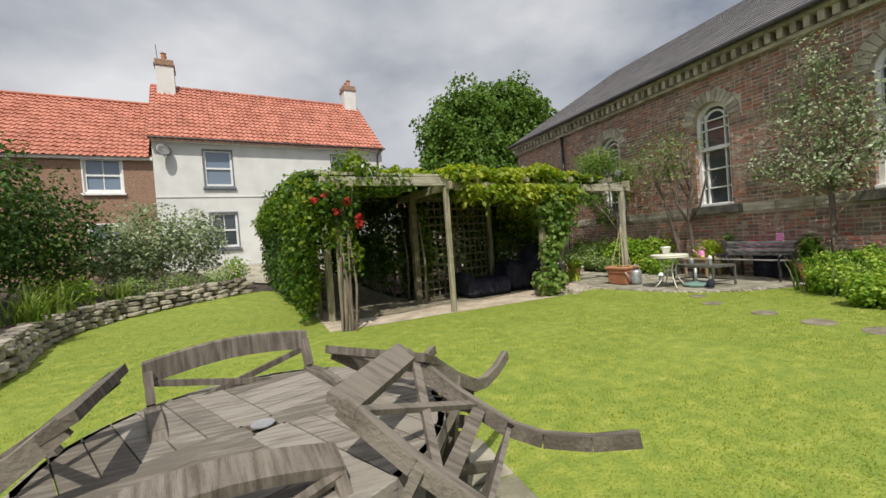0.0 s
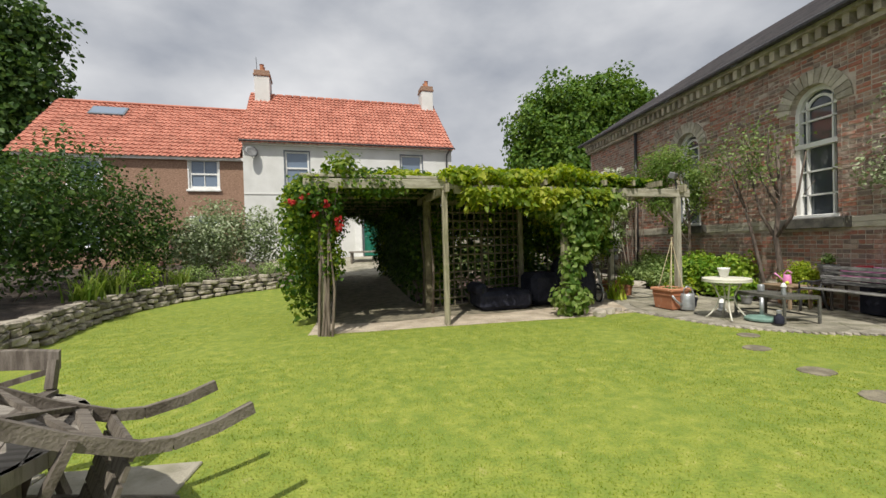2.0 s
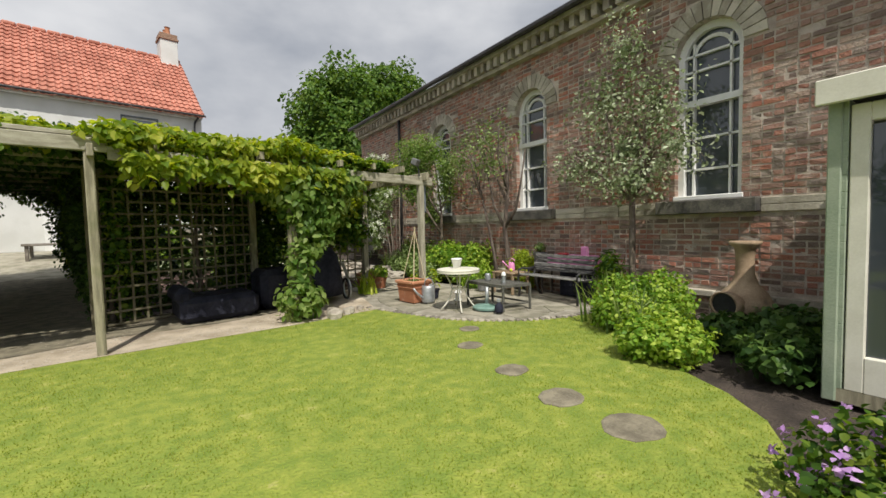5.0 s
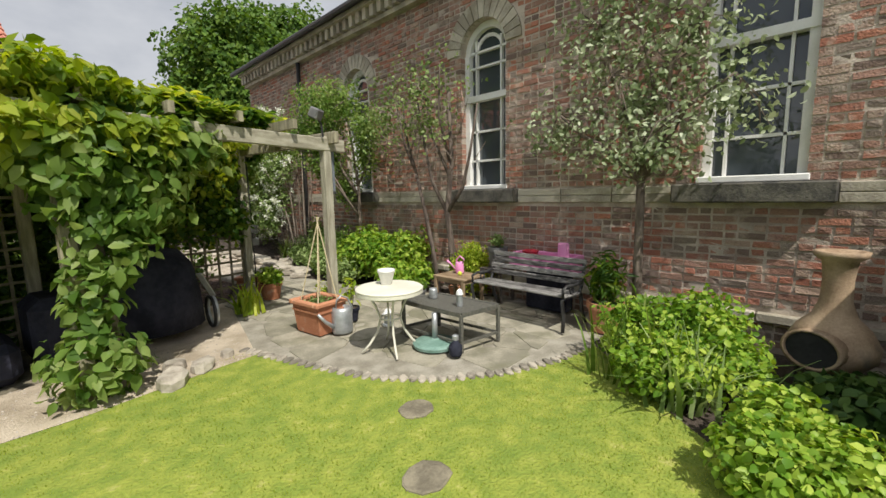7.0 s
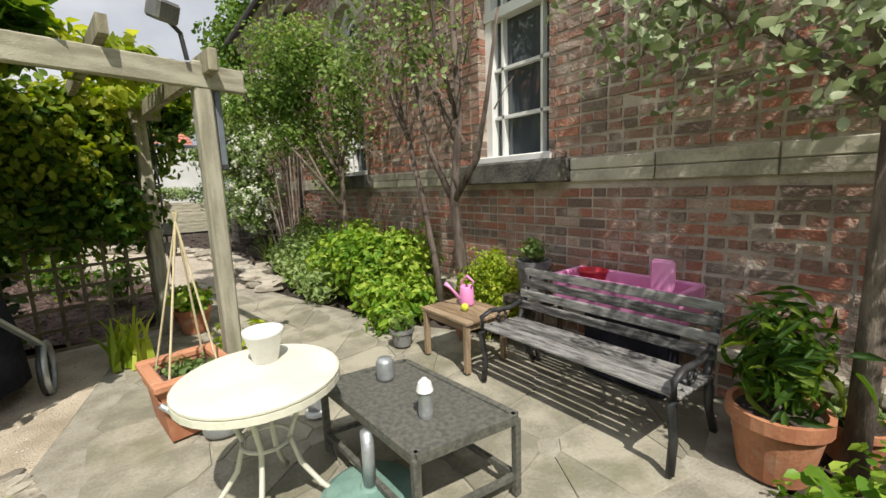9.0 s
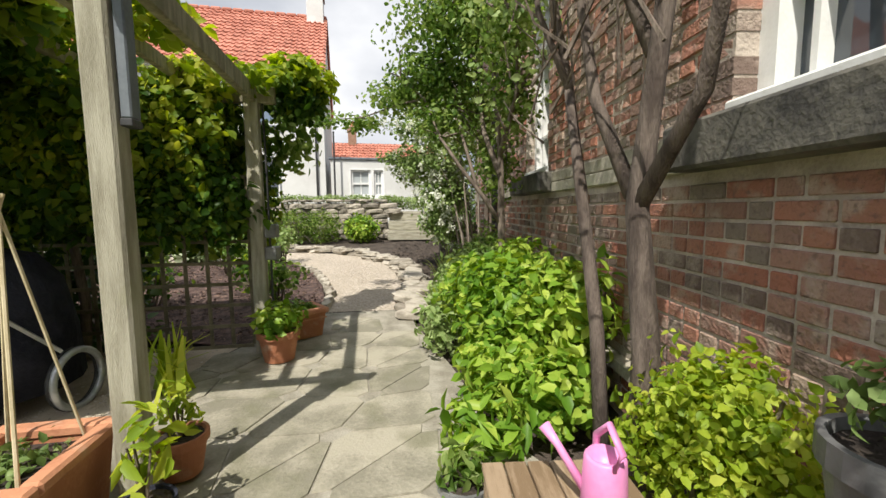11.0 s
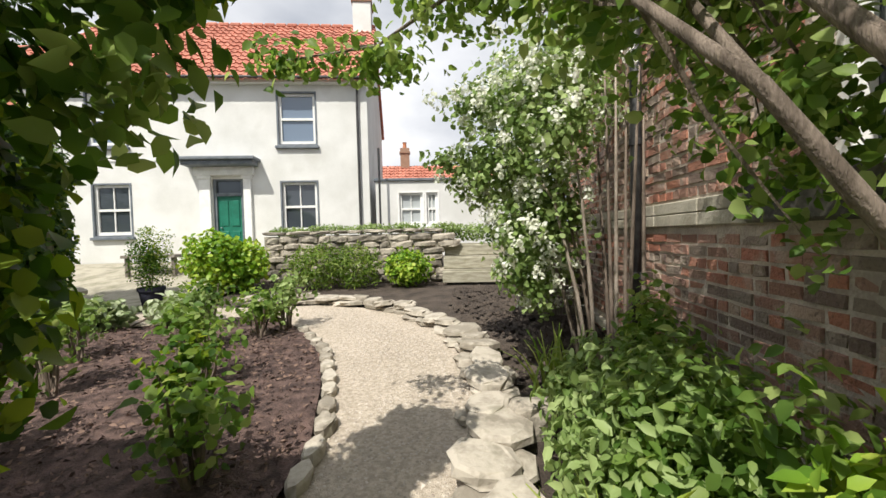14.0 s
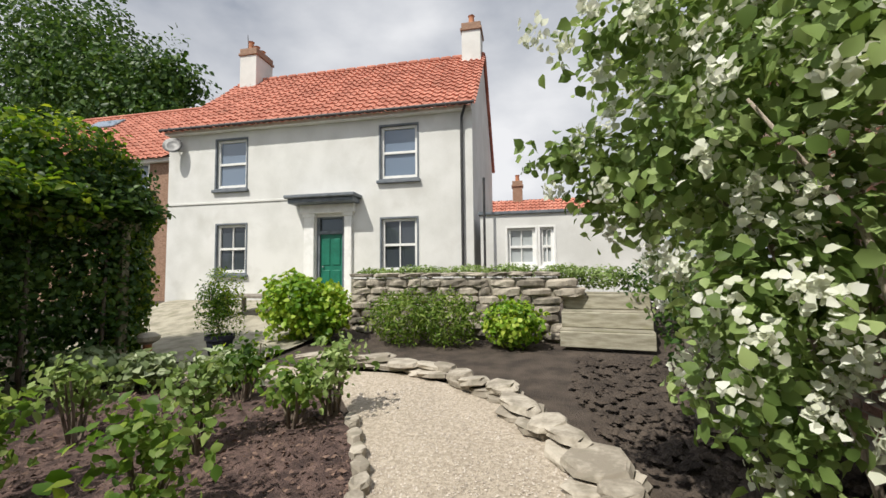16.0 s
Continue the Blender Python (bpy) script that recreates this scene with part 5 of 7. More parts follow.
# bare twisted shrub tree
tw = thing("twisted_shrub_tree", (10.45, 8.45, 0.0), "old twisted shrub with several bare stems", "tree")
TRUNKBARK = mat("dark_trunk_bark", (0.07, 0.052, 0.042), (0.17, 0.135, 0.11), 7, 0.95, 0.9, 50, stretch=(3, 3, 0.6), obj_space=False)
for pts, r0, r1 in (([(10.6, 7.58, 0), (10.6, 7.6, 0.7), (10.58, 7.68, 1.3), (10.62, 7.6, 2.1), (10.55, 7.58, 3.2)], 0.068, 0.026), ([(10.57, 7.9, 0), (10.57, 8.02, 0.7), (10.53, 8.17, 1.4), (10.5, 8.32, 2.0)], 0.042, 0.026),
                    ([(10.58, 7.68, 1.3), (10.65, 7.4, 1.7), (10.6, 7.2, 2.2), (10.6, 7.05, 2.9)], 0.038, 0.012), ([(10.57, 7.7, 1.35), (10.48, 7.9, 1.8), (10.42, 8.0, 2.4), (10.38, 8.1, 3.1)], 0.036, 0.012),
                    ([(10.5, 8.32, 2.0), (10.45, 8.45, 2.5), (10.5, 8.6, 3.1)], 0.026, 0.012), ([(10.5, 8.3, 1.95), (10.35, 8.4, 2.4), (10.3, 8.5, 3.0)], 0.022, 0.01), ([(10.6, 7.64, 1.9), (10.5, 7.9, 2.5), (10.55, 8.1, 3.2)], 0.03, 0.01), ([(10.6, 7.62, 2.1), (10.35, 7.6, 2.8), (10.3, 7.5, 3.5)], 0.026, 0.01)):
    part("limb", tube(B(), pts, [r0 + (r1 - r0) * j / (len(pts) - 1) for j in range(len(pts))], 9), TRUNKBARK, tw, smooth=True)
bm = B()
for k in range(60):
    a = Vector((rt.uniform(10.1, 10.65), rt.uniform(7.1, 8.9), rt.uniform(1.7, 3.2)))
    e = a + Vector((rt.uniform(-.35, .25), rt.uniform(-.4, .4), rt.uniform(.15, .6)))
    tube(bm, [a, (a + e) / 2 + Vector((rt.uniform(-.05, .05), rt.uniform(-.05, .05), 0)), e], [0.009, 0.006, 0.003], 4)
part("twig", bm, M_BARK, tw)["kind"] = "stuff"
P, N = blobs([(10.4, 8.0, 3.2, 0.4, 0.9, 0.7), (10.4, 7.9, 2.7, 0.35, 0.6, 0.4), (10.35, 8.9, 2.9, 0.45, 0.7, 0.8)], 1500, 52, 0.95, 0.5)
leaves("crown", P, N, 0.06, M_HERB, tw, 0.34, 0.9, 52)
# small fruit tree over the path
fruit = tree("fruit_tree", (10.5, 9.98, 0.0), [
    ([(10.52, 9.98, -0.03), (10.46, 9.95, 0.55), (10.43, 9.92, 1.1), (10.42, 9.9, 1.7), (10.36, 9.95, 2.5), (10.3, 10.05, 3.3)], 0.047, 0.015),
    ([(10.43, 9.92, 1.15), (10.25, 9.92, 1.42), (10.02, 9.93, 1.72), (9.86, 10.12, 2.0), (9.7, 10.4, 2.45), (9.45, 10.7, 2.75)], 0.025, 0.007),
    ([(10.2, 9.92, 1.48), (10.12, 10.2, 1.9), (10.0, 10.5, 2.4), (9.9, 10.8, 2.9)], 0.022, 0.007),
    ([(10.42, 9.9, 1.6), (10.3, 10.25, 2.1), (10.3, 10.6, 2.7), (10.2, 10.9, 3.3)], 0.034, 0.009),
    ([(10.41, 9.9, 1.8), (10.5, 9.6, 2.3), (10.45, 9.4, 2.9)], 0.028, 0.009),
    ([(9.7, 10.4, 2.45), (9.4, 10.85, 2.5), (8.95, 11.15, 2.42), (8.4, 11.2, 2.4)], 0.014, 0.004)],
     [(10.0, 10.6, 2.75, 0.5, 0.55, 0.42), (10.25, 10.2, 3.3, 0.5, 0.55, 0.5), (9.45, 10.95, 2.62, 0.45, 0.4, 0.25), (10.5, 9.75, 2.35, 0.28, 0.35, 0.5), (10.4, 9.55, 2.85, 0.35, 0.4, 0.42), (10.3, 10.65, 2.3, 0.35, 0.5, 0.5), (10.45, 10.4, 1.75, 0.28, 0.4, 0.4), (9.85, 10.35, 2.2, 0.3, 0.3, 0.25), (8.95, 11.2, 2.36, 0.35, 0.25, 0.13), (8.45, 11.2, 2.4, 0.28, 0.2, 0.11), (9.75, 10.6, 2.7, 0.5, 0.5, 0.4), (9.9, 10.3, 3.25, 0.6, 0.6, 0.5)], 12500, 0.055, M_APPLE, "small leafy fruit tree beside the path", M_BARK, 53, 0.36, shell=0.85, lump=0.45)
# snowball bush, tall
vib = thing("snowball_tree", (10.5, 12.9, 0.15), "tall snowball shrub with white flower heads", "tree")
for k, (dx, dy, tx, ty, tz) in enumerate(((0, 0, 10.0, 13.0, 2.8), (-.1, .2, 9.6, 13.3, 2.2), (.1, -.1, 10.5, 12.6, 3.2), (.1, .3, 10.3, 14.0, 3.0), (.15, .1, 10.6, 13.3, 3.4), (-.1, -.2, 9.8, 12.7, 2.2), (.15, -.3, 10.6, 12.1, 2.6), (.05, -.35, 10.5, 12.3, 2.7), (.2, -.15, 10.75, 12.8, 2.9), (-.05, -.15, 10.2, 12.6, 2.5), (.22, -.5, 10.7, 12.3, 2.3), (-.12, 0, 10.1, 13.2, 2.4))):
    x, y = 10.5 + dx, 12.9 + dy
    part("stem", tube(B(), [(x, y, zg(x, y) - 0.03), (x + (tx - x) * .2, y + (ty - y) * .3, 0.9), (x + (tx - x) * .5, y + (ty - y) * .6, 1.7), (tx, ty, tz)], [0.022, 0.018, 0.013, 0.006], 7), M_PALEBARK if k % 2 else M_BARK, vib, smooth=True)
VB = [(9.7, 13.1, 2.1, 0.5, 0.5, 0.5), (9.4, 13.3, 2.05, 0.33, 0.35, 0.25), (9.1, 13.2, 2.2, 0.25, 0.2, 0.1), (10.1, 12.8, 2.4, 0.5, 0.5, 0.6), (9.85, 12.9, 1.4, 0.3, 0.35, 0.4), (10.15, 12.9, 1.6, 0.32, 0.3, 0.5), (10.3, 13.4, 3.0, 0.7, 0.7, 0.7), (9.8, 13.5, 2.8, 0.5, 0.5, 0.4), (9.95, 12.9, 0.95, 0.2, 0.25, 0.25), (9.45, 12.9, 2.65, 0.35, 0.25, 0.16), (10.1, 14.2, 1.8, 0.5, 0.5, 0.7), (10.3, 14.3, 1.1, 0.4, 0.4, 0.6), (9.8, 13.0, 1.05, 0.25, 0.25, 0.2)]
P, N = blobs(VB, 12000, 54, 0.75, 0.5)
leaves("crown", P, N, 0.062, M_HERB, vib, 0.42, 0.7, 54, hang=0.4)
P, N = blobs(VB, 220, 55, 0.1, 0.3)
Q = np.repeat(P + N * 0.03, 34, axis=0) + np.random.default_rng(5).normal(0, 0.034, (len(P) * 34, 3))
leaves("blossom", Q, np.repeat(N, 34, axis=0), 0.036, M_PETALW, vib, 0.5, 0.9, 56)

# ---- shrubs and plants ----
bush("leafy_shrub", [(10.45, 9.15, 0.5, 0.5, 0.55, 0.4), (10.3, 9.7, 0.5, 0.5, 0.5, 0.4), (10.6, 9.9, 0.6, 0.4, 0.5, 0.4), (10.65, 8.75, 0.6, 0.32, 0.45, 0.36), (10.2, 8.7, 0.24, 0.28, 0.32, 0.24), (10.45, 8.3, 0.24, 0.25, 0.3, 0.24)], 8800, 0.09, M_BRIGHT, "bright green broad-leaved shrub by the path", seed=61, width=0.3, shell=0.6, spread=0.75, lump=0.35)
bush("golden_shrub", [(10.68, 7.22, 0.6, 0.2, 0.24, 0.25), (10.62, 7.42, 0.48, 0.2, 0.18, 0.22), (10.66, 7.15, 0.35, 0.2, 0.24, 0.26)], 6500, 0.036, M_YELLOW, "small golden-leaved shrub below the chapel window", seed=62, width=0.34, lump=0.6, shell=0.8, spread=1.0)
bush("border_herbs", [(9.85 + 0.04 * k, 9.6 + 0.42 * k, 0.24 + 0.02 * k, 0.24, 0.3, 0.24) for k in range(6)] + [(10.3, 11.0, 0.5, 0.4, 0.5, 0.4), (10.3, 11.9, 0.4, 0.4, 0.4, 0.35)], 3600, 0.08, M_HERB, "low mixed herbs along the path edge", "plants", 63, 0.24, lump=0.4)
bush("tall_border_plants", [(10.5, 10.55, 0.5, 0.3, 0.35, 0.5), (10.4, 11.1, 0.48, 0.35, 0.4, 0.45), (10.55, 11.7, 0.5, 0.3, 0.4, 0.48), (10.2, 10.75, 0.35, 0.25, 0.3, 0.33), (10.65, 12.1, 0.7, 0.2, 0.25, 0.4)], 3600, 0.07, M_APPLE, "tall leafy border plants below the chapel wall", "plants", 69, 0.3, lump=0.5, shell=0.85, hang=0.5)
bush("fern_clump", [(10.0, 8.1, 0.15, 0.22, 0.25, 0.16), (10.15, 8.6, 0.22, 0.2, 0.25, 0.2)], 500, 0.12, M_BRIGHT, "small green plants at the foot of the stems", "plants", 64, 0.2)
bush("border_shrub", [(9.75, 4.35, 0.32, 0.45, 0.42, 0.32), (9.25, 4.05, 0.25, 0.4, 0.4, 0.25), (9.95, 3.95, 0.38, 0.4, 0.36, 0.34), (9.6, 3.7, 0.25, 0.4, 0.3, 0.24)], 7600, 0.052, M_BRIGHT, "leafy pale green border plants beside the lawn", "plants", 65, 0.36, lump=0.35)
bush("lime_flower_plant", [(8.5, 3.0, 0.2, 0.33, 0.28, 0.22), (8.4, 3.3, 0.2, 0.3, 0.28, 0.22), (8.8, 3.3, 0.22, 0.3, 0.25, 0.24)], 4600, 0.05, M_BRIGHT, "lime green flowering plant at the bed edge", "plants", 66, 0.4)
bush("dark_border_plant", [(9.6, 2.9, 0.14, 0.4, 0.45, 0.18), (9.8, 2.5, 0.2, 0.5, 0.35, 0.22), (8.9, 2.3, 0.2, 0.5, 0.35, 0.2), (9.3, 3.3, 0.1, 0.35, 0.25, 0.14)], 5200, 0.08, M_DARKLEAF, "dark green leafy border plants", "plants", 67, 0.36)
bush("hardy_geranium", [(6.6, 1.3, 0.16, 0.5, 0.36, 0.2), (7.1, 1.45, 0.2, 0.45, 0.36, 0.23), (6.3, 0.9, 0.18, 0.4, 0.4, 0.22), (7.5, 1.25, 0.24, 0.4, 0.36, 0.26)], 3400, 0.05, M_VINE, "mauve-flowered geranium clump at the lawn edge", "plants", 68, 0.4, flower=(M_PETALP, 190, 0.035))
rs2 = random.Random(77)


def strap(name, x, y, z, r, h, n, material, label, seed, wide=0.02):
    """A clump of arching strap leaves."""
    t = thing(name, (x, y, z), label, "plants")
    rng = np.random.default_rng(seed)
    v, f = [], []
    for i in range(n):
        a, ln = rng.uniform(0, 6.283), h * rng.uniform(0.6, 1.15)
        bx, by = x + rng.normal(0, r * 0.25), y + rng.normal(0, r * 0.25)
        lean, w = rng.uniform(0.2, 1.0) * r, wide * rng.uniform(0.6, 1.2)
        px, py = -math.sin(a) * w, math.cos(a) * w
        b0 = len(v)
        for q in (0, 0.35, 0.7, 1.0):
            cx, cy, cz = bx + math.cos(a) * lean * q ** 1.6, by + math.sin(a) * lean * q ** 1.6, z + ln * (q - 0.35 * lean / r * q ** 3)
            k = 1 - 0.85 * q
            v += [(cx - px * k, cy - py * k, cz), (cx + px * k, cy + py * k, cz)]
        for q in range(3):
            f += [(b0 + 2 * q, b0 + 2 * q + 1, b0 + 2 * q + 3), (b0 + 2 * q, b0 + 2 * q + 3, b0 + 2 * q + 2)]
    trimesh("leaf_clump", np.array(v), np.array(f), material, t)
    return t


strap("day_lily", 9.35, 4.35, 0, 0.5, 0.75, 70, M_MEADOW, "tall strap-leaved clump in the border", 70)
strap("day_lily", 9.15, 3.85, 0, 0.5, 0.6, 80, M_HERB, "tall strap-leaved clump in the border", 79)
strap("iris_clump", 9.9, 10.55, 0.06, 0.35, 0.5, 50, M_MEADOW, "narrow upright leaves by the path", 71)
strap("iris_clump", 10.05, 12.3, 0.12, 0.4, 0.6, 60, M_MEADOW, "narrow upright leaves by the path", 72)

# raised bed behind the retaining wall
bm = B()
ring = LEFTWALL + [(-0.5, 14.6)]
rows_ = [[bm.verts.new((x - 0.12 - q, y, 0.42 + 0.25 * smooth01(q / 5))) for q in (0, 1, 2.5, 5, 12, 28)] for x, y in ring]
for a, b in zip(rows_, rows_[1:]):
    for k in range(5):
        bm.faces.new((a[k], b[k], b[k + 1], a[k + 1]))
bmesh.ops.recalc_face_normals(bm, faces=bm.faces)
tagged(part("raised_bed", bm, M_SOIL), "dark soil of the raised shrub bed", "garden bed", kind="structure")
for name, bl, n, s, m, lab, seed, kw in (
    ("dark_shrub", [(-4.8, 7.8, 2.2, 1.3, 1.3, 1.5), (-4.4, 9.2, 2.0, 1.0, 1.0, 1.4), (-4.5, 10.4, 2.5, 1.3, 1.1, 1.6), (-4.9, 6.3, 2.1, 1.2, 1.2, 1.5), (-3.5, 6.6, 1.2, 0.7, 0.9, 0.8)], 12500, 0.11, M_DARKLEAF, "large dark green shrub above the stone wall", 81, {}),
    ("dark_shrub", [(-3.5, 4.6, 1.4, 0.9, 1.2, 1.1), (-3.0, 5.4, 0.9, 0.6, 0.8, 0.6), (-4.0, 3.2, 1.8, 1.1, 1.2, 1.5)], 6000, 0.11, M_TREELEAF, "rambling green shrub above the stone wall", 82, {}),
    ("rose_shrub", [(-5.2, 11.8, 2.5, 1.3, 1.1, 1.7), (-4.2, 12.6, 2.1, 1.0, 1.0, 1.3), (-5.8, 10.6, 2.2, 1.1, 1.0, 1.5)], 9500, 0.1, M_DARKLEAF, "dark shrub rose with a few pale blooms", 83, {"flower": (M_PETALPK, 14, 0.07)}),
    ("variegated_shrub", [(-2.7, 14.2, 1.9, 1.0, 0.8, 1.1), (-1.6, 14.6, 1.8, 0.8, 0.7, 1.0), (-3.5, 13.8, 1.5, 0.7, 0.7, 0.9)], 7500, 0.1, M_SILVER, "pale variegated shrub with whitish leaves", 84, {}),
    ("green_shrub", [(-3.6, 15.6, 1.3, 1.1, 0.8, 1.0), (-5.2, 14.6, 1.4, 1.2, 0.9, 1.1)], 3200, 0.11, M_TREELEAF, "green shrub in front of the brick house", 85, {}),
    ("sage_mound", [(-2.6, 12.2, 0.68, 0.5, 0.45, 0.3), (-1.8, 12.9, 0.68, 0.5, 0.4, 0.3), (-1.0, 13.4, 0.68, 0.45, 0.4, 0.28)], 2400, 0.06, M_HERB, "grey-green sage mounds spilling over the wall", 86, {}),
    ("green_mound", [(-0.6, 14.2, 0.85, 0.4, 0.4, 0.45), (-3.3, 11.0, 0.75, 0.45, 0.5, 0.35)], 1500, 0.07, M_BRIGHT, "fresh green mounded plant above the wall", 87, {}),
):
    bush(name, bl, n, s, m, lab, seed=seed, group="raised", shell=0.6, lump=0.35, **kw)
strap("strap_leaf_clump", -3.4, 10.0, 0.45, 0.55, 0.7, 110, M_MEADOW, "bright strap-leaved clump above the wall", 73, 0.025)
strap("strap_leaf_clump", -3.1, 8.9, 0.45, 0.5, 0.6, 80, M_MEADOW, "bright strap-leaved clump above the wall", 74, 0.025)
strap("strap_leaf_clump", -2.75, 11.6, 0.45, 0.45, 0.55, 80, M_MEADOW, "bright strap-leaved clump above the wall", 75, 0.025)

# beds by the house
bush("hydrangea", [(4.0, 16.9, 1.05, 0.6, 0.5, 0.62), (4.5, 17.1, 0.95, 0.5, 0.45, 0.5)], 3300, 0.1, M_BRIGHT, "bright green rounded shrub at the wall corner", seed=91, width=0.42)
bush("feathery_shrub", [(6.0, 17.25, 0.85, 0.65, 0.4, 0.48), (6.8, 17.35, 0.85, 0.55, 0.4, 0.46)], 4200, 0.08, M_MEADOW, "feathery green plants below the stone wall", seed=92, width=0.16)
bush("lady_mantle", [(7.9, 17.4, 0.78, 0.5, 0.35, 0.38)], 1500, 0.075, M_BRIGHT, "fresh green mound beside the steps", seed=93, width=0.42)
bush("creeping_plant", [(4.9, 18.35, 1.62, 0.5, 0.25, 0.1), (5.8, 18.4, 1.64, 0.6, 0.25, 0.12), (6.8, 18.4, 1.64, 0.6, 0.25, 0.1), (7.7, 18.4, 1.64, 0.5, 0.25, 0.12), (9.2, 18.6, 1.5, 0.6, 0.3, 0.2), (8.6, 18.3, 1.6, 0.4, 0.25, 0.14)], 4200, 0.06, M_HERB, "low green plants trailing along the wall top", "plants", 94, group="raised")
bush("dark_hedge", [(10.2, 18.4, 1.3, 0.7, 0.5, 0.6), (11.2, 18.6, 1.4, 0.8, 0.5, 0.8), (10.4, 16.6, 0.9, 0.5, 0.8, 0.6)], 3200, 0.09, M_DARKLEAF, "dark hedge beyond the snowball shrub", seed=95)
for k, (x, y, h) in enumerate(((6.9, 12.5, 0.6), (6.2, 13.3, 0.65), (7.35, 11.7, 0.55), (5.7, 12.3, 0.7), (6.9, 14.25, 0.62), (5.6, 14.2, 0.55), (7.9, 11.2, 0.5), (4.9, 13.2, 0.6), (6.1, 11.2, 0.6), (6.55, 13.95, 0.5))):
    z = zg(x, y)
    rb2 = [(x + rs2.uniform(-.15, .15), y + rs2.uniform(-.15, .15), z + h * q, 0.3, 0.3, 0.2) for q in (0.55, 0.8, 1.0)]
    bush("rose_bush", rb2, 330, 0.075, (M_APPLE, M_HERB, M_VINE)[k % 3], "leggy rose bush in the mulched bed", seed=100 + k, width=0.36, stems=8, group="", shell=0.95, lump=0.5)
bush("heuchera", [(4.0, 14.3, 0.45, 0.5, 0.35, 0.2), (3.2, 14.1, 0.45, 0.5, 0.35, 0.22), (5.0, 14.6, 0.45, 0.5, 0.3, 0.2)], 1500, 0.12, M_SILVER, "large pale-leaved plants beside the path", "plants", 111, 0.42)

# ---- rubble walls ----
rw = random.Random(21)
lw = tagged(new("dry_stone_wall"), "low dry-stone retaining wall beside the lawn", "wall", kind="structure")
seg = [(Vector((*a, 0)), Vector((*b, 0))) for a, b in zip(LEFTWALL[1:], LEFTWALL[2:])]
for a, b in seg:
    d = b - a
    ang = math.degrees(math.atan2(d.y, d.x))
    nrm = Vector((-d.y, d.x, 0)).normalized()
    for row in range(4):
        s = rw.uniform(-.1, 0.1)
        while s < d.length:
            ln = rw.uniform(0.26, 0.52)
            p = a + d.normalized() * (s + ln / 2) + nrm * (0.02 + row * 0.025 + rw.uniform(0, .03))
            z = zg(p.x, p.y)
            stone_piece(lw, M_STONE, p.x, p.y, z + 0.055 + row * 0.118, ln, 0.3, rw.uniform(0.095, 0.13), ang, rw)
            s += ln
hw = tagged(part("garden_wall", box(B(), 4.45, 8.55, 18.02, 18.32, 0.3, 1.5), M_MORTAR), "grey rubble stone garden wall before the house", "wall", kind="structure")
for row in range(7):
    x = 4.4 + rw.uniform(0, .1)
    hh = 0.148
    while x < 8.55:
        ln = rw.uniform(0.2, 0.55)
        stone_piece(hw, M_STONE, x + ln / 2, 18.02 + rw.uniform(-.02, .02), 0.52 + row * hh, ln * 0.99, 0.22, hh * rw.uniform(0.8, 1.05), 0, rw, 5)
        x += ln
x = 4.35
while x < 8.6:
    ln = rw.uniform(0.3, 0.6)
    stone_piece(hw, M_STONE, x + ln / 2, 18.15, 1.57, ln, 0.46, 0.08, 0, rw, 2)
    x += ln
steps = thing("timber_steps", (9.2, 17.9, 0.45), "pale timber-edged garden steps beside the wall", "steps")
for k in range(3):
    z0 = 0.44 + k * 0.27
    part("riser", box(B(), 8.62, 9.95, 17.5 + k * 0.3, 17.56 + k * 0.3, z0, z0 + 0.24, 0.01), M_PALETIMBER, steps)
    part("tread", box(B(), 8.62, 9.95, 17.52 + k * 0.3, 17.9 + k * 0.3, z0 + 0.2, z0 + 0.265, 0.01), M_FLAG, steps)
gb = thing("rubble_border", (9.2, 14.2, 0.2), "pale rubble stone border along the gravel path", "garden border")
border = [(9.62, 10.7), (9.5, 11.2), (9.5, 11.9), (9.5, 12.7), (9.3, 13.7), (8.85, 14.45), (8.25, 15.15), (7.4, 15.65), (6.5, 15.85), (5.4, 15.75)]
for a, b in zip(border, border[1:]):
    a, b = Vector((*a, 0)), Vector((*b, 0))
    d = b - a
    ang = math.degrees(math.atan2(d.y, d.x))
    for row in range(2):
        s = rw.uniform(-.1, 0)
        while s < d.length:
            ln = rw.uniform(0.25, 0.55)
            p = a + d.normalized() * (s + ln / 2)
            stone_piece(gb, M_PALESTONE, p.x + rw.uniform(-.05, .05), p.y + rw.uniform(-.05, .05), zg(p.x, p.y) + 0.035 + row * 0.075, ln * 1.1, rw.uniform(0.3, 0.5) - 0.06 * row, rw.uniform(0.06, 0.095), ang + rw.uniform(-15, 15), rw, 6)
            s += ln
eb = thing("stone_edging", (8.2, 12.3, 0.15), "small rough stones edging the mulch", "garden border")
edge = [(8.42, 11.1), (8.35, 11.7), (8.1, 12.5), (7.7, 13.4), (7.15, 14.1)]
for a, b in zip(edge, edge[1:]):
    a, b = Vector((*a, 0)), Vector((*b, 0))
    d = b - a
    s = 0
    while s < d.length:
        ln = rw.uniform(0.16, 0.34)
        p = a + d.normalized() * (s + ln / 2)
        stone_piece(eb, M_PALESTONE, p.x, p.y, zg(p.x, p.y) + 0.03, ln, 0.14, 0.1, math.degrees(math.atan2(d.y, d.x)), rw, 8)
        s += ln
rock = stone_piece(None, M_STONE, 9.78, 11.95, 0.12, 0.36, 0.3, 0.26, 20, rw)
rock.name = "boulder"
tagged(rock, "grey boulder at the bend of the path", "rock")


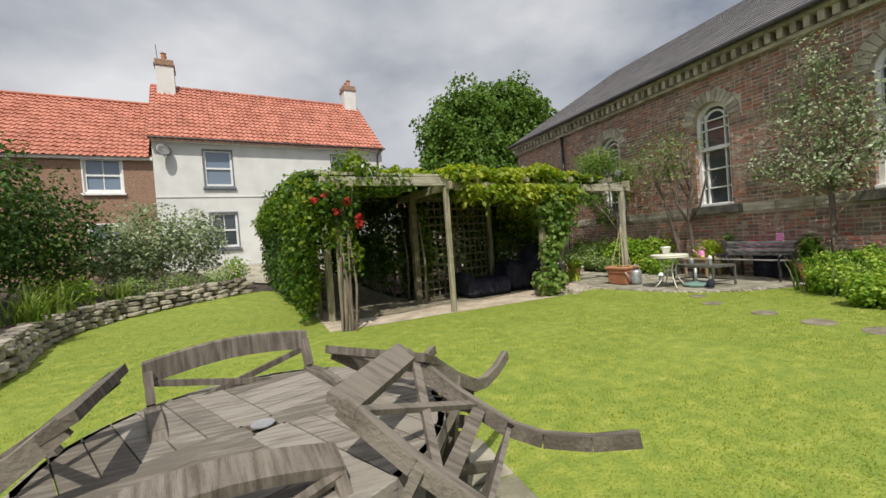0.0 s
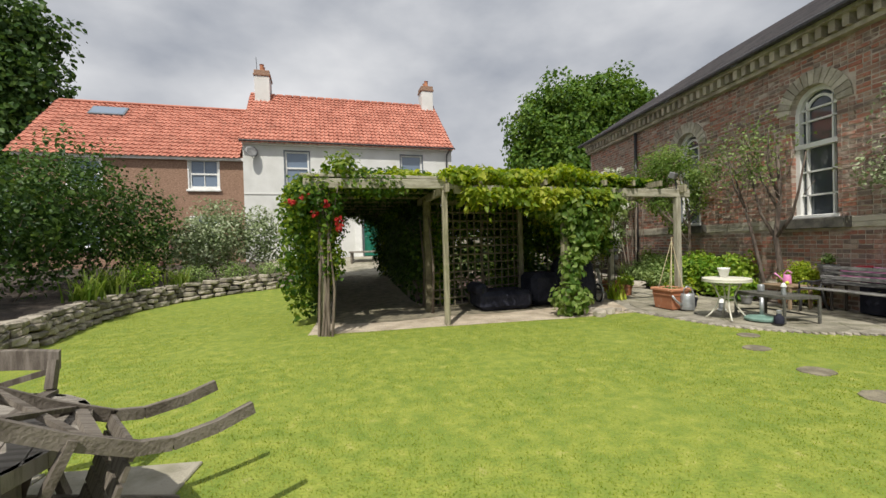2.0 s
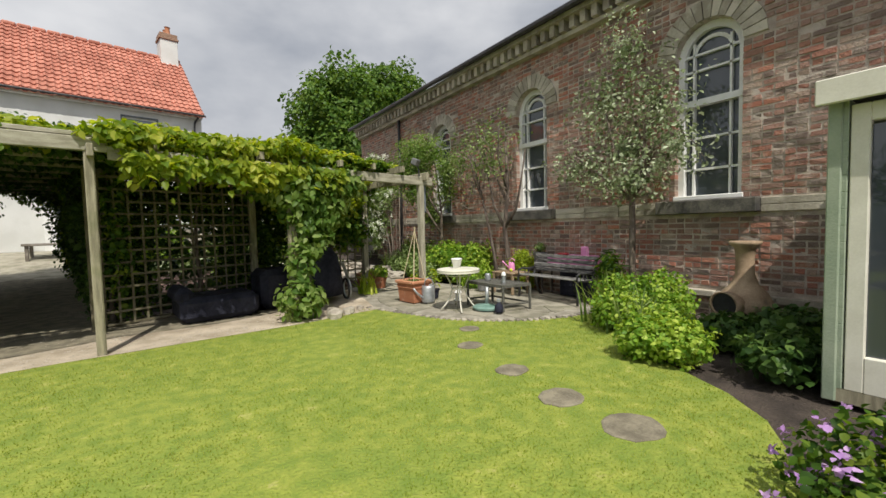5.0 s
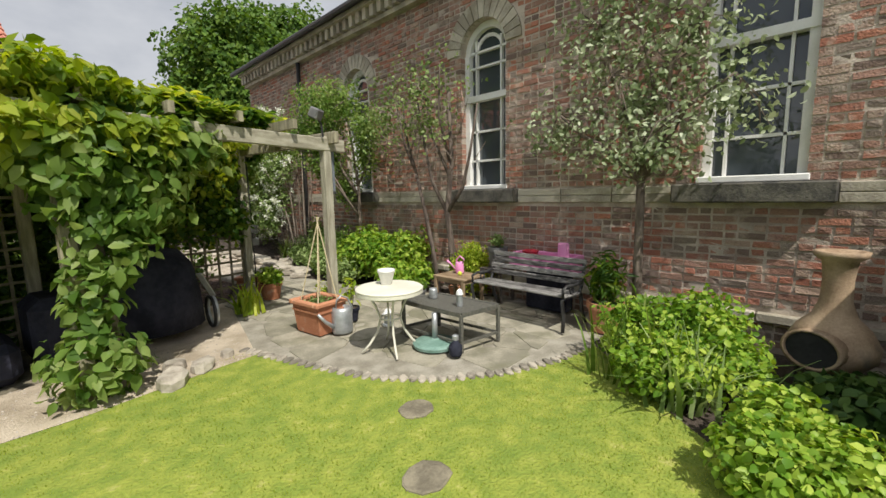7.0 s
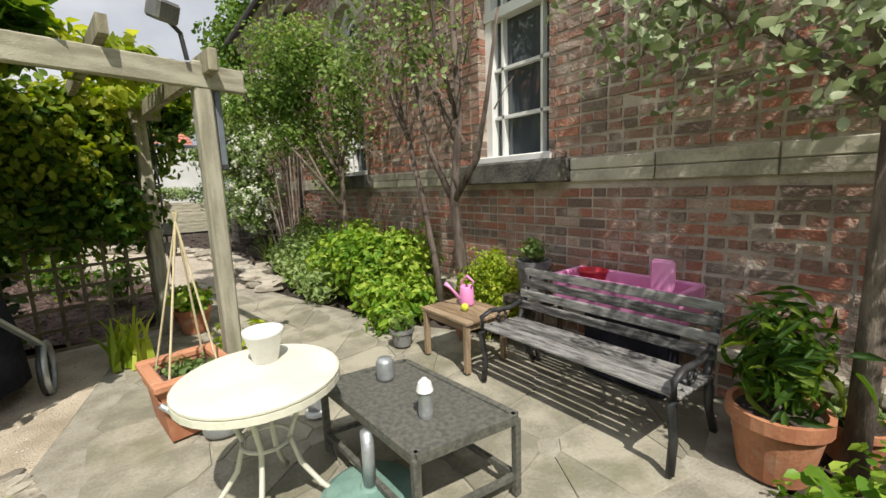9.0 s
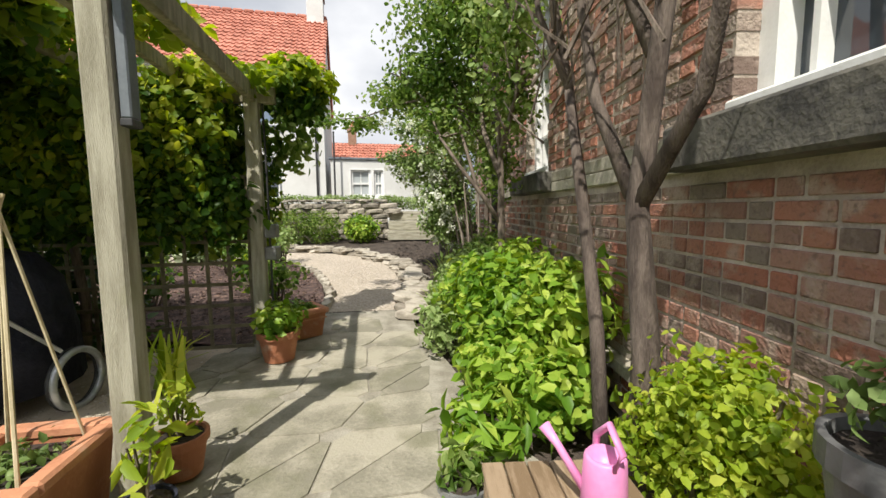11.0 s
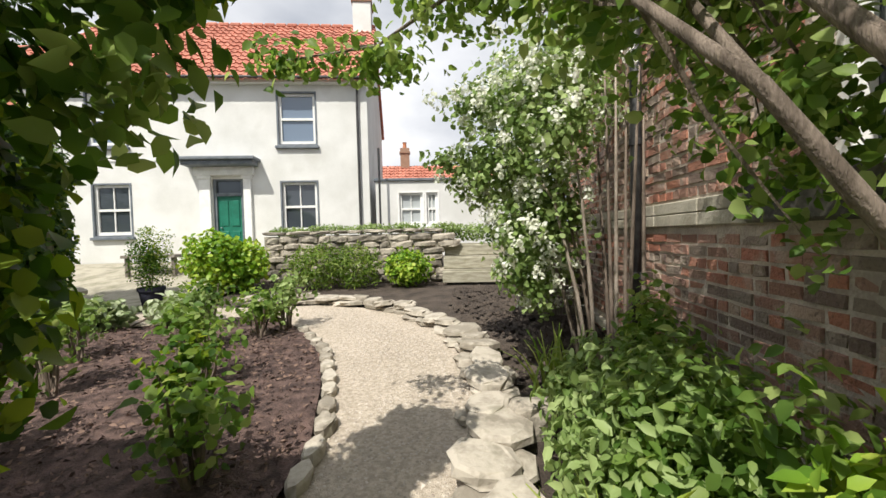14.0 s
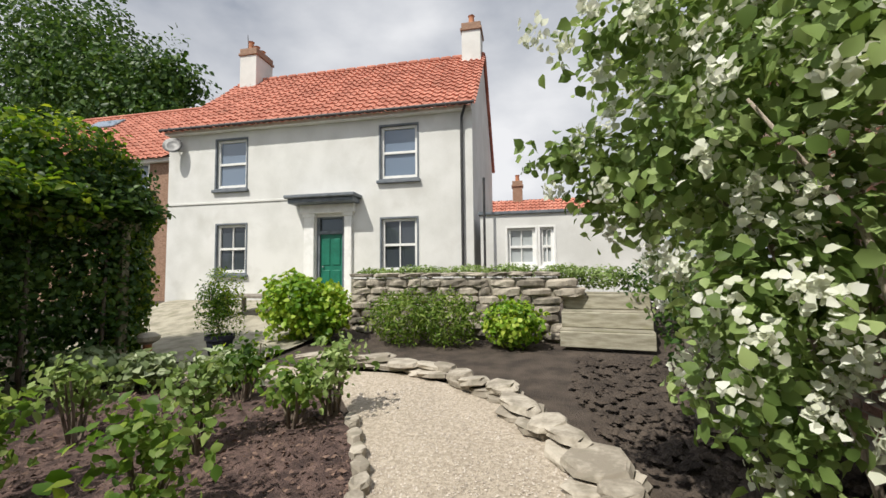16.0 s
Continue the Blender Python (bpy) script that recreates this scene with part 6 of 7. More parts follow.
for u, v, a, b, c in ((4.75, -0.22, 0.34, 0.22, 0.13), (5.05, -0.1, 0.26, 0.2, 0.11), (4.9, 0.12, 0.22, 0.2, 0.1), (5.35, 0.05, 0.16, 0.13, 0.07)):
    p = pg(u, v)
    edge_rock = stone_piece(None, M_PALESTONE, p.x, p.y, c * 0.36, a, b, c, 12 * u, rw)
    edge_rock.name = "edging_rock"
    tagged(edge_rock, "rough pale rock at the foot of the vine", "rock", "rocks at the vine")


# ---- lawn details ----
rng = np.random.default_rng(90)
pts = []
for _ in range(5):
    c = rng.uniform((-3.0, -1.0), (9.8, 13.5), (130000, 2))
    pts.append(c)
c = np.vstack(pts)
poly = np.array(LAWN)
ins = np.zeros(len(c), bool)
j = len(poly) - 1
for i in range(len(poly)):
    xi, yi, xj, yj = *poly[i], *poly[j]
    hit = ((yi > c[:, 1]) != (yj > c[:, 1])) & (c[:, 0] < (xj - xi) * (c[:, 1] - yi) / (yj - yi + 1e-12) + xi)
    ins ^= hit
    j = i
c = c[ins]
c = c[rng.uniform(0, 1, len(c)) < np.clip(0.75 - (c[:, 1] - 1) * 0.06, 0.1, 0.7)]
n = len(c)
z = np.array([zg(x, y) for x, y in c])
a = rng.uniform(0, 6.283, n)
h = rng.uniform(0.006, 0.017, n)
w = 0.004
lean = rng.uniform(0.2, 1.0, n) * h
v = np.empty((n, 3, 3))
v[:, 0] = np.stack([c[:, 0] - np.sin(a) * w, c[:, 1] + np.cos(a) * w, z], 1)
v[:, 1] = np.stack([c[:, 0] + np.sin(a) * w, c[:, 1] - np.cos(a) * w, z], 1)
v[:, 2] = np.stack([c[:, 0] + np.cos(a) * lean, c[:, 1] + np.sin(a) * lean, z + h], 1)
gr = trimesh("lawn_grass", v.reshape(-1, 3), np.arange(n * 3).reshape(-1, 3), M_GRASS)
tagged(gr, "short mown grass blades on the lawn", "grass", kind="stuff")
for k, (x, y, r) in enumerate(((7.0, 2.58, 0.21), (7.0, 3.17, 0.19), (7.12, 3.85, 0.16), (7.35, 4.45, 0.23), (7.3, 4.72, 0.15), (7.75, 5.32, 0.14))):
    if k == 3:
        continue
    rk = random.Random(k)
    prof = B()
    ring = [(x + r * math.cos(q * math.pi / 9) * rk.uniform(.92, 1.06), y + r * 0.9 * math.sin(q * math.pi / 9) * rk.uniform(.92, 1.06)) for q in range(18)]
    lo = [prof.verts.new((px, py, -0.02)) for px, py in ring]
    mi = [prof.verts.new((px, py, 0.008)) for px, py in ring]
    hi = [prof.verts.new((x + (px - x) * .93, y + (py - y) * .93, 0.014)) for px, py in ring]
    for A, C in ((lo, mi), (mi, hi)):
        for q in range(18):
            prof.faces.new((A[q], A[(q + 1) % 18], C[(q + 1) % 18], C[q]))
    prof.faces.new(hi)
    tagged(part("stepping_stone", prof, M_STEP), "round worn stepping stone set in the lawn", "stepping stone", "lawn stepping stones")

# ---- patio furniture ----
def disc(bm, x, y, z, r, h, segs=32, m=None):
    return lathe(bm, [(r * 0.97, 0), (r, h * 0.3), (r, h * 0.7), (r * 0.97, h)], x, y, z, segs, m)


tb = thing("bistro_table", (8.36, 6.38, 0.02), "round white metal bistro table with curved legs", "table")
part("tabletop", disc(B(), 8.36, 6.38, 0.655, 0.345, 0.025), M_CREAM, tb)
part("rim", lathe(B(), [(0.325, 0.0), (0.335, -0.03), (0.345, -0.03), (0.345, 0.0)], 8.36, 6.38, 0.655, 32), M_CREAM, tb)
for k in range(4):
    a = math.pi / 4 + k * math.pi / 2 + 0.3
    q = [(0.24, 0.65), (0.15, 0.5), (0.1, 0.36), (0.14, 0.22), (0.22, 0.1), (0.3, 0.02)]
    part("leg", tube(B(), [(8.36 + r * math.cos(a), 6.38 + r * math.sin(a), zz) for r, zz in q], 0.013, 7), M_CREAM, tb, smooth=True)
bm = B()
for zz, rr_ in ((0.36, 0.105), (0.58, 0.2)):
    tube(bm, [(8.36 + rr_ * math.cos(t * math.pi / 10), 6.38 + rr_ * math.sin(t * math.pi / 10), zz) for t in range(21)], 0.009, 6, False)
part("ring", bm, M_CREAM, tb)
wp = thing("white_pot", (8.42, 6.5, 0.68), "small white tapered plant pot on the table", "pot")
part("body", lathe(B(), [(0.055, 0), (0.085, 0.13), (0.092, 0.13), (0.092, 0.155), (0.08, 0.155), (0.07, 0.1)], 8.42, 6.5, 0.682, 20), M_WHITE, wp, smooth=True)

ct = thing("coffee_table", (9.15, 6.25, 0.02), "low dark grey metal and mesh patio table", "table")
C4 = [Vector(p) for p in ((8.76, 5.76, 0), (9.27, 5.69, 0), (9.21, 6.53, 0), (8.72, 6.6, 0))]
mid = sum(C4, Vector()) / 4
M_GUN = mat("gunmetal_mesh", (0.085, 0.085, 0.075), (0.16, 0.155, 0.13), 40, 0.6, 0.5, 160, metal=0.2)
bm = B()
lo = [bm.verts.new((p.x, p.y, 0.40)) for p in C4]
hi = [bm.verts.new((p.x, p.y, 0.425)) for p in C4]
bm.faces.new(lo[::-1])
bm.faces.new(hi)
for k in range(4):
    bm.faces.new((lo[k], lo[(k + 1) % 4], hi[(k + 1) % 4], hi[k]))
part("tabletop", bm, M_GUN, ct, "dark mesh top")
for p in C4:
    part("leg", bar(B(), (p.x, p.y, 0.02), (p.x, p.y, 0.41), 0.035, 0.035, bevel=0.004), M_GUN, ct)
for k in range(4):
    p, q = C4[k], C4[(k + 1) % 4]
    part("rail", bar(B(), (p.x, p.y, 0.41), (q.x, q.y, 0.41), 0.035, 0.045), M_GUN, ct)
    part("stretcher", bar(B(), (p.x, p.y, 0.12), (q.x, q.y, 0.12), 0.025, 0.025), M_GUN, ct)
ub = thing("parasol_base", (8.72, 6.1, 0.03), "round pale green cast parasol base with tube", "parasol base")
part("plate", lathe(B(), [(0.23, 0), (0.235, 0.03), (0.2, 0.05), (0.05, 0.07), (0.04, 0.08)], 8.72, 6.1, 0.03, 28), M_GREENPL, ub)
part("tube", tube(B(), [(8.72, 6.1, 0.09), (8.72, 6.1, 0.38)], 0.03, 12), M_GALV, ub, smooth=True)
bl_ = thing("lantern", (8.86, 5.98, 0.43), "small metal candle lantern on the table", "lantern")
part("glass", lathe(B(), [(0.03, 0), (0.035, 0.02), (0.03, 0.12), (0.025, 0.13)], 8.95, 5.95, 0.426, 12), M_GALV, bl_)
part("cap", lathe(B(), [(0.04, 0.13), (0.03, 0.17), (0.01, 0.19)], 8.95, 5.95, 0.426, 12), M_WHITE, bl_)
gj = thing("glass_jar", (9.0, 6.4, 0.43), "clear glass jar on the patio table", "jar")
part("body", lathe(B(), [(0.045, 0), (0.05, 0.02), (0.05, 0.1), (0.04, 0.12)], 9.0, 6.4, 0.427, 14), M_GALV, gj, smooth=True)
ww = thing("weed_sprayer", (8.62, 5.82, 0.03), "small dark plastic canister on the paving", "canister")
part("body", lathe(B(), [(0.06, 0), (0.065, 0.02), (0.065, 0.1), (0.03, 0.14), (0.03, 0.16)], 8.66, 5.75, 0.03, 14), M_COVER, ww, smooth=True)
part("cap", lathe(B(), [(0.032, 0.16), (0.035, 0.2), (0.02, 0.21)], 8.66, 5.75, 0.03, 12), M_GALV, ww)

# slatted bench, back to the chapel
bench = thing("slatted_bench", (10.3, 5.95, 0.03), "weathered slatted garden bench with black iron ends", "bench")
BY0, BY1 = 5.25, 6.62
for y in (BY0 + 0.03, BY1 - 0.03):
    bm = B()
    tube(bm, [(9.92, y, 0.03), (9.94, y, 0.2), (9.9, y, 0.4), (9.97, y, 0.43), (10.3, y, 0.4), (10.36, y, 0.5), (10.44, y, 0.78)], 0.022, 8)
    tube(bm, [(10.34, y, 0.4), (10.38, y, 0.2), (10.48, y, 0.03)], 0.022, 8)
    tube(bm, [(9.92, y, 0.43), (9.91, y, 0.52), (10.0, y, 0.55), (10.2, y, 0.53), (10.39, y, 0.56)], 0.018, 8)
    for t in range(8):
        a0 = t * math.pi / 4
        tube(bm, [(10.12 + 0.045 * math.cos(a0), y, 0.485 + 0.045 * math.sin(a0)), (10.12 + 0.045 * math.cos(a0 + .8), y, 0.485 + 0.045 * math.sin(a0 + .8))], 0.01, 6)
    part("iron_end", bm, M_BLACK, bench, "black cast iron bench end", smooth=True)
for k in range(5):
    x = 9.95 + k * 0.085
    part("seat_slat", box(B(), x - 0.033, x + 0.033, BY0, BY1, 0.43 - 0.006 * k, 0.452 - 0.006 * k, 0.006), M_BENCH, bench)
for k in range(4):
    z0 = 0.5 + k * 0.08
    part("back_slat", box(B(), 10.33 + k * 0.027, 10.355 + k * 0.027, BY0, BY1, z0, z0 + 0.062, 0.006), M_BENCH, bench)

# toy tub and pots behind and beside the bench
tub = thing("toy_tub", (10.68, 5.95, 0.03), "bright pink plastic toy tub behind the bench", "toy box")
bm = B()
box(bm, 10.52, 10.86, 5.5, 6.42, 0.56, 0.58)
box(bm, 10.5, 10.54, 5.5, 6.42, 0.58, 0.78, 0.01)
box(bm, 10.84, 10.88, 5.5, 6.42, 0.58, 0.78, 0.01)
box(bm, 10.54, 10.84, 5.5, 5.54, 0.58, 0.78, 0.01)
box(bm, 10.54, 10.84, 6.38, 6.42, 0.58, 0.78, 0.01)
part("tray", bm, M_PINK, tub)
part("stand", box(B(), 10.58, 10.8, 5.6, 6.2, 0.03, 0.56, 0.02), M_COVER, tub, "dark stand under the tub")
bm = box(B(), 10.62, 10.68, 5.6, 5.75, 0.6, 0.95, 0.02)
part("upright", bm, M_PINK, tub)
rbk = thing("red_bucket", (10.7, 6.2, 0.58), "small red plastic bucket in the tub", "bucket")
part("body", lathe(B(), [(0.07, 0), (0.1, 0.2), (0.11, 0.2), (0.11, 0.22), (0.095, 0.22), (0.08, 0.08)], 10.7, 6.2, 0.585, 18), M_REDPL, rbk, smooth=True)


def pot(name, x, y, z, r, h, material, label, plant=None, rim=True):
    t = thing(name, (x, y, z), label, "plant pot")
    q = [(r * 0.72, 0), (r * 0.95, h * 0.8), (r * 1.05, h * 0.8), (r * 1.05, h), (r * 0.92, h), (r * 0.88, h * 0.9)] if rim else [(r * 0.75, 0), (r, h), (r * 0.94, h), (r * 0.9, h * 0.9)]
    part("body", lathe(B(), q, x, y, z, 24), material, t, smooth=False)
    part("compost", lathe(B(), [(r * 0.86, 0), (r * 0.86, 0.01)], x, y, z + h * 0.88, 18), M_SOIL, t)
    if plant:
        m, n, s, ph, pr, w = plant
        P, N = blobs([(x, y, z + h + ph * 0.5, pr, pr, ph * 0.6)], n, int(x * 100), 0.9, 0.4)
        P[:, 2] = np.maximum(P[:, 2], z + h * 0.9)
        bm = B()
        rp = random.Random(int(y * 100))
        for k in range(5):
            tube(bm, [(x, y, z + h * 0.85), (x + rp.uniform(-.4, .4) * pr, y + rp.uniform(-.4, .4) * pr, z + h + ph * 0.7)], [0.008, 0.004], 4)
        part("stem", bm, M_BARK, t)
        leaves("foliage", P, N, s, m, t, w, 0.8, int(x * 77))
    return t


ps = thing("plant_stand", (10.68, 6.62, 0.0), "dark wooden plant stand behind the bench", "plant stand")
part("top", box(B(), 10.51, 10.84, 6.56, 6.96, 0.44, 0.5, 0.005), M_DECK, ps)
for x in (10.53, 10.82):
    for y in (6.58, 6.94):
        part("leg", box(B(), x - .015, x + .015, y - .015, y + .015, 0.0, 0.44), M_DECK, ps)
pot("grey_pot", 10.69, 6.76, 0.5, 0.145, 0.31, M_GREYPOT, "round grey glazed pot with a leafy plant", (M_HERB, 200, 0.05, 0.16, 0.12, 0.3))
pot("terracotta_pot", 10.35, 4.98, 0.02, 0.2, 0.34, M_TERRA, "terracotta pot with a tall fern", (M_VINE, 420, 0.13, 0.5, 0.2, 0.12))
pot("terracotta_pot", 10.75, 4.75, 0.02, 0.14, 0.2, M_TERRA, "small terracotta pot by the chapel wall", (M_HERB, 120, 0.06, 0.12, 0.12, 0.3))
pot("terracotta_pot", 8.42, 9.5, 0.02, 0.17, 0.26, M_TERRA, "terracotta pot of green bedding plants", (M_BRIGHT, 420, 0.075, 0.2, 0.2, 0.36))
pot("black_pot", 8.62, 7.52, 0.03, 0.1, 0.17, M_COVER, "small dark plastic pot with a pale-leaved seedling", (M_YELLOW, 46, 0.11, 0.34, 0.13, 0.2))
pot("terracotta_pot", 8.5, 7.95, 0.03, 0.12, 0.2, M_TERRA, "terracotta pot behind the pergola post", (M_YELLOW, 70, 0.07, 0.25, 0.12, 0.2))
pot("terracotta_pot", 10.42, 7.4, 0.03, 0.09, 0.14, M_TERRA, "small empty terracotta pot under the shrub")
pot("black_pot", 3.75, 15.55, 0.34, 0.2, 0.34, M_COVER, "black pot with a rounded dark conifer", (M_VINE, 3000, 0.05, 0.95, 0.36, 0.2))
pot("marigold_pot", 9.85, 7.6, 0.03, 0.11, 0.16, M_GREYPOT, "small pot with a yellow flower", (M_APPLE, 120, 0.06, 0.12, 0.12, 0.3))

# strappy plant in a pot by the trellis
strap("spider_plant", 7.82, 8.9, 0.02, 0.34, 0.5, 34, M_YELLOW, "pale yellow-green strappy plant beside the trellis", 76, 0.032)

st = thing("side_table", (10.15, 7.02, 0.03), "small slatted wooden table beside the bench", "table")
M_OAK = mat("brown_oiled_wood", (0.2, 0.135, 0.075), (0.34, 0.25, 0.16), 5, 0.75, 0.4, 60, stretch=(9, 1, 1), objrand=0.25)
for k in range(6):
    x = 9.92 + k * 0.078
    part("slat", box(B(), x - 0.036, x + 0.036, 6.72, 7.32, 0.42, 0.445, 0.004), M_OAK, st)
for x in (9.91, 10.31):
    for y in (6.76, 7.28):
        part("leg", box(B(), x - 0.022, x + 0.022, y - 0.022, y + 0.022, 0.03, 0.42, 0.004), M_OAK, st)
for a, b in (((9.91, 6.76), (10.31, 6.76)), ((9.91, 7.28), (10.31, 7.28)), ((9.91, 6.76), (9.91, 7.28)), ((10.31, 6.76), (10.31, 7.28))):
    part("apron", bar(B(), (*a, 0.39), (*b, 0.39), 0.02, 0.05), M_OAK, st)
pc = thing("toy_watering_can", (10.2, 7.08, 0.446), "pink plastic toy watering can on the side table", "watering can")
part("body", lathe(B(), [(0.06, 0), (0.065, 0.02), (0.058, 0.16), (0.05, 0.17), (0.046, 0.12)], 10.2, 7.08, 0.446, 18), M_PINK, pc, smooth=True)
part("handle", tube(B(), [(10.2, 7.03, 0.6), (10.21, 7.0, 0.66), (10.21, 7.08, 0.7), (10.2, 7.14, 0.64), (10.2, 7.15, 0.56), (10.2, 7.14, 0.5)], 0.011, 8), M_PINK, pc, smooth=True)
part("spout", tube(B(), [(10.15, 7.1, 0.5), (10.09, 7.16, 0.6), (10.06, 7.2, 0.64)], [0.014, 0.012, 0.02], 8), M_PINK, pc, smooth=True)
ball = thing("tennis_ball", (10.07, 6.96, 0.446), "yellow tennis ball on the side table", "ball")
part("felt", lathe(B(), [(0.012, 0.0)] + [(0.033 * math.sin(q * math.pi / 10), 0.033 - 0.033 * math.cos(q * math.pi / 10)) for q in range(1, 10)] + [(0.005, 0.066)], 10.07, 6.96, 0.446, 16), M_BALL, ball, smooth=True)

# square terracotta planters, one with a cane wigwam
def planter(m, w, d, h, label):
    t = thing("terracotta_planter", m.translation, label, "planter")
    bm = B()
    loops = [[bm.verts.new(m @ Vector((sx * (w + dw), sy * (d + dw), z))) for sx, sy in ((-1, -1), (1, -1), (1, 1), (-1, 1))] for dw, z in ((-0.03, 0), (-0.015, h * 0.5), (0, h), (-0.03, h), (-0.05, 0.03))]
    for lo, hi in zip(loops, loops[1:]):
        for k in range(4):
            bm.faces.new((lo[k], lo[(k + 1) % 4], hi[(k + 1) % 4], hi[k]))
    bm.faces.new(loops[0][::-1])
    bm.faces.new(loops[-1])
    part("body", bm, M_TERRA, t)
    bm = B()
    for x0, x1, y0, y1 in ((-w - .03, w + .03, d - .04, d + .03), (-w - .03, w + .03, -d - .03, -d + .04), (-w - .03, -w + .04, -d + .04, d - .04), (w - .04, w + .03, -d + .04, d - .04)):
        box(bm, x0, x1, y0, y1, h + 0.002, h + 0.055, 0.012, m)
    part("rim", bm, M_TERRA, t)
    part("band", box(box(B(), -w - .008, w + .008, -d - .008, -d - .001, h * .78, h * .84, 0, m), -w - .008, -w - .001, -d, d, h * .78, h * .84, 0, m), M_TERRA, t)
    part("compost", box(B(), -w + .04, w - .04, -d + .04, d - .04, 0.1, h * 0.96, 0, m), M_SOIL, t)
    return t


tm = pose(8.17, 7.5, 0.03, 0, 0, 8)
tr = planter(tm, 0.2, 0.24, 0.33, "square terracotta planter with a cane wigwam")
for x, y in ((-0.14, -0.17), (0.14, -0.17), (0.14, 0.17), (-0.14, 0.17)):
    p = tm @ Vector((x, y, 0.32))
    q = tm @ Vector((x * -0.06 + 0.05, y * -0.06, 1.34))
    part("cane", tube(B(), [p, (p + q) / 2, q], 0.007, 6), M_CANE, tr)
P, N = blobs([(8.17, 7.5, 0.38, 0.14, 0.17, 0.05)], 150, 5, 0.9, 0.4)
leaves("foliage", P, N, 0.045, M_HERB, tr, 0.3, 0.8, 5)
tm2 = pose(8.4, 10.16, 0.02, 0, 0, 40)
tr2 = planter(tm2, 0.2, 0.17, 0.24, "square terracotta planter of low green plants")
P, N = blobs([(8.4, 10.16, 0.29, 0.16, 0.15, 0.08)], 330, 6, 0.9, 0.4)
leaves("foliage", P, N, 0.055, M_APPLE, tr2, 0.36, 0.8, 6)
wc = thing("galvanised_watering_can", (8.30, 7.22, 0.03), "galvanised steel watering can on the paving", "watering can")
part("body", lathe(B(), [(0.115, 0), (0.12, 0.02), (0.118, 0.26), (0.1, 0.3), (0.09, 0.3), (0.085, 0.2)], 8.30, 7.22, 0.03, 24), M_GALV, wc, smooth=True)
part("handle", tube(B(), [(8.22, 7.22, 0.31), (8.24, 7.22, 0.42), (8.30, 7.22, 0.46), (8.38, 7.22, 0.42), (8.44, 7.22, 0.3), (8.42, 7.22, 0.15)], 0.011, 8), M_GALV, wc, smooth=True)
part("spout", tube(B(), [(8.20, 7.22, 0.1), (8.08, 7.22, 0.2), (8.00, 7.22, 0.3)], [0.028, 0.02, 0.017], 8), M_GALV, wc, smooth=True)
fl = thing("garden_lantern", (8.85, 6.9, 0.03), "small white metal lantern on the paving", "lantern")
part("base", lathe(B(), [(0.07, 0), (0.07, 0.02), (0.055, 0.03)], 8.8, 7.0, 0.03, 14), M_WHITE, fl)
part("glass", lathe(B(), [(0.05, 0.03), (0.05, 0.14)], 8.8, 7.0, 0.03, 14), M_GALV, fl)
part("cap", lathe(B(), [(0.07, 0.14), (0.05, 0.17), (0.03, 0.2), (0.01, 0.21)], 8.8, 7.0, 0.03, 14), M_WHITE, fl)
pl = thing("post_lamp", pg(6.6, -0.1, 2.32), "small dark spotlight on top of the pergola post", "lamp")
pp = pg(6.5, -0.12, 0)
part("head", box(B(), -0.07, 0.07, -0.06, 0.06, -0.06, 0.06, 0.015, pose(pp.x, pp.y, 2.55, 25, 0, 30)), M_GREYPOT, pl)
part("bracket", tube(B(), [(pp.x + 0.1, pp.y + 0.05, 2.3), (pp.x + 0.08, pp.y + 0.04, 2.45), (pp.x, pp.y, 2.52)], 0.014, 6), M_BLACK, pl)
tk = thing("post_casing", pg(6.76, -0.02, 1.66), "long dark grey casing screwed to the pergola post", "casing")
q = pg(6.775, 0.0, 0)
part("case", box(B(), -0.02, 0.02, -0.035, 0.035, 1.66, 2.26, 0.006, Matrix.Translation((q.x, q.y, 0)) @ pose(0, 0, 0, 0, 0, 8)), M_GREYPAINT, tk)
part("end_cap", box(B(), -0.023, 0.023, -0.038, 0.038, 1.63, 1.66, 0.004, Matrix.Translation((q.x, q.y, 0)) @ pose(0, 0, 0, 0, 0, 8)), M_BLACK, tk)
cb = thing("pergola_cable_box", pg(6.74, 2.12, 1.0), "grey weatherproof sockets on the pergola post", "socket box")
q = pg(6.82, 2.05, 0)
for zz, s in ((1.12, 0.05), (0.92, 0.055)):
    part("socket", box(B(), q.x - s, q.x + s, q.y - s, q.y + s, zz - 0.06, zz + 0.06, 0.01), M_GREYPOT, cb)
part("cable", tube(B(), [(q.x - 0.02, q.y + 0.0, 0.1), (q.x - 0.02, q.y, 1.6), (q.x - 0.03, q.y, 2.25)], 0.01, 6), M_BLACK, cb)

# covered things under the pergola
sofa = thing("covered_sofa", pg(3.5, 1.2), "low garden sofa under a dark navy cover", "garden furniture")
sm_ = Matrix.Translation(pg(3.45, 1.25)) @ pose(0, 0, 0, 0, 0, 8)
part("cover", box(box(B(), -0.55, 0.55, -0.4, 0.4, 0.03, 0.4, 0.08, sm_), -0.6, -0.35, -0.35, 0.45, 0.3, 0.55, 0.08, sm_), M_COVER, sofa)
part("cover", box(B(), 0.65, 1.3, -0.2, 0.5, 0.03, 0.7, 0.1, sm_), M_COVER, sofa)
bbq = thing("covered_barbecue", pg(5.4, 1.3), "wheeled barbecue under a dark navy cover", "barbecue")
part("cover", lathe(B(), [(0.5, 0.14), (0.48, 0.5), (0.42, 0.85), (0.3, 1.02), (0.1, 1.08)], *pg(5.15, 1.3, 0.0), 18), M_COVER, bbq, smooth=True)
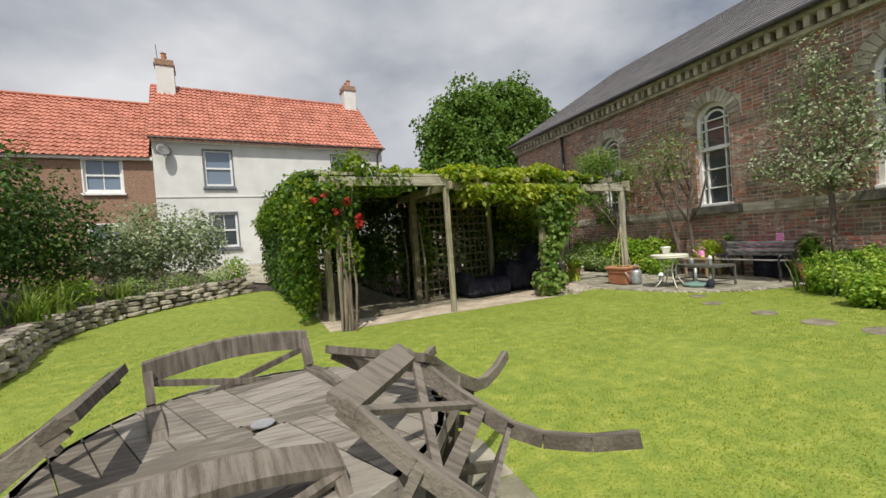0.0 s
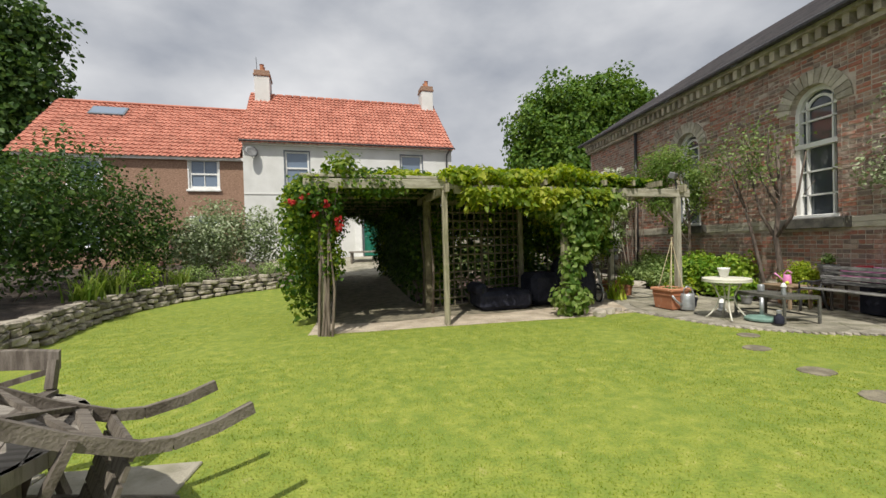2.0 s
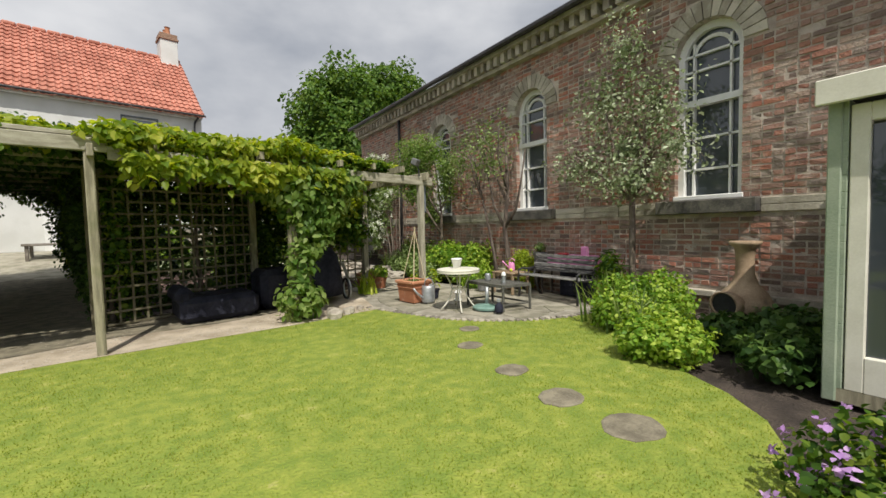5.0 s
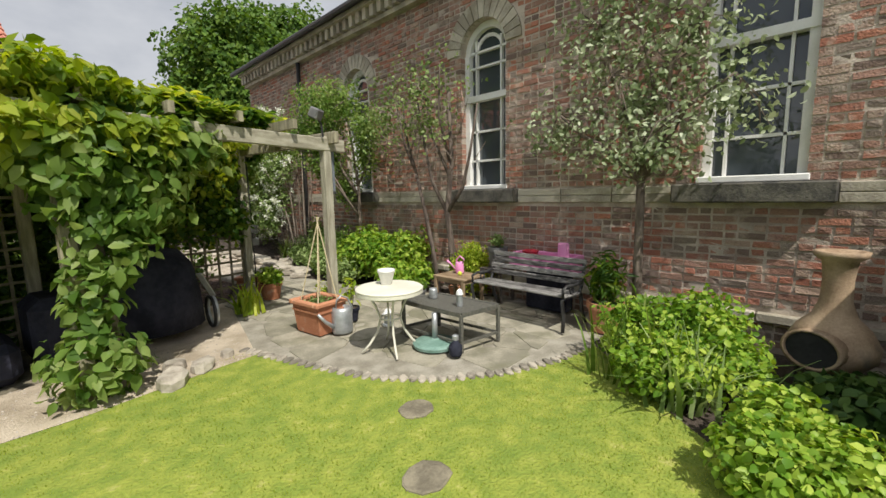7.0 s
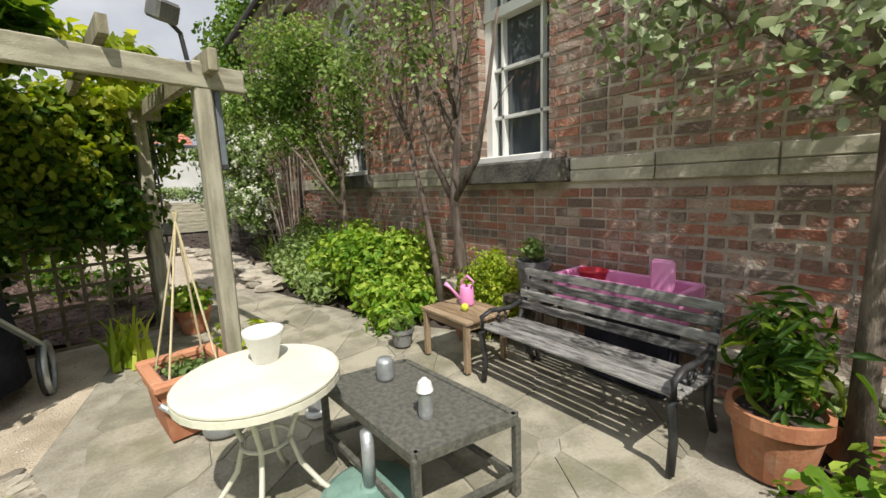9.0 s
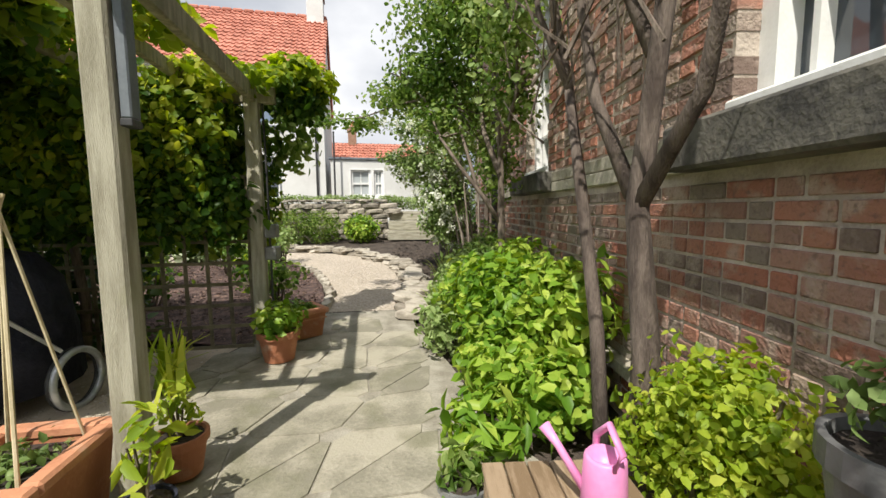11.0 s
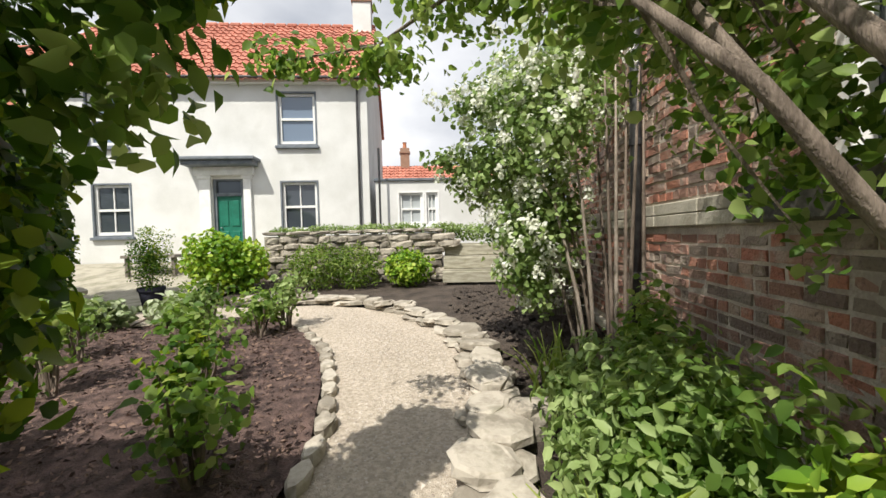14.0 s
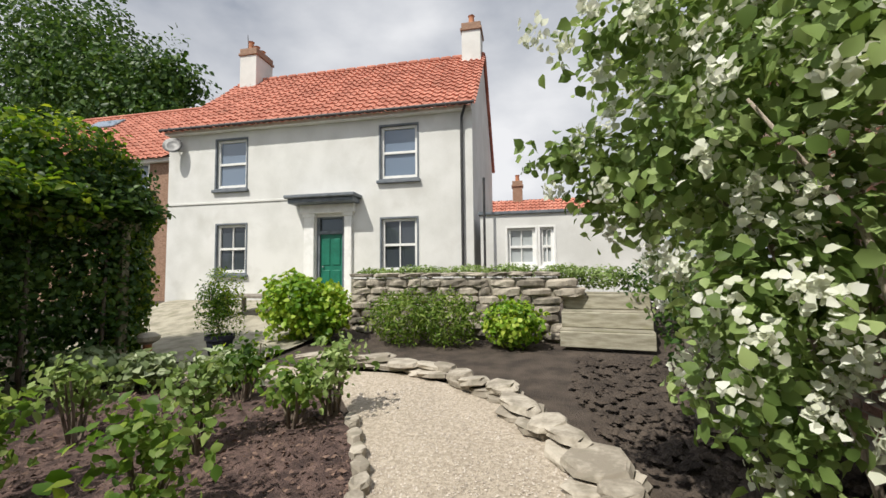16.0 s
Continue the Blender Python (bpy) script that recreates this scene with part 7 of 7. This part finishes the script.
for sx in (0.42, 0.5):
    wq = pg(5.72, 1.2, 0.2)
    part("wheel", tube(B(), [wq + Vector((0.03 * (sx - 0.42) * 10, 0.19 * math.cos(t * math.pi / 12), 0.19 * math.sin(t * math.pi / 12))) for t in range(25)], 0.022, 8, False), M_GALV if sx > 0.45 else M_BLACK, bbq, smooth=True)
part("strap", bar(B(), pg(5.5, 0.9, 0.75), pg(5.72, 1.1, 0.42), 0.06, 0.02), M_GALV, bbq)

# chiminea
ch = thing("clay_chiminea", (10.3, 3.12, 0.02), "sooty clay chiminea by the chapel wall", "chiminea")
body = [(0.1, 0.1), (0.2, 0.14), (0.28, 0.24), (0.29, 0.34), (0.23, 0.46), (0.14, 0.56), (0.1, 0.68), (0.095, 0.86), (0.11, 1.0), (0.16, 1.04), (0.17, 1.08), (0.13, 1.08), (0.08, 1.0)]
part("body", lathe(B(), body, 10.3, 3.12, 0.02, 28), M_CLAY, ch, smooth=True)
fm = Vector((-0.92, 0.38, 0)).normalized()
part("mouth", lathe(B(), [(0.2, -0.06), (0.19, 0.0), (0.2, 0.06), (0.175, 0.06), (0.16, -0.1)], 10.3 + fm.x * 0.25, 3.12 + fm.y * 0.25, 0.34, 20, fm.to_track_quat("Z", "Y").to_matrix().to_4x4() @ Matrix.Diagonal((1, 0.8, 1, 1))), M_CLAY, ch, smooth=True)
# disc puts the shade inside the mouth, and its soot, into flat black
part("opening", lathe(B(), [(0.001, 0), (0.17, 0), (0.17, 0.004), (0.001, 0.004)], 10.3 + fm.x * 0.29, 3.12 + fm.y * 0.29, 0.34, 20, fm.to_track_quat("Z", "Y").to_matrix().to_4x4() @ Matrix.Diagonal((1, 0.8, 1, 1))), M_DARK, ch, "flat black disc for the shaded, sooty hollow")
for k in range(3):
    a = k * 2.094
    part("leg", tube(B(), [(10.3 + 0.2 * math.cos(a), 3.12 + 0.2 * math.sin(a), 0.22), (10.3 + 0.24 * math.cos(a), 3.12 + 0.24 * math.sin(a), 0.0)], 0.014, 6), M_BLACK, ch)
part("ring", tube(B(), [(10.3 + 0.21 * math.cos(t * math.pi / 10), 3.12 + 0.21 * math.sin(t * math.pi / 10), 0.19) for t in range(21)], 0.012, 6, False), M_BLACK, ch)

# summerhouse
sh = thing("summerhouse", (9.6, 0.4, 0), "sage green timber summerhouse with glazed doors", "summerhouse")
for k in range(18):
    z0 = 0.1 + k * 0.12
    part("board", bar(B(), (8.56, 1.96, z0 + 0.06), (8.56, 1.89, z0 + 0.06), 0.025, 0.125, bevel=0.006), M_SAGE, sh)
    part("board", bar(B(), (8.56, -0.6, z0 + 0.06), (8.56, -1.6, z0 + 0.06), 0.025, 0.125, bevel=0.006), M_SAGE, sh)
    part("board", bar(B(), (8.58, 1.97, z0 + 0.06), (10.6, 1.97, z0 + 0.06), 0.025, 0.125, bevel=0.006), M_SAGE, sh)
part("back_wall", box(B(), 10.55, 10.6, -1.6, 1.95, 0.05, 2.2), M_SAGE, sh)
part("floor_deck", box(B(), 8.55, 10.6, -1.6, 1.95, 0.0, 0.1), M_TIMBER, sh)
part("corner_post", box(B(), 8.53, 8.61, 1.92, 2.0, 0.0, 2.25, 0.008), M_SAGE, sh)
dr = part("glazed_door", box(B(), 8.6, 8.612, -0.55, 1.79, 0.35, 2.0), M_GLASS, sh, "dark reflecting door glass")
bm = B()
for y0, y1 in ((1.78, 1.88), (0.6, 0.72), (-0.62, -0.52)):
    box(bm, 8.55, 8.63, y0, y1, 0.1, 2.15, 0.006)
box(bm, 8.55, 8.63, -0.52, 1.78, 2.02, 2.15, 0.006)
box(bm, 8.55, 8.63, -0.52, 1.78, 0.1, 0.36, 0.006)
part("door_frame", bm, M_CREAM, dr, "cream painted door frame")
part("roof", box(B(), 8.46, 10.8, -1.8, 2.05, 2.27, 2.34), M_SLATE, sh)
part("fascia", box(B(), 8.42, 8.456, -1.8, 2.05, 2.16, 2.34, 0.008), M_CREAM, sh, "pale fascia board")

# bits of clutter at the far end of the garden
tt = thing("terrace_table", (1.6, 18.3, 0.7), "low rustic wooden table on the terrace", "table")
part("tabletop", box(B(), 0.9, 2.3, 17.9, 18.6, 1.08, 1.15, 0.01), M_TEAK, tt)
for x in (1.0, 2.2):
    for y in (18.0, 18.5):
        part("leg", box(B(), x - 0.04, x + 0.04, y - 0.04, y + 0.04, zg(x, y) - 0.02, 1.08), M_TEAK, tt)
po = thing("stone_ornament", (2.78, 15.1, zg(2.78, 15.1)), "small pinkish stone ornament beside the hedge", "ornament")
part("base", lathe(B(), [(0.12, 0), (0.1, 0.1), (0.06, 0.14), (0.06, 0.3)], 2.78, 15.1, zg(2.78, 15.1) - 0.01, 14), M_TERRA, po)
part("top", lathe(B(), [(0.06, 0.3), (0.16, 0.36), (0.17, 0.42), (0.1, 0.47), (0.02, 0.48)], 2.78, 15.1, zg(2.78, 15.1) - 0.01, 14), M_PALESTONE, po)
dp = thing("chapel_downpipe", (10.86, 12.9, 0.1), "black iron downpipe on the chapel wall", "downpipe")
part("pipe", tube(B(), [(10.86, 12.9, 0.1), (10.86, 12.9, 4.9)], 0.05, 10), M_BLACK, dp, smooth=True)
for zz in (1.0, 2.2, 3.6):
    part("clip", lathe(B(), [(0.06, 0), (0.06, 0.06)], 10.86, 12.9, zz, 10), M_BLACK, dp)
bn = thing("compost_bin", (10.5, 15.2, 0.3), "dark timber compost bin under the shrubs", "compost bin")
for k in range(5):
    part("board", box(B(), 10.0, 10.9, 14.85, 14.88, zg(10.4, 15) + 0.02 + k * 0.14, zg(10.4, 15) + 0.14 + k * 0.14), M_TEAKDARK, bn)
    part("board", box(B(), 10.0, 10.03, 14.88, 15.6, zg(10.4, 15) + 0.02 + k * 0.14, zg(10.4, 15) + 0.14 + k * 0.14), M_TEAKDARK, bn)

# ---- round teak table, curved bench and tipped chairs ----
TX, TY, TZ = 1.0, 1.9, 0.64
rt_ = thing("round_garden_table", (TX, TY, 0), "round weathered teak garden table", "table")
rgt = random.Random(4)
for quad in range(4):
    m4 = pose(TX, TY, TZ, 0, 0, 28 + 90 * quad)
    for k in range(6):
        y0, y1 = 0.075 + k * 0.103, 0.075 + (k + 1) * 0.103 - 0.006
        r = 0.725
        x1a, x1b = math.sqrt(max(0.0, r * r - y0 * y0)), math.sqrt(max(0.0, r * r - y1 * y1)) if y1 < r else 0.0
        bm = B()
        lo = [bm.verts.new(m4 @ Vector(p)) for p in ((0.075, y0, -0.03), (max(0.09, x1a), y0, -0.03), (max(0.09, x1b), y1, -0.03), (0.075, y1, -0.03))]
        hi = [bm.verts.new(m4 @ Vector(p)) for p in ((0.075, y0, 0), (max(0.09, x1a), y0, 0), (max(0.09, x1b), y1, 0), (0.075, y1, 0))]
        bm.faces.new(hi)
        bm.faces.new(lo[::-1])
        for q in range(4):
            bm.faces.new((lo[q], lo[(q + 1) % 4], hi[(q + 1) % 4], hi[q]))
        part("plank", bm, M_TEAK, rt_)
    part("cross_rail", box(B(), 0.05, 0.725, -0.07, 0.07, -0.03, 0.003, 0.004, m4), M_TEAK, rt_)
    part("leg", box(B(), 0.42, 0.49, -0.035, 0.035, -TZ, -0.03, 0.005, m4), M_TEAK, rt_)
ring_ = B()
for k in range(28):
    a0, a1 = k * math.pi / 14, (k + 1) * math.pi / 14
    bar(ring_, (TX + .715 * math.cos(a0), TY + .715 * math.sin(a0), TZ - .03), (TX + .715 * math.cos(a1), TY + .715 * math.sin(a1), TZ - .03), 0.03, 0.06)
part("rim", ring_, M_TEAK, rt_)
part("parasol_ring", lathe(B(), [(0.03, 0.0), (0.045, 0.004), (0.045, 0.008), (0.03, 0.008)], TX, TY, TZ + 0.002, 18), M_GALV, rt_, "metal ring round the parasol hole")
# flat black disc painted as the dark of the hole
part("parasol_hole", lathe(B(), [(0.002, 0), (0.03, 0), (0.03, 0.004), (0.002, 0.004)], TX, TY, TZ + 0.003, 16), M_DARK, rt_)


def chair(name, width, label, group="", arch=0.0, top=0.92):
    """A folding teak chair: x across, y ahead, z up, front feet at y=0."""
    t = thing(name, (0, 0, 0), label, "chair", group)
    w = width / 2
    for s in (-w, w):
        part("front_leg", bar(B(), (s, -0.02, 0), (s, -0.06, 0.42), 0.035, 0.05, bevel=0.006), M_TEAKDARK, t)
        bm = B()
        q = [(s, -0.62, 0.0), (s, -0.53, 0.14), (s, -0.46, 0.3), (s, -0.44, 0.44)]
        for a, b in zip(q, q[1:]):
            bar(bm, a, b, 0.035, 0.055)
        part("rear_leg", bm, M_TEAKDARK, t)
        bm = B()
        q = [(s, -0.44, 0.42), (s, -0.47, 0.66), (s, -0.53, top)]
        for a, b in zip(q, q[1:]):
            bar(bm, a, b, 0.035, 0.06)
        part("back_post", bm, M_TEAKDARK, t)
        bm = B()
        q = [(s, -0.48, 0.64), (s, -0.3, 0.655), (s, -0.12, 0.645), (s, 0.0, 0.61)]
        for a, b in zip(q, q[1:]):
            bar(bm, a, b, 0.06, 0.03)
        part("arm", bm, M_TEAKDARK, t)
        part("arm_post", bar(B(), (s, -0.06, 0.4), (s, -0.08, 0.63), 0.035, 0.045), M_TEAKDARK, t)
    bm = B()
    rings = []
    for k in range(9):
        x = -w - 0.02 + (2 * w + 0.04) * k / 8
        d, z = arch * math.cos(math.pi * x / (2 * w + 0.04)), top + arch * 0.6 * math.cos(math.pi * x / (2 * w + 0.04))
        rings.append([bm.verts.new((x, -0.535 - d + dy, z + dz)) for dy, dz in ((0.016, -0.055), (-0.016, -0.05), (-0.024, 0.05), (0.01, 0.045))])
    for a, b in zip(rings, rings[1:]):
        for k in range(4):
            bm.faces.new((a[k], a[(k + 1) % 4], b[(k + 1) % 4], b[k]))
    bm.faces.new(rings[0][::-1])
    bm.faces.new(rings[-1])
    part("top_rail", bm, M_TEAKDARK, t)
    part("lower_rail", bar(B(), (-w, -0.46, 0.56), (w, -0.46, 0.56), 0.025, 0.05), M_TEAKDARK, t)
    part("cross_slat", bar(B(), (-w, -0.465, 0.58), (w, -0.53, top - 0.05), 0.02, 0.03), M_TEAKDARK, t)
    part("cross_slat", bar(B(), (w, -0.47, 0.58), (-w, -0.535, top - 0.05), 0.02, 0.03), M_TEAKDARK, t)
    for k in range(6):
        y = -0.03 - k * 0.078
        part("seat_slat", bar(B(), (-w, y, 0.43), (w, y, 0.43), 0.062, 0.018), M_TEAKDARK, t)
    return t


def put(t, m):
    t.matrix_basis = m
    return t


def facing(x, y, fx, fy, tip=0.0, z=0.0, roll=0.0):
    """Front feet at x, y, looking along fx, fy; tipped forwards by tip degrees."""
    return pose(x, y, z, 0, 0, math.degrees(math.atan2(-fx, fy))) @ pose(0, 0, 0, -tip, roll, 0)


c1 = chair("folding_teak_chair", 0.5, "weathered folding teak chair tipped against the table", "chairs round the table")
put(c1, facing(1.99, 2.36, -0.75, -0.66, 70, 0.02))
copy_thing(c1, facing(1.92, 1.2, -0.81, 0.59, 66, 0.0))
copy_thing(c1, facing(-0.12, 1.75, 0.95, 0.1, 66, 0.02))
bq = chair("curved_teak_bench", 0.74, "weathered teak bench pushed under the round table", "", 0.05, 0.8)
put(bq, facing(1.0, 2.03, 0.32, -0.945, 0))
copy_thing(bq, facing(1.01, 0.675, -0.22, 0.97, 75, -0.03))
pv = tagged(new("table_paving"), "pale stone slabs under the garden table", "paving", kind="structure")
rp_ = random.Random(6)
for i in range(5):
    for j2 in range(5):
        x, y = 0.15 + i * 0.46, 0.95 + j2 * 0.46
        if math.hypot(x - 1.05, y - 1.9) < 1.15:
            part("slab", box(B(), x - 0.22, x + 0.22, y - 0.22, y + 0.22, -0.01, 0.018, 0.008, Matrix.Translation((0, 0, rp_.uniform(-.003, .003)))), M_FLAG, pv)

# ---- flagstones and bricks, the many small pieces last ----
rf_ = random.Random(31)
step = 0.5
grid_ = {}


def corner(i, j):
    if (i, j) not in grid_:
        grid_[i, j] = (7.2 + i * step + rf_.uniform(-.14, .14), 4.8 + j * step + rf_.uniform(-.12, .12))
    return grid_[i, j]


for i in range(10):
    for j in range(15):
        q = [corner(i, j), corner(i + 1, j), corner(i + 1, j + 1), corner(i, j + 1)]
        cx, cy = sum(p[0] for p in q) / 4, sum(p[1] for p in q) / 4
        if not (inside(PATIO, cx, cy) and sum(inside(PATIO, *p) for p in q) >= 3):
            continue
        pieces = [q] if rf_.random() < 0.6 else [[q[0], q[1], q[2]], [q[0], q[2], q[3]]]
        for pc_ in pieces:
            mx, my = sum(p[0] for p in pc_) / len(pc_), sum(p[1] for p in pc_) / len(pc_)
            out = []
            for a, b in zip(pc_, pc_[1:] + pc_[:1]):
                out += [(a[0] * .85 + b[0] * .15, a[1] * .85 + b[1] * .15), (a[0] * .15 + b[0] * .85, a[1] * .15 + b[1] * .85)]
            bm = B()
            up = rf_.uniform(0.006, 0.011)
            lo = [bm.verts.new((mx + (x - mx) * .985, my + (y - my) * .985, zg(x, y) - 0.01)) for x, y in out]
            hi = [bm.verts.new((mx + (x - mx) * .96, my + (y - my) * .96, zg(x, y) + up)) for x, y in out]
            bm.faces.new(hi)
            for k in range(len(out)):
                bm.faces.new((lo[k], lo[(k + 1) % len(out)], hi[(k + 1) % len(out)], hi[k]))
            part("flagstone", bm, M_FLAG, patio)
for a, b in zip(PATIO_EDGE, PATIO_EDGE[1:]):
    a, b = Vector((*a, 0)), Vector((*b, 0))
    d = b - a
    k = int(d.length / 0.085)
    for s in range(k):
        p = a + d * ((s + 0.5) / k)
        stone_piece(patio, M_STONE, p.x, p.y, -0.004, 0.075, 0.13, 0.05, math.degrees(math.atan2(d.y, d.x)), rf_, 6)

# loose pebbles on the gravel
pebs_v, pebs_f = [], []
rngp = np.random.default_rng(44)
for polyg, count in ((GPATH, 7000), (GRAVEL, 4200)):
    xs, ys = [p[0] for p in polyg], [p[1] for p in polyg]
    made = 0
    while made < count:
        x, y = rngp.uniform(min(xs), max(xs)), rngp.uniform(min(ys), max(ys))
        if not inside(polyg, x, y):
            continue
        made += 1
        s = rngp.uniform(0.005, 0.012)
        zz = zg(x, y) + 0.004
        b0 = len(pebs_v)
        a0 = rngp.uniform(0, 6.28)
        for k in range(5):
            aa = a0 + k * 1.2566
            pebs_v.append((x + s * math.cos(aa) * rngp.uniform(.7, 1.2), y + s * math.sin(aa) * rngp.uniform(.7, 1.2), zz))
        pebs_v.append((x, y, zz + s * 0.8))
        for k in range(5):
            pebs_f.append((b0 + k, b0 + (k + 1) % 5, b0 + 5))
tagged(trimesh("loose_pebbles", np.array(pebs_v), np.array(pebs_f), M_PEBBLE), "loose pale pebbles on the gravel", "gravel", kind="stuff")
# bark chips on the mulch
bv, bf = [], []
xs, ys = [p[0] for p in MULCH], [p[1] for p in MULCH]
made = 0
while made < 6000:
    x, y = rngp.uniform(min(xs), max(xs)), rngp.uniform(min(ys), max(ys))
    if not inside(MULCH, x, y):
        continue
    made += 1
    s, aa, zz = rngp.uniform(0.012, 0.035), rngp.uniform(0, 6.28), zg(x, y) + 0.025 + rngp.uniform(-.02, .045)
    c_, s_ = math.cos(aa) * s, math.sin(aa) * s
    b0 = len(bv)
    bv += [(x - c_, y - s_, zz), (x - s_ * .35, y + c_ * .35, zz + rngp.uniform(0, .02)), (x + c_, y + s_, zz + rngp.uniform(-.01, .02)), (x + s_ * .35, y - c_ * .35, zz - .004)]
    bf += [(b0, b0 + 1, b0 + 2), (b0, b0 + 2, b0 + 3)]
M_CHIP = mat("bark_chip", (0.05, 0.03, 0.024), (0.2, 0.13, 0.1), 14, 0.95, 0.2, 60, island=0.7)
tagged(trimesh("bark_chips", np.array(bv), np.array(bf), M_CHIP), "loose brown bark chips", "mulch", kind="stuff")

# clods on the dug soil beside the path
cv, cf = [], []
for _ in range(2600):
    x, y = rngp.uniform(8.9, 10.9), rngp.uniform(12.6, 17.2)
    if inside(GPATH, x, y) or x < 9.65 - max(0, y - 13.5) * 0.35:
        continue
    s, aa, zz = rngp.uniform(0.015, 0.055), rngp.uniform(0, 6.28), zg(x, y) - 0.005
    b0 = len(cv)
    for k in range(6):
        q = s * rngp.uniform(.7, 1.3)
        cv.append((x + q * math.cos(aa + k * 1.047), y + q * math.sin(aa + k * 1.047), zz))
    cv.append((x + rngp.uniform(-.3, .3) * s, y + rngp.uniform(-.3, .3) * s, zz + s * rngp.uniform(.5, .9)))
    cf += [(b0 + k, b0 + (k + 1) % 6, b0 + 6) for k in range(6)]
tagged(trimesh("soil_clods", np.array(cv), np.array(cf), M_SOIL), "dark crumbly clods of dug soil", "soil", kind="stuff")

# chapel bricks
rbk_ = random.Random(9)
COURSE = 0.083
bmesh_by = {}


def brick_mesh(ln):
    key = round(ln, 3)
    if key not in bmesh_by:
        me = bpy.data.meshes.new("brick")
        b = box(B(), -0.006, 0.1, -ln / 2 + 0.008, ln / 2 - 0.008, -COURSE / 2 + 0.008, COURSE / 2 - 0.008, 0.004)
        b.to_mesh(me)
        b.free()
        me.materials.append(M_OLDBRICK)
        bmesh_by[key] = me
    return bmesh_by[key]


bricks_v, bricks_f = [], []
count = 0
row = 0
z = 0.0
while z < 4.8:
    zc = z + COURSE / 2
    z += COURSE
    row += 1
    if 1.45 < zc < 1.69 or 0.26 < zc < 0.38:
        strip = True
    else:
        strip = False
    y = CY0 + 9 - (row % 2) * 0.12
    header = row % 3 == 0
    while y < CY1 - 0.05:
        ln = 0.118 if (header or rbk_.random() < 0.3) else 0.236
        yc = y + ln / 2
        y += ln
        if yc < 1.2 or strip:
            continue
        cut = next((c for c in WINS if SILL - 0.05 < zc < SPRING and abs(yc - c) < HALF + ln / 2), None)
        if cut is not None:
            # a brick closing the jamb, cut to length and running back into the reveal
            ya, yb = (yc - ln / 2, cut - HALF) if yc < cut else (cut + HALF, yc + ln / 2)
            if yb - ya > 0.035:
                b0 = len(bricks_v)
                x0, x1 = CX - 0.004 + rbk_.uniform(-.005, .003), CX + 0.12
                za, zb = zc - COURSE / 2 + 0.008, zc + COURSE / 2 - 0.008
                ya, yb = (ya + 0.008, yb + 0.004) if yc < cut else (ya - 0.004, yb - 0.008)
                bricks_v += [(x1, ya, za), (x1, yb, za), (x1, yb, zb), (x1, ya, zb), (x0, ya, za), (x0, yb, za), (x0, yb, zb), (x0, ya, zb)]
                bricks_f += [(b0 + 4, b0 + 7, b0 + 6, b0 + 5), (b0, b0 + 4, b0 + 5, b0 + 1), (b0 + 1, b0 + 5, b0 + 6, b0 + 2), (b0 + 2, b0 + 6, b0 + 7, b0 + 3), (b0 + 3, b0 + 7, b0 + 4, b0)]
            continue
        if any(in_window(yc + q * ln / 2, zc + s * COURSE / 2, 0.0) for q in (-.9, 0, .9) for s in (-1, 1)):
            continue
        if any(zc > SPRING - 0.02 and math.hypot(yc - c, zc - SPRING) < HALF + 0.28 for c in WINS):
            continue
        if 6.0 < yc < 9.7 and 0.42 < zc < 1.4 and count < 300:
            count += 1
            ob = new("brick", brick_mesh(ln))
            ob.parent = wall_chapel
            ob.location = (CX + rbk_.uniform(-.004, .003), yc, zc)
            continue
        d = rbk_.uniform(-.009, .005)
        x0, x1 = CX - 0.004 + d, CX + 0.03
        ya, yb, za, zb = yc - ln / 2 + 0.008, yc + ln / 2 - 0.008, zc - COURSE / 2 + 0.008, zc + COURSE / 2 - 0.008
        b0 = len(bricks_v)
        e = 0.004
        j = [rbk_.uniform(-.006, .006) for _ in range(12)]
        bricks_v += [(x1, ya, za), (x1, yb, za), (x1, yb, zb), (x1, ya, zb), (x0 + j[0], ya + e + j[1], za + e + j[2]), (x0 + j[3], yb - e + j[4], za + e + j[5]), (x0 + j[6], yb - e + j[7], zb - e + j[8]), (x0 + j[9], ya + e + j[10], zb - e + j[11])]
        bricks_f += [(b0 + 4, b0 + 7, b0 + 6, b0 + 5), (b0, b0 + 4, b0 + 5, b0 + 1), (b0 + 1, b0 + 5, b0 + 6, b0 + 2), (b0 + 2, b0 + 6, b0 + 7, b0 + 3), (b0 + 3, b0 + 7, b0 + 4, b0)]
rest = raw("brickwork", bricks_v, bricks_f, M_OLDBRICK, wall_chapel)
rest["kind"] = "stuff"
